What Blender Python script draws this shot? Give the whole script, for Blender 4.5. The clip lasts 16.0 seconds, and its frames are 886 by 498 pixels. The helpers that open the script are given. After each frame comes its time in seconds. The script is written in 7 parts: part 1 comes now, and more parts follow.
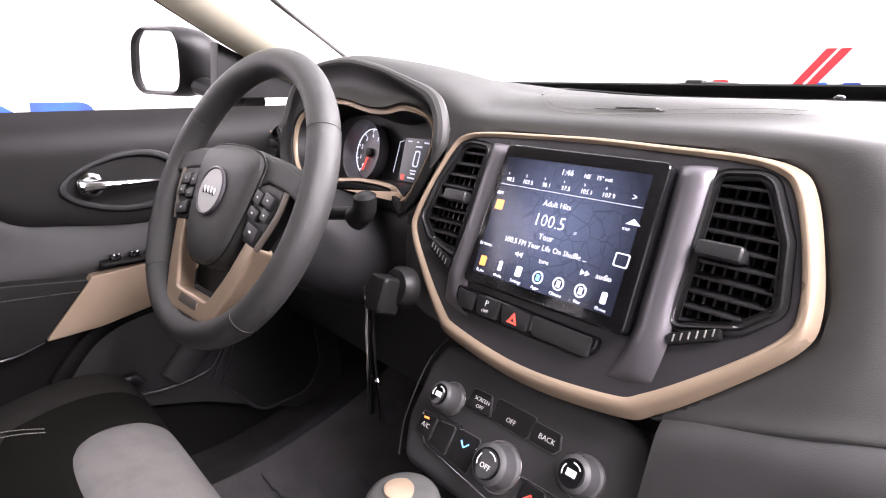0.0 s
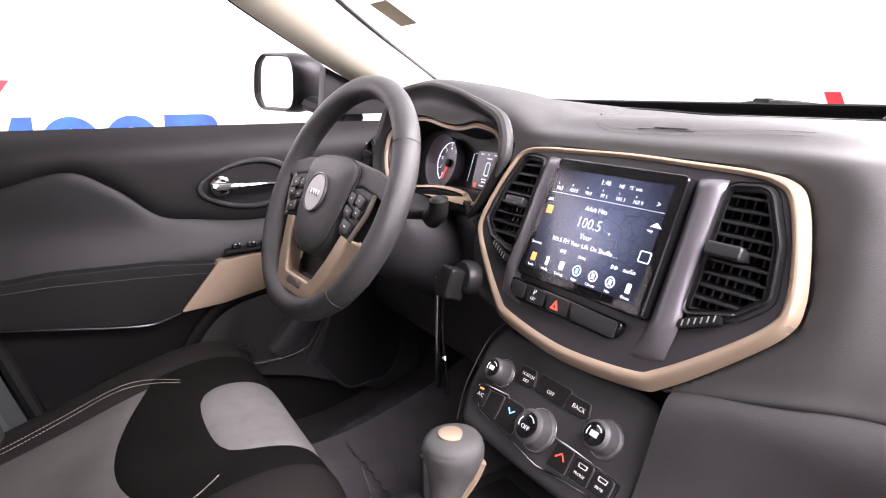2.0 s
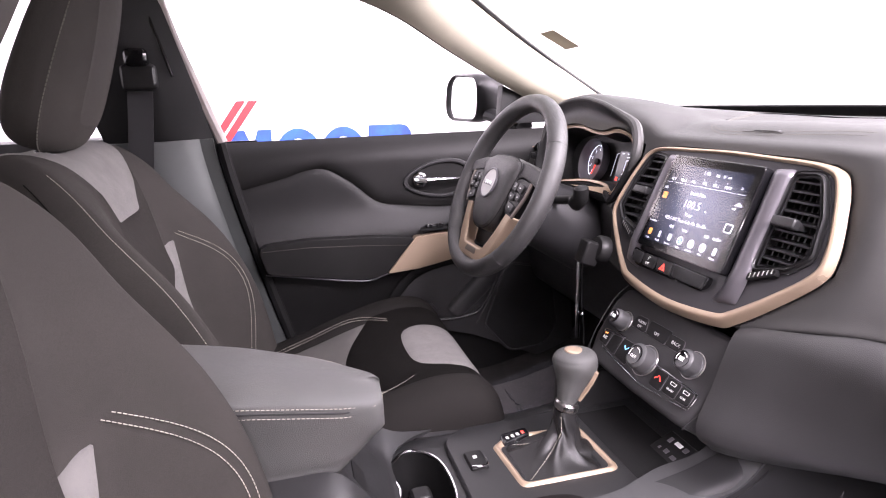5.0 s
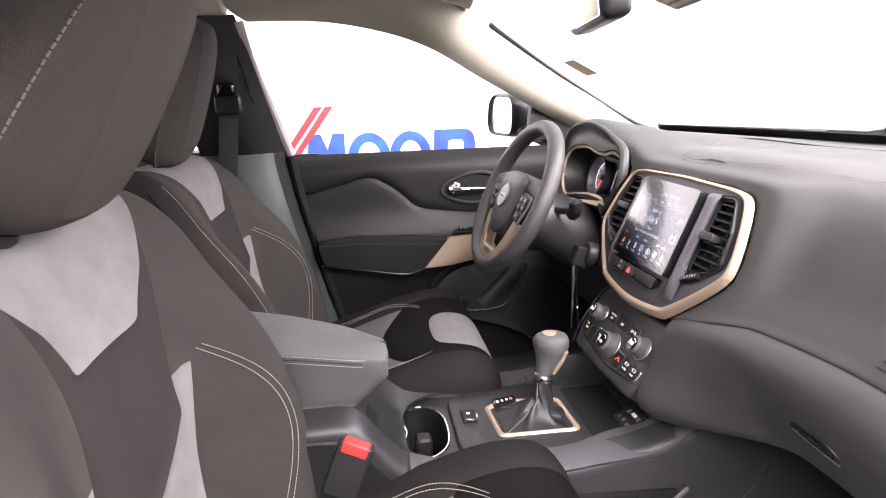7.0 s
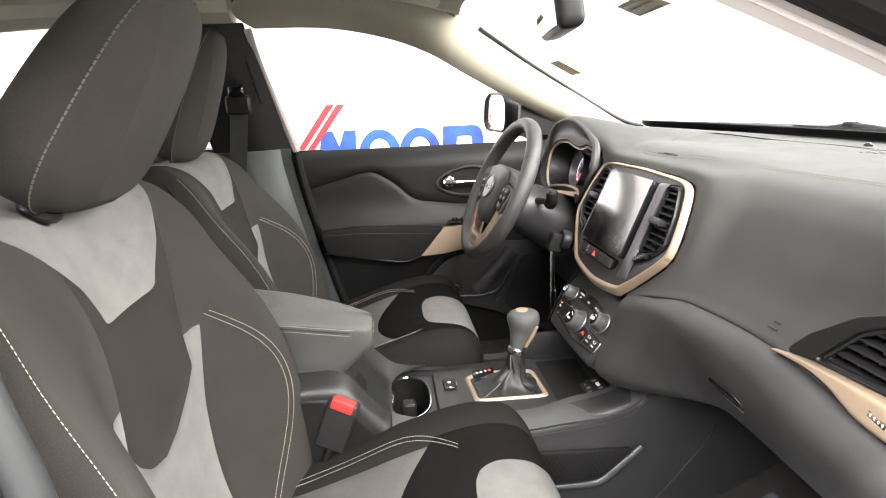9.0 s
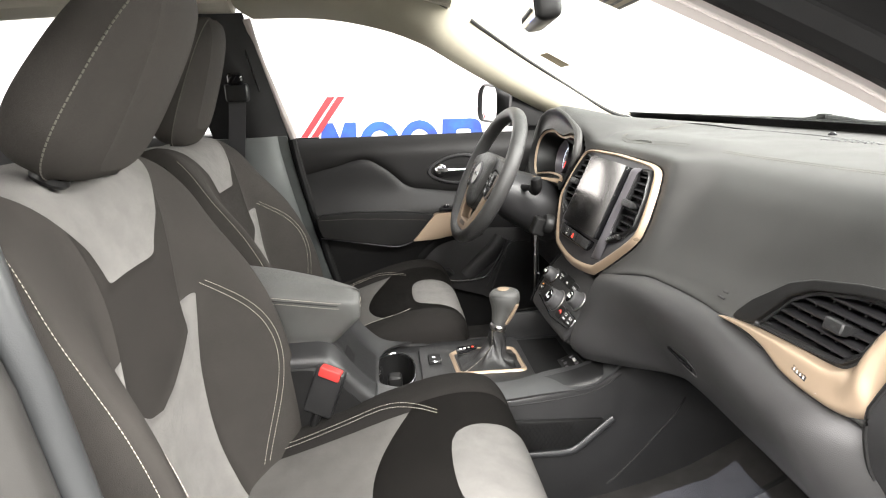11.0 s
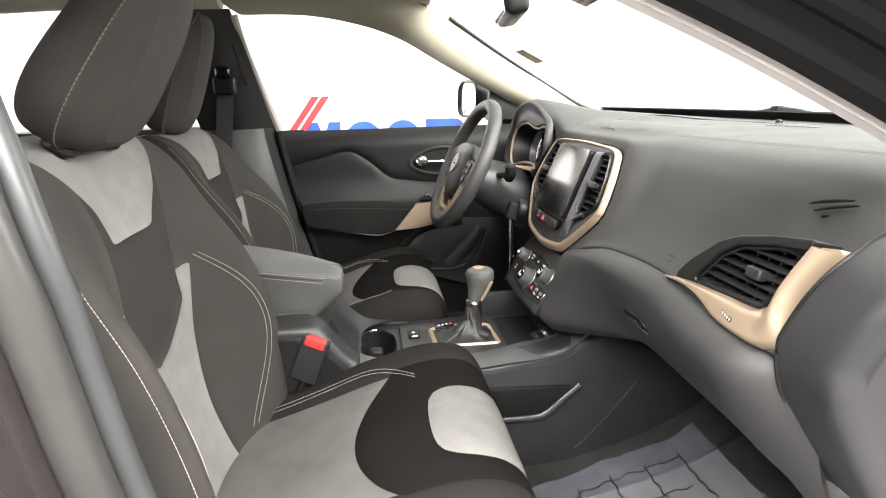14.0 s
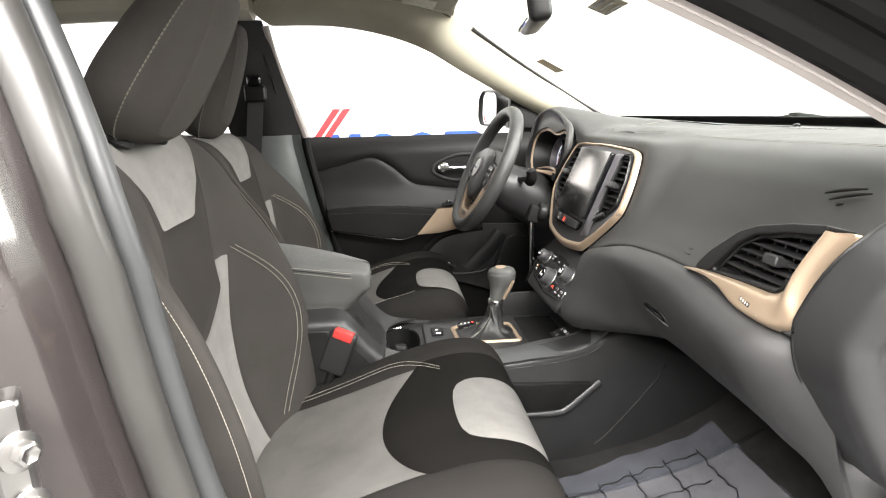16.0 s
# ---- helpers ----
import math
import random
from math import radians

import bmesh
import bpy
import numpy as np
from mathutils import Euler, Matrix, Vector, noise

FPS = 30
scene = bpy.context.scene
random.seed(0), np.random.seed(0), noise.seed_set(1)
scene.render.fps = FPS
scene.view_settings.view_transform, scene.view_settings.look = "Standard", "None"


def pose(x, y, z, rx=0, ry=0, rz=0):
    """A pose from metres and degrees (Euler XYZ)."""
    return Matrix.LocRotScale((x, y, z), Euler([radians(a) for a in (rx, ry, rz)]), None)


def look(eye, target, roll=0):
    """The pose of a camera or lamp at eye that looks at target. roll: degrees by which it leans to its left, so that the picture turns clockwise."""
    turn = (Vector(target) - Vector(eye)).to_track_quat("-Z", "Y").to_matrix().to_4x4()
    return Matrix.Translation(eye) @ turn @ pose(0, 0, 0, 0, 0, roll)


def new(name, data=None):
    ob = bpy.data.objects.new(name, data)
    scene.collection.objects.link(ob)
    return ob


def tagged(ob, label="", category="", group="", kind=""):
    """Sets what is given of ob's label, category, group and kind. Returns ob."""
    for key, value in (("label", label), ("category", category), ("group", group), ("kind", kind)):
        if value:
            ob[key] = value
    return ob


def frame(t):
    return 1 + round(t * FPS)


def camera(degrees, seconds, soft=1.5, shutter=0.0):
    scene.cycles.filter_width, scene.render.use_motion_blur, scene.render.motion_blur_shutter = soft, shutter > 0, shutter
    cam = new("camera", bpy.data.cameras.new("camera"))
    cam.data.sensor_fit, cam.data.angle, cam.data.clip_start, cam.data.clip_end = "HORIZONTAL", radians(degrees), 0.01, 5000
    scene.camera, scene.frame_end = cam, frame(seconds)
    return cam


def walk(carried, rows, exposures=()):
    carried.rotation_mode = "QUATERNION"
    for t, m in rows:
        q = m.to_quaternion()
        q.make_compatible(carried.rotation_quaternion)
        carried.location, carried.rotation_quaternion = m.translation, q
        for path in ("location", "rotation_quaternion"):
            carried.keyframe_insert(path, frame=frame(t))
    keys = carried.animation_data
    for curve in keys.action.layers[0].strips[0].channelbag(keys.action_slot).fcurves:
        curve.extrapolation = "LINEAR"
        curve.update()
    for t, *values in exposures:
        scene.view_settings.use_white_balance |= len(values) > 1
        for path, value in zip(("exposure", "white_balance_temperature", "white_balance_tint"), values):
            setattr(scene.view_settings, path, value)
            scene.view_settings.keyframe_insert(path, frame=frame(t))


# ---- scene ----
cam = camera(74.9, 16.0, 1.1)
PATH = [
    (0, (0.196, -0.296, 1.142), (1.476, 1.136, 0.583), 0.2),
    (0.5, (0.19, -0.316, 1.151), (1.415, 1.164, 0.594), -0.4),
    (1, (0.179, -0.34, 1.153), (1.346, 1.187, 0.6), -0.5),
    (1.5, (0.166, -0.37, 1.154), (1.271, 1.206, 0.613), -0.1),
    (2, (0.152, -0.404, 1.156), (1.191, 1.223, 0.631), 0.0),
    (2.5, (0.146, -0.439, 1.152), (1.102, 1.241, 0.639), -0.2),
    (3, (0.141, -0.476, 1.154), (0.983, 1.264, 0.644), -0.2),
    (3.5, (0.143, -0.52, 1.155), (0.835, 1.287, 0.649), -0.6),
    (4, (0.125, -0.557, 1.16), (0.697, 1.293, 0.659), -1.0),
    (4.5, (0.093, -0.612, 1.164), (0.615, 1.252, 0.66), -2.0),
    (5, (0.069, -0.657, 1.172), (0.563, 1.217, 0.676), -2.0),
    (5.2, (0.061, -0.678, 1.181), (0.547, 1.2, 0.692), -1.8),
    (7.3, (0.145, -0.914, 1.225), (0.371, 1.011, 0.733), -2.1),
    (7.5, (0.153, -0.929, 1.225), (0.373, 0.997, 0.733), -2.2),
    (8, (0.165, -0.964, 1.229), (0.371, 0.963, 0.734), -2.6),
    (8.5, (0.171, -0.99, 1.231), (0.37, 0.937, 0.734), -2.6),
    (9, (0.179, -1.011, 1.23), (0.37, 0.916, 0.728), -2.4),
    (11.5, (0.206, -1.096, 1.212), (0.39, 0.827, 0.693), -1.7),
    (12, (0.206, -1.118, 1.209), (0.394, 0.807, 0.701), -1.5),
    (12.5, (0.205, -1.134, 1.207), (0.409, 0.79, 0.702), -1.4),
    (13, (0.207, -1.148, 1.201), (0.421, 0.774, 0.693), -1.5),
    (13.5, (0.207, -1.155, 1.193), (0.434, 0.766, 0.682), -1.6),
    (14, (0.209, -1.161, 1.188), (0.443, 0.759, 0.68), -1.6),
    (14.5, (0.209, -1.172, 1.18), (0.442, 0.752, 0.687), -1.4),
    (15, (0.207, -1.179, 1.174), (0.443, 0.749, 0.694), -1.3),
    (15.5, (0.203, -1.189, 1.171), (0.452, 0.741, 0.707), -1.3),
    (16, (0.187, -1.203, 1.166), (0.369, 0.735, 0.708), -1.5),
]
walk(cam, [(t, look(eye, target, roll)) for t, eye, target, roll in PATH], [(0, 0.79, 6300, 26), (2.5, 0.75, 6280, 29), (5, 0.84, 6250, 33), (7.5, 0.80, 6350, 22), (9, 0.78, 6500, 13), (13, 0.68, 6500, 11), (16, 0.64, 6500, 11)])

# ---- world and light ----
world = bpy.data.worlds.new("studio")
scene.world = world
world.use_nodes = True
wn = world.node_tree.nodes
wn["Background"].inputs[0].default_value = (1.0, 0.985, 0.96, 1)
wn["Background"].inputs[1].default_value = 1.6


def soft_lamp(name, at, to, sx, sy, watts, colour=(1, 0.97, 0.93)):
    d = bpy.data.lights.new(name, "AREA")
    d.shape, d.size, d.size_y, d.energy, d.color = "RECTANGLE", sx, sy, watts, colour
    o = new(name, d)
    o.matrix_world = look(at, to)
    return o


soft_lamp("studio_softbox", (0.3, -2.4, 3.2), (0.3, -0.2, 0.9), 4.6, 1.6, 650)
soft_lamp("studio_softbox", (3.3, -0.4, 2.7), (-0.1, -0.1, 1.0), 2.4, 2.0, 210)


# ---- materials ----
def node(nt, kind, **values):
    n = nt.nodes.new(kind)
    for k, v in values.items():
        n.inputs[k].default_value = v
    return n


def material(name, base, rough=0.5, metal=0.0, spec=0.5, grain=0.0, scale=900.0, vary=0.12, vscale=14.0, other=None, coat=0.0, sheen=0.0, kind="noise"):
    """A surface with fine relief (grain, scale per metre) and broad variation in colour and gloss (vary, vscale)."""
    m = bpy.data.materials.new(name)
    m.use_nodes = True
    nt = m.node_tree
    b = nt.nodes["Principled BSDF"]
    b.inputs["Metallic"].default_value = metal
    b.inputs["Specular IOR Level"].default_value = spec
    b.inputs["Coat Weight"].default_value = coat
    b.inputs["Coat Roughness"].default_value = 0.08
    b.inputs["Sheen Weight"].default_value = sheen
    b.inputs["Sheen Roughness"].default_value = 0.5
    tc = nt.nodes.new("ShaderNodeTexCoord")
    broad = node(nt, "ShaderNodeTexNoise", Scale=vscale, Detail=5.0, Roughness=0.6)
    nt.links.new(tc.outputs["Object"], broad.inputs["Vector"])
    mix = nt.nodes.new("ShaderNodeMix")
    mix.data_type = "RGBA"
    base = tuple(base)
    lo = tuple(c * (1 - vary) for c in base)
    hi = tuple(min(1, c * (1 + vary)) for c in (other or base))
    mix.inputs[6].default_value = (*lo, 1)
    mix.inputs[7].default_value = (*hi, 1)
    ramp = node(nt, "ShaderNodeMapRange", **{"From Min": 0.3, "From Max": 0.7})
    nt.links.new(broad.outputs["Fac"], ramp.inputs["Value"])
    nt.links.new(ramp.outputs["Result"], mix.inputs[0])
    rr = node(nt, "ShaderNodeMapRange", **{"From Min": 0.3, "From Max": 0.7, "To Min": max(0.02, rough * 0.88), "To Max": min(1, rough * 1.12)})
    nt.links.new(broad.outputs["Fac"], rr.inputs["Value"])
    nt.links.new(rr.outputs["Result"], b.inputs["Roughness"])
    colour = mix.outputs[2]
    if grain:
        if kind == "cell":
            fine = node(nt, "ShaderNodeTexVoronoi", Scale=scale)
            out = fine.outputs["Distance"]
        elif kind == "weave":
            fine = node(nt, "ShaderNodeTexNoise", Scale=scale, Detail=2.0)
            out = fine.outputs["Fac"]
        else:
            fine = node(nt, "ShaderNodeTexNoise", Scale=scale, Detail=3.0)
            out = fine.outputs["Fac"]
        nt.links.new(tc.outputs["Object"], fine.inputs["Vector"])
        bump = node(nt, "ShaderNodeBump", Strength=grain, Distance=0.0006)
        nt.links.new(out, bump.inputs["Height"])
        nt.links.new(bump.outputs["Normal"], b.inputs["Normal"])
        if kind == "weave":
            m2 = nt.nodes.new("ShaderNodeMix")
            m2.data_type, m2.blend_type = "RGBA", "MULTIPLY"
            fr = node(nt, "ShaderNodeMapRange", **{"From Min": 0.3, "From Max": 0.7, "To Min": 0.74, "To Max": 1.24})
            nt.links.new(out, fr.inputs["Value"])
            m2.inputs[0].default_value = 1.0
            nt.links.new(colour, m2.inputs[6])
            nt.links.new(fr.outputs["Result"], m2.inputs[7])
            colour = m2.outputs[2]
    nt.links.new(colour, b.inputs["Base Color"])
    return m


def glow(name, colour, strength, base=None):
    m = bpy.data.materials.new(name)
    m.use_nodes = True
    b = m.node_tree.nodes["Principled BSDF"]
    b.inputs["Base Color"].default_value = (*(base or colour), 1)
    b.inputs["Roughness"].default_value = 0.12
    b.inputs["Emission Color"].default_value = (*colour, 1)
    b.inputs["Emission Strength"].default_value = strength
    return m


PAD = material("dash_vinyl", (0.047, 0.0468, 0.0452), 0.52, spec=0.32, grain=0.22, scale=1300, kind="cell", vary=0.14)
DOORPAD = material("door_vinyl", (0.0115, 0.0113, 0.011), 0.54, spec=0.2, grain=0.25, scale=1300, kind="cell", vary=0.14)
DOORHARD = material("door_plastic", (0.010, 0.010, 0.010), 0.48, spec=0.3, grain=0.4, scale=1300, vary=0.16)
ROLL = material("rolled_vinyl", (0.041, 0.0405, 0.041), 0.46, spec=0.55, grain=0.3, scale=1200, kind="cell", vary=0.14)
PLASTIC = material("hard_plastic", (0.019, 0.0192, 0.0197), 0.38, spec=0.55, grain=0.45, scale=1300, vary=0.16)
FACE = material("satin_stack_face", (0.046, 0.0445, 0.048), 0.34, metal=0.25, spec=0.5, grain=0.08, scale=2200, vary=0.08)
# Hard plastic lightened for light missing under the wheel; also used on the cap.
LIFTED = material("lifted_plastic", (0.028, 0.0279, 0.0288), 0.4, spec=0.5, grain=0.4, scale=1300, vary=0.12)
SATIN = material("satin_dark_silver", (0.155, 0.147, 0.160), 0.34, metal=0.5, grain=0.05, scale=2600, vary=0.06)
BLACK = material("black_plastic", (0.011, 0.011, 0.011), 0.42, spec=0.3, grain=0.2, scale=1500, vary=0.2)
GLOSS = material("piano_black", (0.008, 0.008, 0.009), 0.08, vary=0.1)
RUBBER = material("rubber_seal", (0.010, 0.010, 0.010), 0.6, spec=0.15, grain=0.2, vary=0.2)
BEIGE = material("champagne_trim", (0.42, 0.32, 0.229), 0.31, metal=0.4, grain=0.05, scale=2600, vary=0.025)
CREAM = material("cream_trim", (0.32, 0.298, 0.232), 0.65, grain=0.2, scale=1600, vary=0.05)
LINER = material("headliner_cloth", (0.55, 0.52, 0.44), 0.9, grain=0.5, scale=2200, vary=0.06, kind="weave")
DARKCLOTH = material("dark_cloth", (0.008, 0.0074, 0.0068), 0.9, spec=0.05, grain=0.7, scale=1700, vary=0.15, kind="weave")
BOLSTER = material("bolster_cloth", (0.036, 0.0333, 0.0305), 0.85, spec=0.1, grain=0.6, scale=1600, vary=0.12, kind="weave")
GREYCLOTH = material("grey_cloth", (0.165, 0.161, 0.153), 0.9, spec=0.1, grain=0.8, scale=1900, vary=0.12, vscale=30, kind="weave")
LEATHER = material("dark_leather", (0.072, 0.073, 0.070), 0.45, grain=0.6, scale=1300, kind="cell", vary=0.12)
CARPET = material("floor_carpet", (0.030, 0.029, 0.028), 0.95, spec=0.05, grain=1.0, scale=1400, vary=0.3, kind="weave")
CHROME = material("chrome", (0.55, 0.55, 0.56), 0.12, metal=1.0, vary=0.03)
STEEL = material("steel", (0.45, 0.44, 0.43), 0.3, metal=1.0, vary=0.15)
PAINT = material("dark_brown_car_paint", (0.045, 0.038, 0.037), 0.25, metal=0.35, vary=0.08, coat=1.0)
DASHTHREAD = material("dull_thread", (0.125, 0.119, 0.10), 0.8, vary=0.1)
THREAD = material("cream_thread", (0.42, 0.395, 0.335), 0.8, vary=0.1)
WHITEPRINT = material("white_print", (0.8, 0.8, 0.78), 0.6, vary=0.02)
REDPLASTIC = material("red_plastic", (0.52, 0.045, 0.04), 0.4, vary=0.06)
STUDIOWALL = material("white_studio_paint", (0.86, 0.86, 0.85), 0.8, grain=0.1, scale=200, vary=0.02, vscale=1)
STUDIOFLOOR = material("grey_studio_floor", (0.16, 0.16, 0.155), 0.4, vary=0.1, vscale=2)
GREYTRIM = material("grey_pillar_trim", (0.060, 0.066, 0.065), 0.36, grain=0.25, scale=1500, vary=0.06)
LOGORED = material("red_sign_vinyl", (0.42, 0.008, 0.014), 0.5, vary=0.04)
SCREEN = glow("display_glass", (0.03, 0.045, 0.09), 0.55, (0.01, 0.012, 0.02))
nt = SCREEN.node_tree
tc = nt.nodes.new("ShaderNodeTexCoord")
dist = nt.nodes.new("ShaderNodeVectorMath")
dist.operation = "DISTANCE"
dist.inputs[1].default_value = (0.6185, 0.014, 1.0155)
nt.links.new(tc.outputs["Object"], dist.inputs[0])
fall = node(nt, "ShaderNodeMapRange", **{"From Min": 0.015, "From Max": 0.085, "To Min": 1.0, "To Max": 0.0})
nt.links.new(dist.outputs["Value"], fall.inputs["Value"])
crack = node(nt, "ShaderNodeTexVoronoi", Scale=75.0)
crack.feature = "DISTANCE_TO_EDGE"
nt.links.new(tc.outputs["Object"], crack.inputs["Vector"])
line = node(nt, "ShaderNodeMapRange", **{"From Min": 0.0, "From Max": 0.05, "To Min": 0.55, "To Max": 1.0})
nt.links.new(crack.outputs["Distance"], line.inputs["Value"])
times = nt.nodes.new("ShaderNodeMath")
times.operation = "MULTIPLY"
nt.links.new(fall.outputs["Result"], times.inputs[0])
nt.links.new(line.outputs["Result"], times.inputs[1])
tone = nt.nodes.new("ShaderNodeMix")
tone.data_type = "RGBA"
tone.inputs[6].default_value = (0.022, 0.025, 0.040, 1)
tone.inputs[7].default_value = (0.21, 0.26, 0.40, 1)
nt.links.new(times.outputs[0], tone.inputs[0])
nt.links.new(tone.outputs[2], nt.nodes["Principled BSDF"].inputs["Emission Color"])
LIT = glow("lit_white", (0.85, 0.9, 1.0), 0.85)
LITRED = glow("lit_red", (1.0, 0.08, 0.05), 1.0)
LITORANGE = glow("lit_orange", (1.0, 0.38, 0.1), 0.9)
LITBLUE = glow("lit_blue", (0.2, 0.6, 1.0), 0.9)


# ---- mesh helpers ----
def V(*a):
    return Vector(a)


def thing(name, x, y, z, label, category, group="", kind=""):
    o = new(name)
    o.empty_display_size = 0.02
    o.location = (x, y, z)
    return tagged(o, label, category, group, kind)


def finish(name, bm, mat, smooth=35, keep_normals=False):
    me = bpy.data.meshes.new(name)
    if not keep_normals:
        bmesh.ops.recalc_face_normals(bm, faces=bm.faces)
    bm.to_mesh(me)
    bm.free()
    for k in mat if isinstance(mat, (list, tuple)) else [mat]:
        me.materials.append(k)
    me.polygons.foreach_set("use_smooth", [True] * len(me.polygons))
    me.set_sharp_from_angle(angle=radians(smooth))
    return me


def whole(ob):
    """Where a thing or part stands, down its parents."""
    m = ob.matrix_basis.copy()
    if ob.parent:
        m = whole(ob.parent) @ ob.matrix_parent_inverse @ m
    return m


def part(name, bm, mat, parent, label="", smooth=35):
    """One mesh object, its vertices in world places, under a thing or a part."""
    me = bm if isinstance(bm, bpy.types.Mesh) else finish(name, bm, mat, smooth)
    o = new(name, me)
    o.parent = parent
    o.matrix_parent_inverse = whole(parent).inverted()
    return tagged(o, label)


def solo(name, bm, mat, label, category="", group="", kind="", smooth=35):
    o = new(name, finish(name, bm, mat, smooth))
    return tagged(o, label, category, group, kind)


def joined(*some):
    out = bmesh.new()
    for b in some:
        me = bpy.data.meshes.new("tmp")
        b.to_mesh(me)
        b.free()
        out.from_mesh(me)
        bpy.data.meshes.remove(me)
    return out


def moved(bm, m):
    bmesh.ops.transform(bm, matrix=m, verts=bm.verts)
    return bm


def bevel(bm, w, seg=2, angle=30):
    edges = [e for e in bm.edges if len(e.link_faces) == 2 and e.calc_face_angle(0) > radians(angle)]
    if w > 0 and edges:
        bmesh.ops.bevel(bm, geom=edges, offset=w, segments=seg, profile=0.6, affect="EDGES", clamp_overlap=True)
    return bm


def block(cx, cy, cz, sx, sy, sz, r=0.004, seg=2, rx=0, ry=0, rz=0):
    bm = bmesh.new()
    bmesh.ops.create_cube(bm, size=1)
    moved(bm, Matrix.Diagonal((sx, sy, sz, 1)))
    bevel(bm, min(r, 0.45 * min(sx, sy, sz)), seg)
    return moved(bm, pose(cx, cy, cz, rx, ry, rz))


def spline(pts, n, closed=False):
    """n + 1 points (n when closed) on a smooth curve through the given ones."""
    p = [Vector(q) for q in pts]
    k = len(p)
    out = []
    spans = k if closed else k - 1
    for i in range(n if closed else n + 1):
        s = i / n * spans
        a = min(int(s), spans - 1)
        f = s - a
        if closed:
            q = [p[(a + d) % k] for d in (-1, 0, 1, 2)]
        else:
            q = [p[min(max(a + d, 0), k - 1)] for d in (-1, 0, 1, 2)]
        out.append(0.5 * (2 * q[1] + (q[2] - q[0]) * f + (2 * q[0] - 5 * q[1] + 4 * q[2] - q[3]) * f * f + (3 * q[1] - q[0] - 3 * q[2] + q[3]) * f**3))
    return out


def curve(x, xs, ys):
    """A smooth value at x through the pairs xs, ys."""
    if x <= xs[0]:
        return ys[0]
    if x >= xs[-1]:
        return ys[-1]
    i = max(k for k in range(len(xs) - 1) if xs[k] <= x)
    f = (x - xs[i]) / (xs[i + 1] - xs[i])
    h = xs[i + 1] - xs[i]

    def slope(k):
        a, b = max(k - 1, 0), min(k + 1, len(xs) - 1)
        return (ys[b] - ys[a]) / (xs[b] - xs[a])

    return (1 + 2 * f) * (1 - f) ** 2 * ys[i] + f * (1 - f) ** 2 * h * slope(i) + f * f * (3 - 2 * f) * ys[i + 1] + f * f * (f - 1) * h * slope(i + 1)


def rounded(pts, r, seg=5):
    """A closed flat outline (pairs) with its corners rounded by r (one radius, or one each)."""
    out = []
    k = len(pts)
    for i in range(k):
        a, b, c = Vector(pts[i - 1]).to_2d(), Vector(pts[i]).to_2d(), Vector(pts[(i + 1) % k]).to_2d()
        rad = r[i] if isinstance(r, (list, tuple)) else r
        u, w = (a - b).normalized(), (c - b).normalized()
        half = math.acos(max(-1, min(1, u.dot(w)))) / 2
        if rad < 1e-5 or half > 1.55:
            out.append(b)
            continue
        d = min(rad / math.tan(half), 0.48 * (a - b).length, 0.48 * (c - b).length)
        p, q = b + u * d, b + w * d
        for s in range(seg + 1):
            f = s / seg
            out.append((1 - f) ** 2 * p + 2 * f * (1 - f) * b + f * f * q)
    return out


def plate(outline, m, d0, d1, r=0.0, seg=2, holes=()):
    """A flat outline in the a, b plane of m, from depth d0 to d1 along its normal, edges rounded by r; holes go right through."""
    bm = bmesh.new()
    if holes:
        loops = [outline, *holes]
        edges = []
        for lp in loops:
            vs = [bm.verts.new((p[0], p[1], d0)) for p in lp]
            edges += [bm.edges.new((vs[i - 1], vs[i])) for i in range(len(vs))]
        bmesh.ops.triangle_fill(bm, use_beauty=True, use_dissolve=True, edges=edges)
    else:
        bm.faces.new([bm.verts.new((p[0], p[1], d0)) for p in outline])
    got = bmesh.ops.extrude_face_region(bm, geom=bm.faces[:])
    up = [v for v in got["geom"] if isinstance(v, bmesh.types.BMVert)]
    bmesh.ops.translate(bm, verts=up, vec=(0, 0, d1 - d0))
    bmesh.ops.recalc_face_normals(bm, faces=bm.faces)
    if r:
        top = set(up)
        edges = [e for e in bm.edges if e.verts[0] in top and e.verts[1] in top and len(e.link_faces) == 2 and e.calc_face_angle(0) > 0.6]
        bmesh.ops.bevel(bm, geom=edges, offset=r, segments=seg, profile=0.6, affect="EDGES", clamp_overlap=True)
    return moved(bm, m)


def sheet(f, nu, nv, cu=False, cv=False):
    """A grid of f(u, v), u and v from 0 to 1."""
    bm = bmesh.new()
    rows = [[bm.verts.new(f(i / nu, j / nv)) for j in range(nv if cv else nv + 1)] for i in range(nu if cu else nu + 1)]
    for i in range(nu):
        for j in range(nv):
            a, b = rows[i], rows[(i + 1) % len(rows)]
            k = (j + 1) % len(a)
            bm.faces.new((a[j], b[j], b[k], a[k]))
    return bm


def capped(bm):
    bmesh.ops.holes_fill(bm, edges=[e for e in bm.edges if len(e.link_faces) == 1], sides=0)
    return bm


def thick(bm, t):
    bmesh.ops.recalc_face_normals(bm, faces=bm.faces)
    bmesh.ops.solidify(bm, geom=bm.faces[:], thickness=t)
    return bm


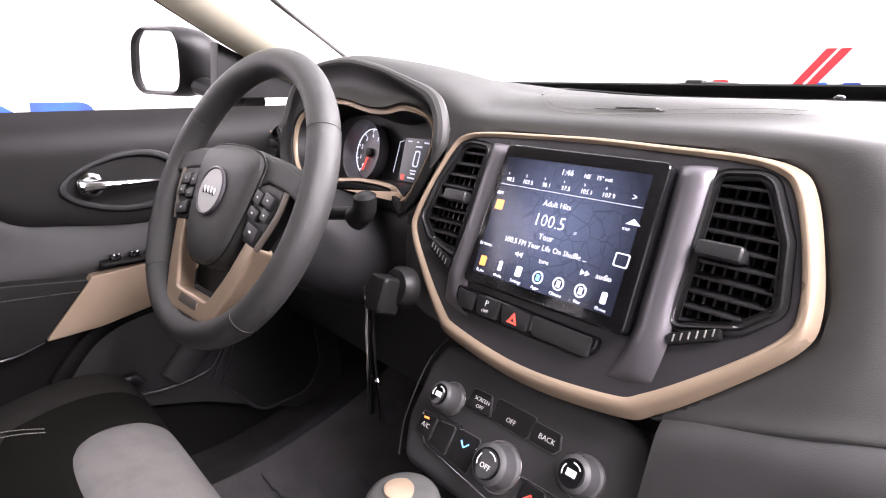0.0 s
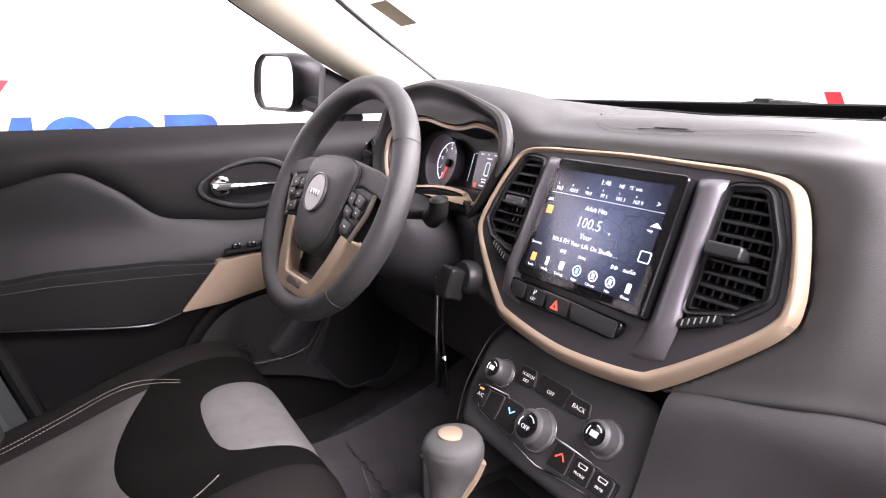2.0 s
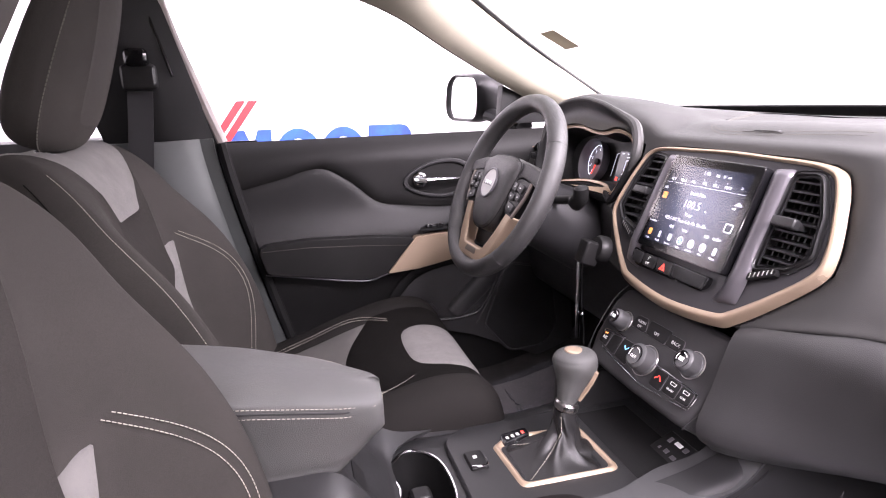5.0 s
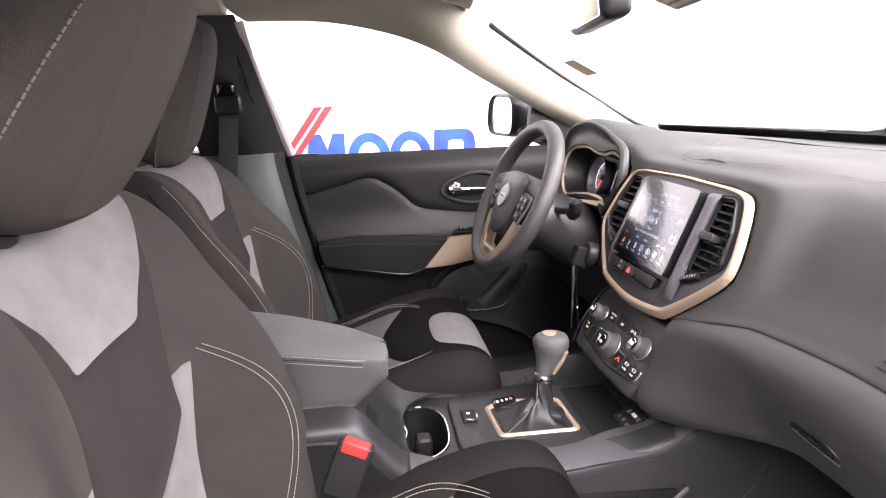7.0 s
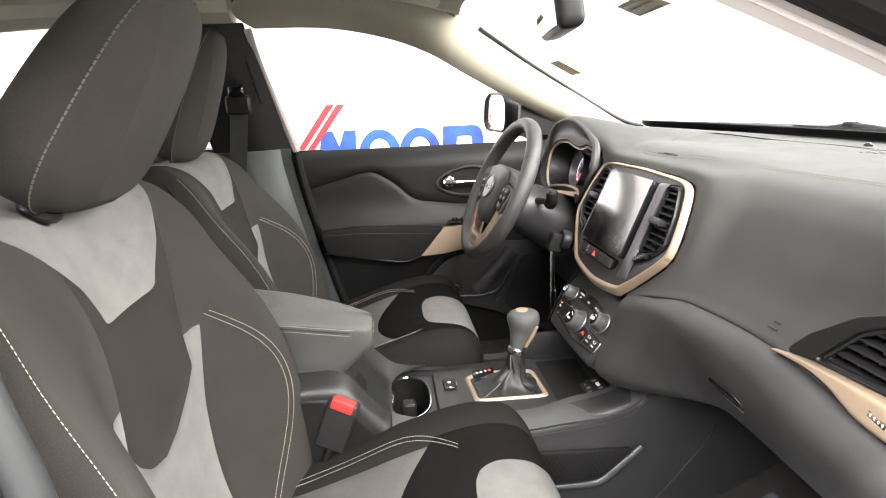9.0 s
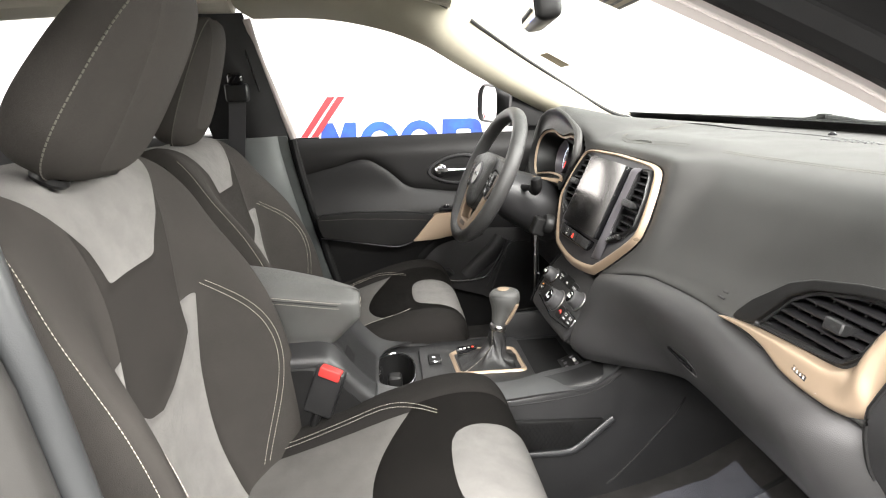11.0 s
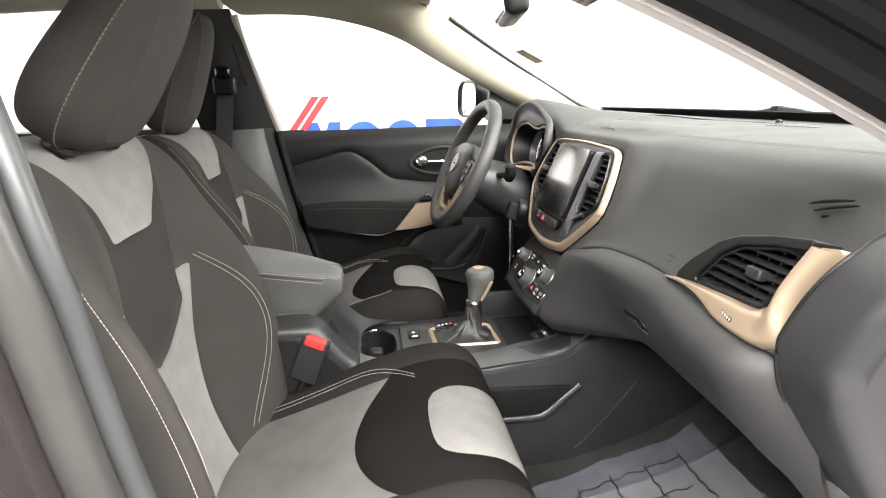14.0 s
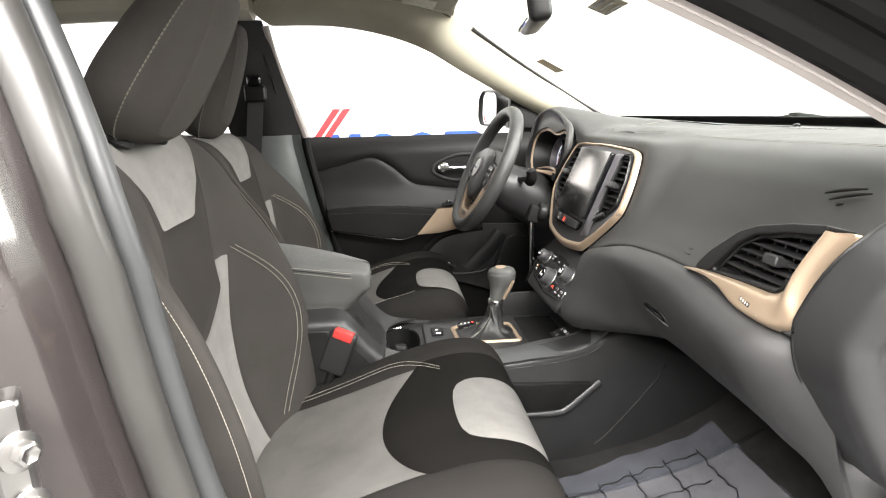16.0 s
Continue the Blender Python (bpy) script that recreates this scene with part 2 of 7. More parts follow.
def tube(path, r, seg=10, closed=False, flat=1.0, up=(0, 0, 1)):
    """A round bar along a path; r is a number, or a function of 0 to 1; flat squeezes it along up."""
    p = [Vector(q) for q in path]
    k = len(p)
    bm = bmesh.new()
    rings = []
    for i in range(k):
        if closed:
            d = (p[(i + 1) % k] - p[i - 1]).normalized()
        else:
            d = (p[min(i + 1, k - 1)] - p[max(i - 1, 0)]).normalized()
        u = Vector(up)
        s = d.cross(u)
        if s.length < 1e-4:
            s = d.cross(Vector((1, 0.01, 0)))
        s.normalize()
        w = s.cross(d).normalized()
        rad = r(i / max(1, k - 1)) if callable(r) else r
        rings.append([bm.verts.new(p[i] + rad * (math.cos(2 * math.pi * j / seg) * s + flat * math.sin(2 * math.pi * j / seg) * w)) for j in range(seg)])
    for i in range(k if closed else k - 1):
        a, b = rings[i], rings[(i + 1) % k]
        for j in range(seg):
            bm.faces.new((a[j], a[(j + 1) % seg], b[(j + 1) % seg], b[j]))
    if not closed:
        bm.faces.new(rings[0][::-1])
        bm.faces.new(rings[-1])
    return bm


def lathe(profile, m, seg=32):
    """Pairs (radius, height) turned round the normal of m."""
    bm = bmesh.new()
    rows = [[bm.verts.new((r * math.cos(2 * math.pi * j / seg), r * math.sin(2 * math.pi * j / seg), h)) for j in range(seg)] for r, h in profile]
    for a, b in zip(rows, rows[1:]):
        for j in range(seg):
            bm.faces.new((a[j], a[(j + 1) % seg], b[(j + 1) % seg], b[j]))
    bm.faces.new(rows[0][::-1])
    bm.faces.new(rows[-1])
    return moved(bm, m)


def axes(o, a, b):
    """A pose at o with its first two axes along a and b."""
    a, b = Vector(a).normalized(), Vector(b)
    n = a.cross(b).normalized()
    b = n.cross(a)
    return Matrix(((a.x, b.x, n.x, o[0]), (a.y, b.y, n.y, o[1]), (a.z, b.z, n.z, o[2]), (0, 0, 0, 1)))


def words(text, m, size, depth=0.0003, align="CENTER"):
    """Raised lettering: a mesh with its middle at the origin of m."""
    c = bpy.data.curves.new("words", "FONT")
    c.body, c.size, c.align_x, c.align_y, c.extrude, c.resolution_u, c.offset = text, size, align, "CENTER", depth, 2, -0.012 * size
    o = bpy.data.objects.new("words", c)
    me = bpy.data.meshes.new_from_object(o)
    bm = bmesh.new()
    bm.from_mesh(me)
    bpy.data.objects.remove(o)
    bpy.data.curves.remove(c)
    bpy.data.meshes.remove(me)
    return moved(bm, m)


def stitches(path, length=0.0032, gap=0.0016, r=0.00045, lift=None):
    """A row of sewn stitches along a path: short threads laid end to end."""
    p = [Vector(q) for q in path]
    out = bmesh.new()
    left, draw = 0.0, True
    cuts, total = [0.0], 0.0
    for a, b in zip(p, p[1:]):
        total += (b - a).length
        cuts.append(total)

    def at(s):
        i = max(k for k in range(len(cuts) - 1) if cuts[k] <= s + 1e-9)
        f = (s - cuts[i]) / max(1e-9, cuts[i + 1] - cuts[i])
        return p[i].lerp(p[i + 1], f)

    s = 0.0
    while s + length < total:
        a, b = at(s), at(s + length)
        d = (b - a).normalized()
        u = d.cross(Vector((0.3, 0.2, 0.93))).normalized() * r
        w = d.cross(u)
        ring = [[out.verts.new(q + k) for k in (u, w, -u, -w)] for q in (a, b)]
        for j in range(4):
            out.faces.new((ring[0][j], ring[0][(j + 1) % 4], ring[1][(j + 1) % 4], ring[1][j]))
        out.faces.new(ring[0][::-1])
        out.faces.new(ring[1])
        s += length + gap
    return out


def panels(f, nu, nv, fields, depth=0.0035, soft=0.007):
    """Cut the surface f(u, v) into sewn panels. Each field is a function of (u, v) that is positive inside its panel, in metres from
    its seam; the first that is positive takes the spot and the last panel is the rest. The cloth dips into the seams."""
    pts = [[Vector(f(i / nu, j / nv)) for j in range(nv + 1)] for i in range(nu + 1)]
    sd = [[[g(i / nu, j / nv) for j in range(nv + 1)] for i in range(nu + 1)] for g in fields]
    nor = []
    for i in range(nu + 1):
        row = []
        for j in range(nv + 1):
            du = pts[min(i + 1, nu)][j] - pts[max(i - 1, 0)][j]
            dv = pts[i][min(j + 1, nv)] - pts[i][max(j - 1, 0)]
            n = du.cross(dv)
            row.append(n.normalized() if n.length > 1e-12 else Vector((0, 0, 1)))
        nor.append(row)
    out = []
    k = len(fields)
    for who in range(k + 1):
        bm = bmesh.new()
        made = {}

        def vert(c):
            key = (round(c[0], 5), round(c[1], 5))
            if key not in made:
                i, j = min(int(c[0]), nu - 1), min(int(c[1]), nv - 1)
                a, b = c[0] - i, c[1] - j

                def mixed(g):
                    return (g[i][j] * (1 - a) + g[i + 1][j] * a) * (1 - b) + (g[i][j + 1] * (1 - a) + g[i + 1][j + 1] * a) * b

                near = min([abs(mixed(s)) for s in sd[: who + 1]] + [0.05]) if sd else 0.05
                made[key] = bm.verts.new(mixed(pts) - mixed(nor) * depth * math.exp(-near / soft))
            return made[key]

        for i in range(nu):
            for j in range(nv):
                poly = [(i, j), (i + 1, j), (i + 1, j + 1), (i, j + 1)]

                def val(g, c):
                    a, b = c[0] - i, c[1] - j
                    return (g[i][j] * (1 - a) + g[i + 1][j] * a) * (1 - b) + (g[i][j + 1] * (1 - a) + g[i + 1][j + 1] * a) * b

                for s in range(min(who + 1, k)):
                    sign = 1 if s == who else -1
                    cut = []
                    for q in range(len(poly)):
                        c, d = poly[q], poly[(q + 1) % len(poly)]
                        x, y = sign * val(sd[s], c), sign * val(sd[s], d)
                        if x >= 0:
                            cut.append(c)
                        if (x >= 0) != (y >= 0):
                            t = x / (x - y)
                            cut.append((c[0] + t * (d[0] - c[0]), c[1] + t * (d[1] - c[1])))
                    poly = cut
                    if len(poly) < 3:
                        break
                if len(poly) >= 3:
                    vs = []
                    for c in poly:
                        v = vert(c)
                        if v not in vs:
                            vs.append(v)
                    if len(vs) >= 3:
                        try:
                            bm.faces.new(vs)
                        except ValueError:
                            pass
        out.append(bm)
    return out


# ---- the studio round the car ----
solo("floor", thick(sheet(lambda u, v: V(-14 + 28 * u, -14 + 28 * v, 0), 4, 4), 0.05), STUDIOFLOOR, "polished pale grey studio floor under the car", "floor", kind="structure")
solo("wall_left", block(-1.0, 4.05, 2.2, 12.0, 0.3, 4.4, 0.02), STUDIOWALL, "plain white studio backdrop wall beside the car", "wall", kind="structure")
solo("wall_front", block(5.1, -0.6, 2.2, 0.3, 9.5, 4.4, 0.02), STUDIOWALL, "plain white studio backdrop wall ahead of the car", "wall", kind="structure")

solo("wall_right", block(-1.0, -5.2, 2.2, 12.5, 0.3, 4.4, 0.02), STUDIOWALL, "plain white studio wall on the open door's side", "wall", kind="structure")
solo("wall_back", block(-7.2, -0.6, 2.2, 0.3, 9.5, 4.4, 0.02), STUDIOWALL, "plain white studio wall behind the car", "wall", kind="structure")


def sign(m, s, name):
    """A flat sign in red and blue shapes: a slanted mark and a row of round and square blocks."""
    o = thing(name, *m.translation, "red and blue company sign on the white studio wall", "sign")
    def bar(pts, mat, n, lift=0.0):
        part(n, plate([(a * s, b * s) for a, b in pts], m, 0.004 + lift, 0.012 + lift), mat, o)
    bar([(-0.80, 0.215), (-0.70, 0.215), (-0.50, -0.2), (-0.60, -0.2)], LOGORED, "red_stroke", 0.002)
    bar([(-0.58, -0.2), (-0.13, 0.4), (-0.07, 0.4), (-0.53, -0.2)], LOGORED, "red_stroke", 0.006)
    bar([(-0.50, -0.2), (-0.05, 0.4), (0.01, 0.4), (-0.45, -0.2)], LOGORED, "red_stroke", 0.006)
    bar([(-0.26, -0.2), (-0.18, 0.2), (-0.10, 0.2), (-0.055, 0.08), (-0.01, 0.2), (0.08, 0.2), (0.07, -0.2), (0.0, -0.2), (-0.005, 0.05), (-0.055, -0.07), (-0.115, 0.05), (-0.19, -0.2)], BLUE_SIGN, "blue_block")
    for cx in (0.26, 0.58):
        ring = [(0.165 * math.cos(k * math.pi / 14), 0.2 * math.sin(k * math.pi / 14)) for k in range(28)]
        hole = [(0.09 * math.cos(k * math.pi / 14), 0.13 * math.sin(k * math.pi / 14)) for k in range(28)]
        part("blue_ring", plate([((cx + a) * s, b * s) for a, b in ring], m, 0.004, 0.012, holes=[[((cx + a) * s, b * s) for a, b in hole]]), BLUE_SIGN, o)
    out = rounded([(0.75, -0.2), (0.77, 0.2), (1.08, 0.2), (1.1, 0.0), (0.98, -0.2)], [0, 0, 0.09, 0.06, 0])
    hole = rounded([(0.87, 0.03), (0.88, 0.12), (1.0, 0.12), (1.0, 0.03)], 0.03)
    part("blue_block", plate([(a * s, b * s) for a, b in out], m, 0.004, 0.012, holes=[[(a * s, b * s) for a, b in hole]]), BLUE_SIGN, o)
    return o


BLUE_SIGN = material("blue_sign_vinyl", (0.003, 0.010, 0.17), 0.5, vary=0.2, vscale=5, other=(0.005, 0.075, 0.36))
sign(axes((-0.10, 3.898, 0.80), (1, 0, 0), (0, 0, 1)), 1.05, "wall_sign")
sign(axes((4.945, 0.93, 0.915), (0, -1, 0), (0, 0, 1)), 1.12, "wall_sign")

# ---- the car body ----
FLOORZ = 0.42


def side_edge(u):
    """The upper edge of the front door's opening, from the rear corner to the foot of the windscreen pillar."""
    return EDGE1[min(int(u * 40), 40)]


EDGE1 = spline([(-0.13, 0.655, 1.44), (0.05, 0.645, 1.435), (0.2, 0.65, 1.408), (0.33, 0.665, 1.362), (0.46, 0.695, 1.29), (0.62, 0.735, 1.207), (0.80, 0.775, 1.12)], 40)
EDGE2 = spline([(-0.13, 0.52, 1.49), (0.1, 0.54, 1.49), (0.27, 0.565, 1.482), (0.424, 0.62, 1.457), (0.505, 0.665, 1.41), (0.646, 0.71, 1.324), (0.775, 0.735, 1.248), (0.92, 0.74, 1.162), (1.003, 0.747, 1.133)], 40)


def pillar(sign_y):
    def f(u, v):
        s = u * 40
        a, b = EDGE1[min(int(s), 40)], EDGE2[min(int(s), 40)]
        p = a.lerp(b, v)
        mid = math.sin(math.pi * v)
        p = p + V(-0.03, -0.03, 0.0) * mid
        return V(p.x, p.y * sign_y, p.z)
    return f


def body_side(k, name, label):
    o = thing(name, 0.3, 0.7 * k, 1.0, label, "car pillar", kind="structure")
    part("pillar_trim", thick(sheet(pillar(k), 40, 10), 0.012 if k > 0 else -0.012), CREAM, o, "cream fabric-covered pillar trim")
    p = [V(q.x, q.y * k, q.z) for q in EDGE1]
    part("door_seal", tube([q + V(0, 0.012 * k, 0.004) for q in p], 0.011, 8), RUBBER, o, "black rubber door seal")
    p2 = [V(q.x, q.y * k, q.z) for q in EDGE2[19:]]
    part("glass_edge", tube([q + V(-0.020, -0.021 * k, -0.010) for q in p2], 0.006, 8), BLACK, o, "black edge of the windscreen")
    part("outer_rail", thick(sheet(lambda u, v: V(*(lambda a: (a.x + 0.03 * v, (a.y + 0.014 + 0.085 * v) * k, a.z + 0.012 + 0.03 * v))(EDGE1[min(int(u * 40), 40)])), 40, 4), 0.01), PAINT, o, "dark painted outer roof rail")
    return o


body_side(1, "pillar_left", "cream windscreen pillar and roof rail on the driver's side")
RIGHT1 = spline([(-0.13, -0.665, 1.40), (0.05, -0.66, 1.395), (0.2, -0.665, 1.355), (0.33, -0.685, 1.298), (0.40, -0.70, 1.265), (0.50, -0.715, 1.217), (0.60, -0.725, 1.165), (0.72, -0.735, 1.10)], 40)
right = thing("pillar_right", 0.3, -0.7, 1.0, "pale windscreen pillar with black door seals above the open door", "car pillar", kind="structure")


def jamb(u, v):
    a = RIGHT1[min(int(round(u * 40)), 40)]
    return a + V(0.003 * v, -0.007 * v + 0.002 * math.sin(math.pi * v), 0.005 * v + 0.002 * math.sin(math.pi * v))


def inner_jamb(u, v):
    i = min(int(round(u * 40)), 40)
    b = EDGE2[i]
    return RIGHT1[i].lerp(V(b.x, -b.y, b.z), v) + V(-0.0, 0.02, 0.0) * math.sin(math.pi * v)


# Pillar trim colour raised towards white for the studio light on this side.
LITJAMB = material("lit_jamb_trim", (0.74, 0.68, 0.655), 0.5, grain=0.2, scale=1500, vary=0.05)
part("pillar_trim", thick(sheet(inner_jamb, 40, 8), 0.008), LITJAMB, right, "pinkish pillar trim, lightened as if lit")
part("jamb_trim", thick(sheet(jamb, 40, 8), 0.008), LITJAMB, right, "pinkish door jamb trim, lightened as if lit")
part("door_seal", tube([jamb(i / 40, 1) + V(0.004, -0.012, 0.012) for i in range(41)], 0.017, 10), RUBBER, right, "thick black door seal")
part("door_seal", tube([jamb(i / 40, 1) + V(0.018, -0.045, 0.032) for i in range(41)], 0.014, 10), RUBBER, right, "thin black door seal")
part("outer_rail", thick(sheet(lambda u, v: jamb(u, 1) + V(0.012 + 0.05 * v, -0.022 - 0.165 * v, 0.018 + 0.065 * v + 0.02 * math.sin(math.pi * v)), 40, 6), 0.01), RUBBER, right, "dark outer door frame")

def roof(u, v):
    x = -1.5 + 1.9 * u
    w = 0.53
    y = -w + 2 * w * v
    z = 1.545 - 0.045 * (abs(2 * v - 1) ** 2.5) - 0.05 * max(0, (x - 0.1) / 0.3) ** 2 + 0.0
    return V(x, y, z)


ROOFSKIN = thick(sheet(lambda u, v: roof(u, v) + V(0, (v - 0.5) * 0.22, 0.035 - 0.05 * abs(2 * v - 1) ** 3), 20, 20), 0.01)
solo("roof_skin", ROOFSKIN, PAINT, "dark brown painted roof panel", "car roof", kind="structure")
solo("ceiling", thick(sheet(roof, 20, 20), 0.02), LINER, "cream cloth headliner of the car", "ceiling", kind="structure")


def glass_point(u, v):
    """The windscreen: u across from the driver's side, v up."""
    y = 0.75 * (1 - 2 * u)
    base = V(1.14 - 0.13 * (y / 0.75) ** 2, y, 1.122 + 0.006 * (y / 0.75) ** 2)
    top = V(0.46 - 0.03 * (y / 0.75) ** 2, y * 0.84, 1.505 - 0.04 * (y / 0.75) ** 2)
    p = base.lerp(top, v)
    return p + V(0.004, 0.03 * (1 - 2 * u), 0.006) * math.sin(math.pi * v)


m = bpy.data.materials.new("window_glass")
m.use_nodes = True
nt = m.node_tree
nt.nodes.remove(nt.nodes["Principled BSDF"])
gl = node(nt, "ShaderNodeBsdfGlossy", Roughness=0.02)
lw = node(nt, "ShaderNodeLayerWeight", Blend=0.5)
pw = node(nt, "ShaderNodeMath")
pw.operation, pw.inputs[1].default_value = "POWER", 5.0
nt.links.new(lw.outputs["Facing"], pw.inputs[0])
tr = node(nt, "ShaderNodeBsdfTransparent", Color=(0.93, 0.96, 0.94, 1))
fr = node(nt, "ShaderNodeMath")
fr.operation, fr.inputs[1].default_value = "MULTIPLY", 0.3
nt.links.new(pw.outputs[0], fr.inputs[0])
mx = nt.nodes.new("ShaderNodeMixShader")
nt.links.new(fr.outputs[0], mx.inputs[0])
nt.links.new(tr.outputs[0], mx.inputs[1])
nt.links.new(gl.outputs[0], mx.inputs[2])
nt.links.new(mx.outputs[0], nt.nodes["Material Output"].inputs[0])
GLASS = m

ws = thing("windscreen", 0.8, 0, 1.3, "clear laminated windscreen with a black painted border", "windscreen", kind="structure")
g = part("pane", thick(sheet(glass_point, 20, 12), 0.004), GLASS, ws, "clear glass")
g.visible_shadow = False
part("frit_band", thick(sheet(lambda u, v: glass_point(u, 0.0 + 0.05 * v) + V(-0.004, 0, -0.003), 24, 2), 0.003), BLACK, ws, "black ceramic border along the foot")

# the driver's door, shut
def door_y(x, z):
    """How far out the driver's door trim stands."""
    y = 0.70 + 0.04 * max(0, (z - 1.04) / 0.052) ** 2 * (z > 1.04)
    y -= 0.028 * math.exp(-(((z - 0.86) / 0.05) ** 2)) * (x < 0.5)
    y += 0.02 * max(0, min(1, (0.74 - z) / 0.1))
    return y


def rear_edge(z):
    return -0.05 + 0.1 * max(0, (1.10 - z) / 0.45) ** 1.2


def door_sheet(u, v):
    z = 0.44 + 0.652 * v
    x0 = rear_edge(z) - 0.004
    x1 = 0.80
    x = x0 + (x1 - x0) * u
    return V(x, door_y(x, z), z)


def crease(x):
    return curve(x, [-0.06, 0.05, 0.144, 0.21, 0.27, 0.33, 0.42, 0.55, 0.8], [0.99, 1.015, 1.035, 1.0, 0.95, 0.938, 0.928, 0.93, 0.95])


def up_field(u, v):
    p = door_sheet(u, v)
    return p.z - crease(p.x)


door = thing("door_1", 0.35, 0.72, 0.44, "dark door trim with champagne insert on the shut driver's door", "car door", kind="structure")
up, low = panels(door_sheet, 70, 60, [up_field], 0.008, 0.008)
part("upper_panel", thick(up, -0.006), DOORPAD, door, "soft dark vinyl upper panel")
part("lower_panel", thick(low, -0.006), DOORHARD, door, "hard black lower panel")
part("outer_skin", sheet(lambda u, v: V(-0.08 + 0.95 * u, 0.82 + 0.05 * math.sin(math.pi * v), 0.35 + 0.73 * v), 10, 10), PAINT, door, "dark brown painted outer skin")
part("belt_rail", block(0.37, 0.775, 1.080, 0.86, 0.09, 0.012, 0.004), BLACK, door)

# armrest of the driver's door
def arm_outline():
    top = [(-0.012, 0.872), (0.1, 0.878), (0.25, 0.872), (0.345, 0.860)]
    bot = [(0.275, 0.780), (0.24, 0.770), (0.19, 0.774), (0.1, 0.790), (0.005, 0.806)]
    return top + bot


def xz(y):
    return axes((0, y, 0), (1, 0, 0), (0, 0, 1))


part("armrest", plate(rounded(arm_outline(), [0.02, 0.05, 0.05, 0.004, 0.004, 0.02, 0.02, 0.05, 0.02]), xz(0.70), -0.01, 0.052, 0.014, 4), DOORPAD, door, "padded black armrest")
part("armrest_stitch", stitches([(0.0, 0.6465, 0.860), (0.1, 0.6465, 0.861), (0.22, 0.6465, 0.854), (0.33, 0.6465, 0.845)]), DASHTHREAD, door, "cream stitching")
part("armrest_edge", tube(spline([(0.0, 0.66, 0.803), (0.1, 0.656, 0.786), (0.19, 0.655, 0.770), (0.235, 0.655, 0.766), (0.276, 0.652, 0.779)], 20), 0.0016, 6), SATIN, door, "thin bright edge under the armrest")
part("champagne_insert", plate(rounded([(0.348, 0.862), (0.277, 0.779), (0.35, 0.783), (0.44, 0.80), (0.52, 0.86), (0.50, 0.872)], [0.003, 0.003, 0.02, 0.03, 0.01, 0.01]), xz(0.70), -0.01, 0.05, 0.006, 3), BEIGE, door, "champagne coloured pull handle trim")
sw = part("switch_plate", plate(rounded([(0.36, 0.0), (0.50, 0.0), (0.50, 0.045), (0.37, 0.045)], 0.008), axes((0, 0.652, 0.874), (1, 0, 0), (0, 1, 0)), 0, 0.004, 0.002), BLACK, door, "window switch plate")
for i in range(4):
    part("switch", block(0.385 + 0.027 * i, 0.668, 0.882, 0.015, 0.02, 0.01, 0.003, rx=-12), GLOSS, sw, "chrome-tipped window switch")

oval = [(0.42 + 0.088 * math.cos(t), 0.991 + (0.046 + 0.010 * math.cos(t)) * math.sin(t) + 0.004 * math.cos(t)) for t in [2 * math.pi * k / 48 for k in range(48)]]
inner = [(0.42 + (a - 0.42) * 0.87, 0.991 + (b - 0.991) * 0.80) for a, b in oval]
hb = part("handle_bezel", plate(oval, xz(0.70), -0.004, 0.012, 0.004, 3, holes=[inner]), PLASTIC, door, "dark oval handle surround")
part("handle_cup", plate(inner, xz(0.70), 0.001, 0.004), BLACK, door, "deep black handle recess")
hl = part("handle", joined(tube(spline([(0.36, 0.682, 0.992), (0.40, 0.672, 0.992), (0.45, 0.676, 0.991), (0.495, 0.684, 0.988)], 14), lambda s: 0.013 - 0.009 * s ** 0.6, 10, flat=0.8), lathe([(0.012, 0), (0.018, 0.004), (0.018, 0.012), (0.013, 0.017), (0.002, 0.018)], axes((0.372, 0.695, 0.992), (1, 0, 0), (0, 0, 1)), 20)), CHROME, door, "chrome door handle")
part("lock_flag", block(0.392, 0.676, 0.992, 0.01, 0.006, 0.009, 0.002), REDPLASTIC, hl, "small red lock flag")
pocket = rounded([(0.262, 0.60), (0.286, 0.678), (0.331, 0.738), (0.402, 0.784), (0.5, 0.80), (0.77, 0.79), (0.79, 0.50), (0.68, 0.49), (0.50, 0.575), (0.35, 0.62)], 0.05)
# Door plastic lightened to stand in for light missing from the footwell.
FOOTLIT = material("lit_foot_plastic", (0.042, 0.0415, 0.042), 0.38, spec=0.5, grain=0.3, scale=1300, vary=0.1)
part("door_pocket", plate(pocket, xz(0.698), -0.002, 0.004, 0.003, 2), FOOTLIT, door, "dark recessed door pocket")
# Black band laid where shadow arches along the pocket.
part("pocket_shade", tube(spline([(0.262, 0.692, 0.60), (0.284, 0.692, 0.682), (0.320, 0.692, 0.735), (0.362, 0.692, 0.766), (0.42, 0.692, 0.782), (0.5, 0.692, 0.79)], 30), 0.013, 10, flat=0.6, up=(0, 1, 0)), RUBBER, door, "rounded black band for the shadow along the pocket edge")
part("pocket_wall", tube(spline([(0.562, 0.690, 0.770), (0.536, 0.688, 0.730), (0.492, 0.688, 0.688), (0.446, 0.690, 0.644)], 20), lambda s: 0.024 + 0.004 * math.sin(math.pi * s), 14, flat=0.55, up=(0, 1, 0)), FOOTLIT, door, "rounded upright of the pocket, lightened as if lit")
part("pocket_lip", tube(spline([(0.572, 0.682, 0.760), (0.556, 0.681, 0.715), (0.520, 0.681, 0.655), (0.490, 0.682, 0.637), (0.423, 0.684, 0.632), (0.34, 0.688, 0.640)], 26), 0.0042, 8), PLASTIC, door, "dark lip of the pocket")
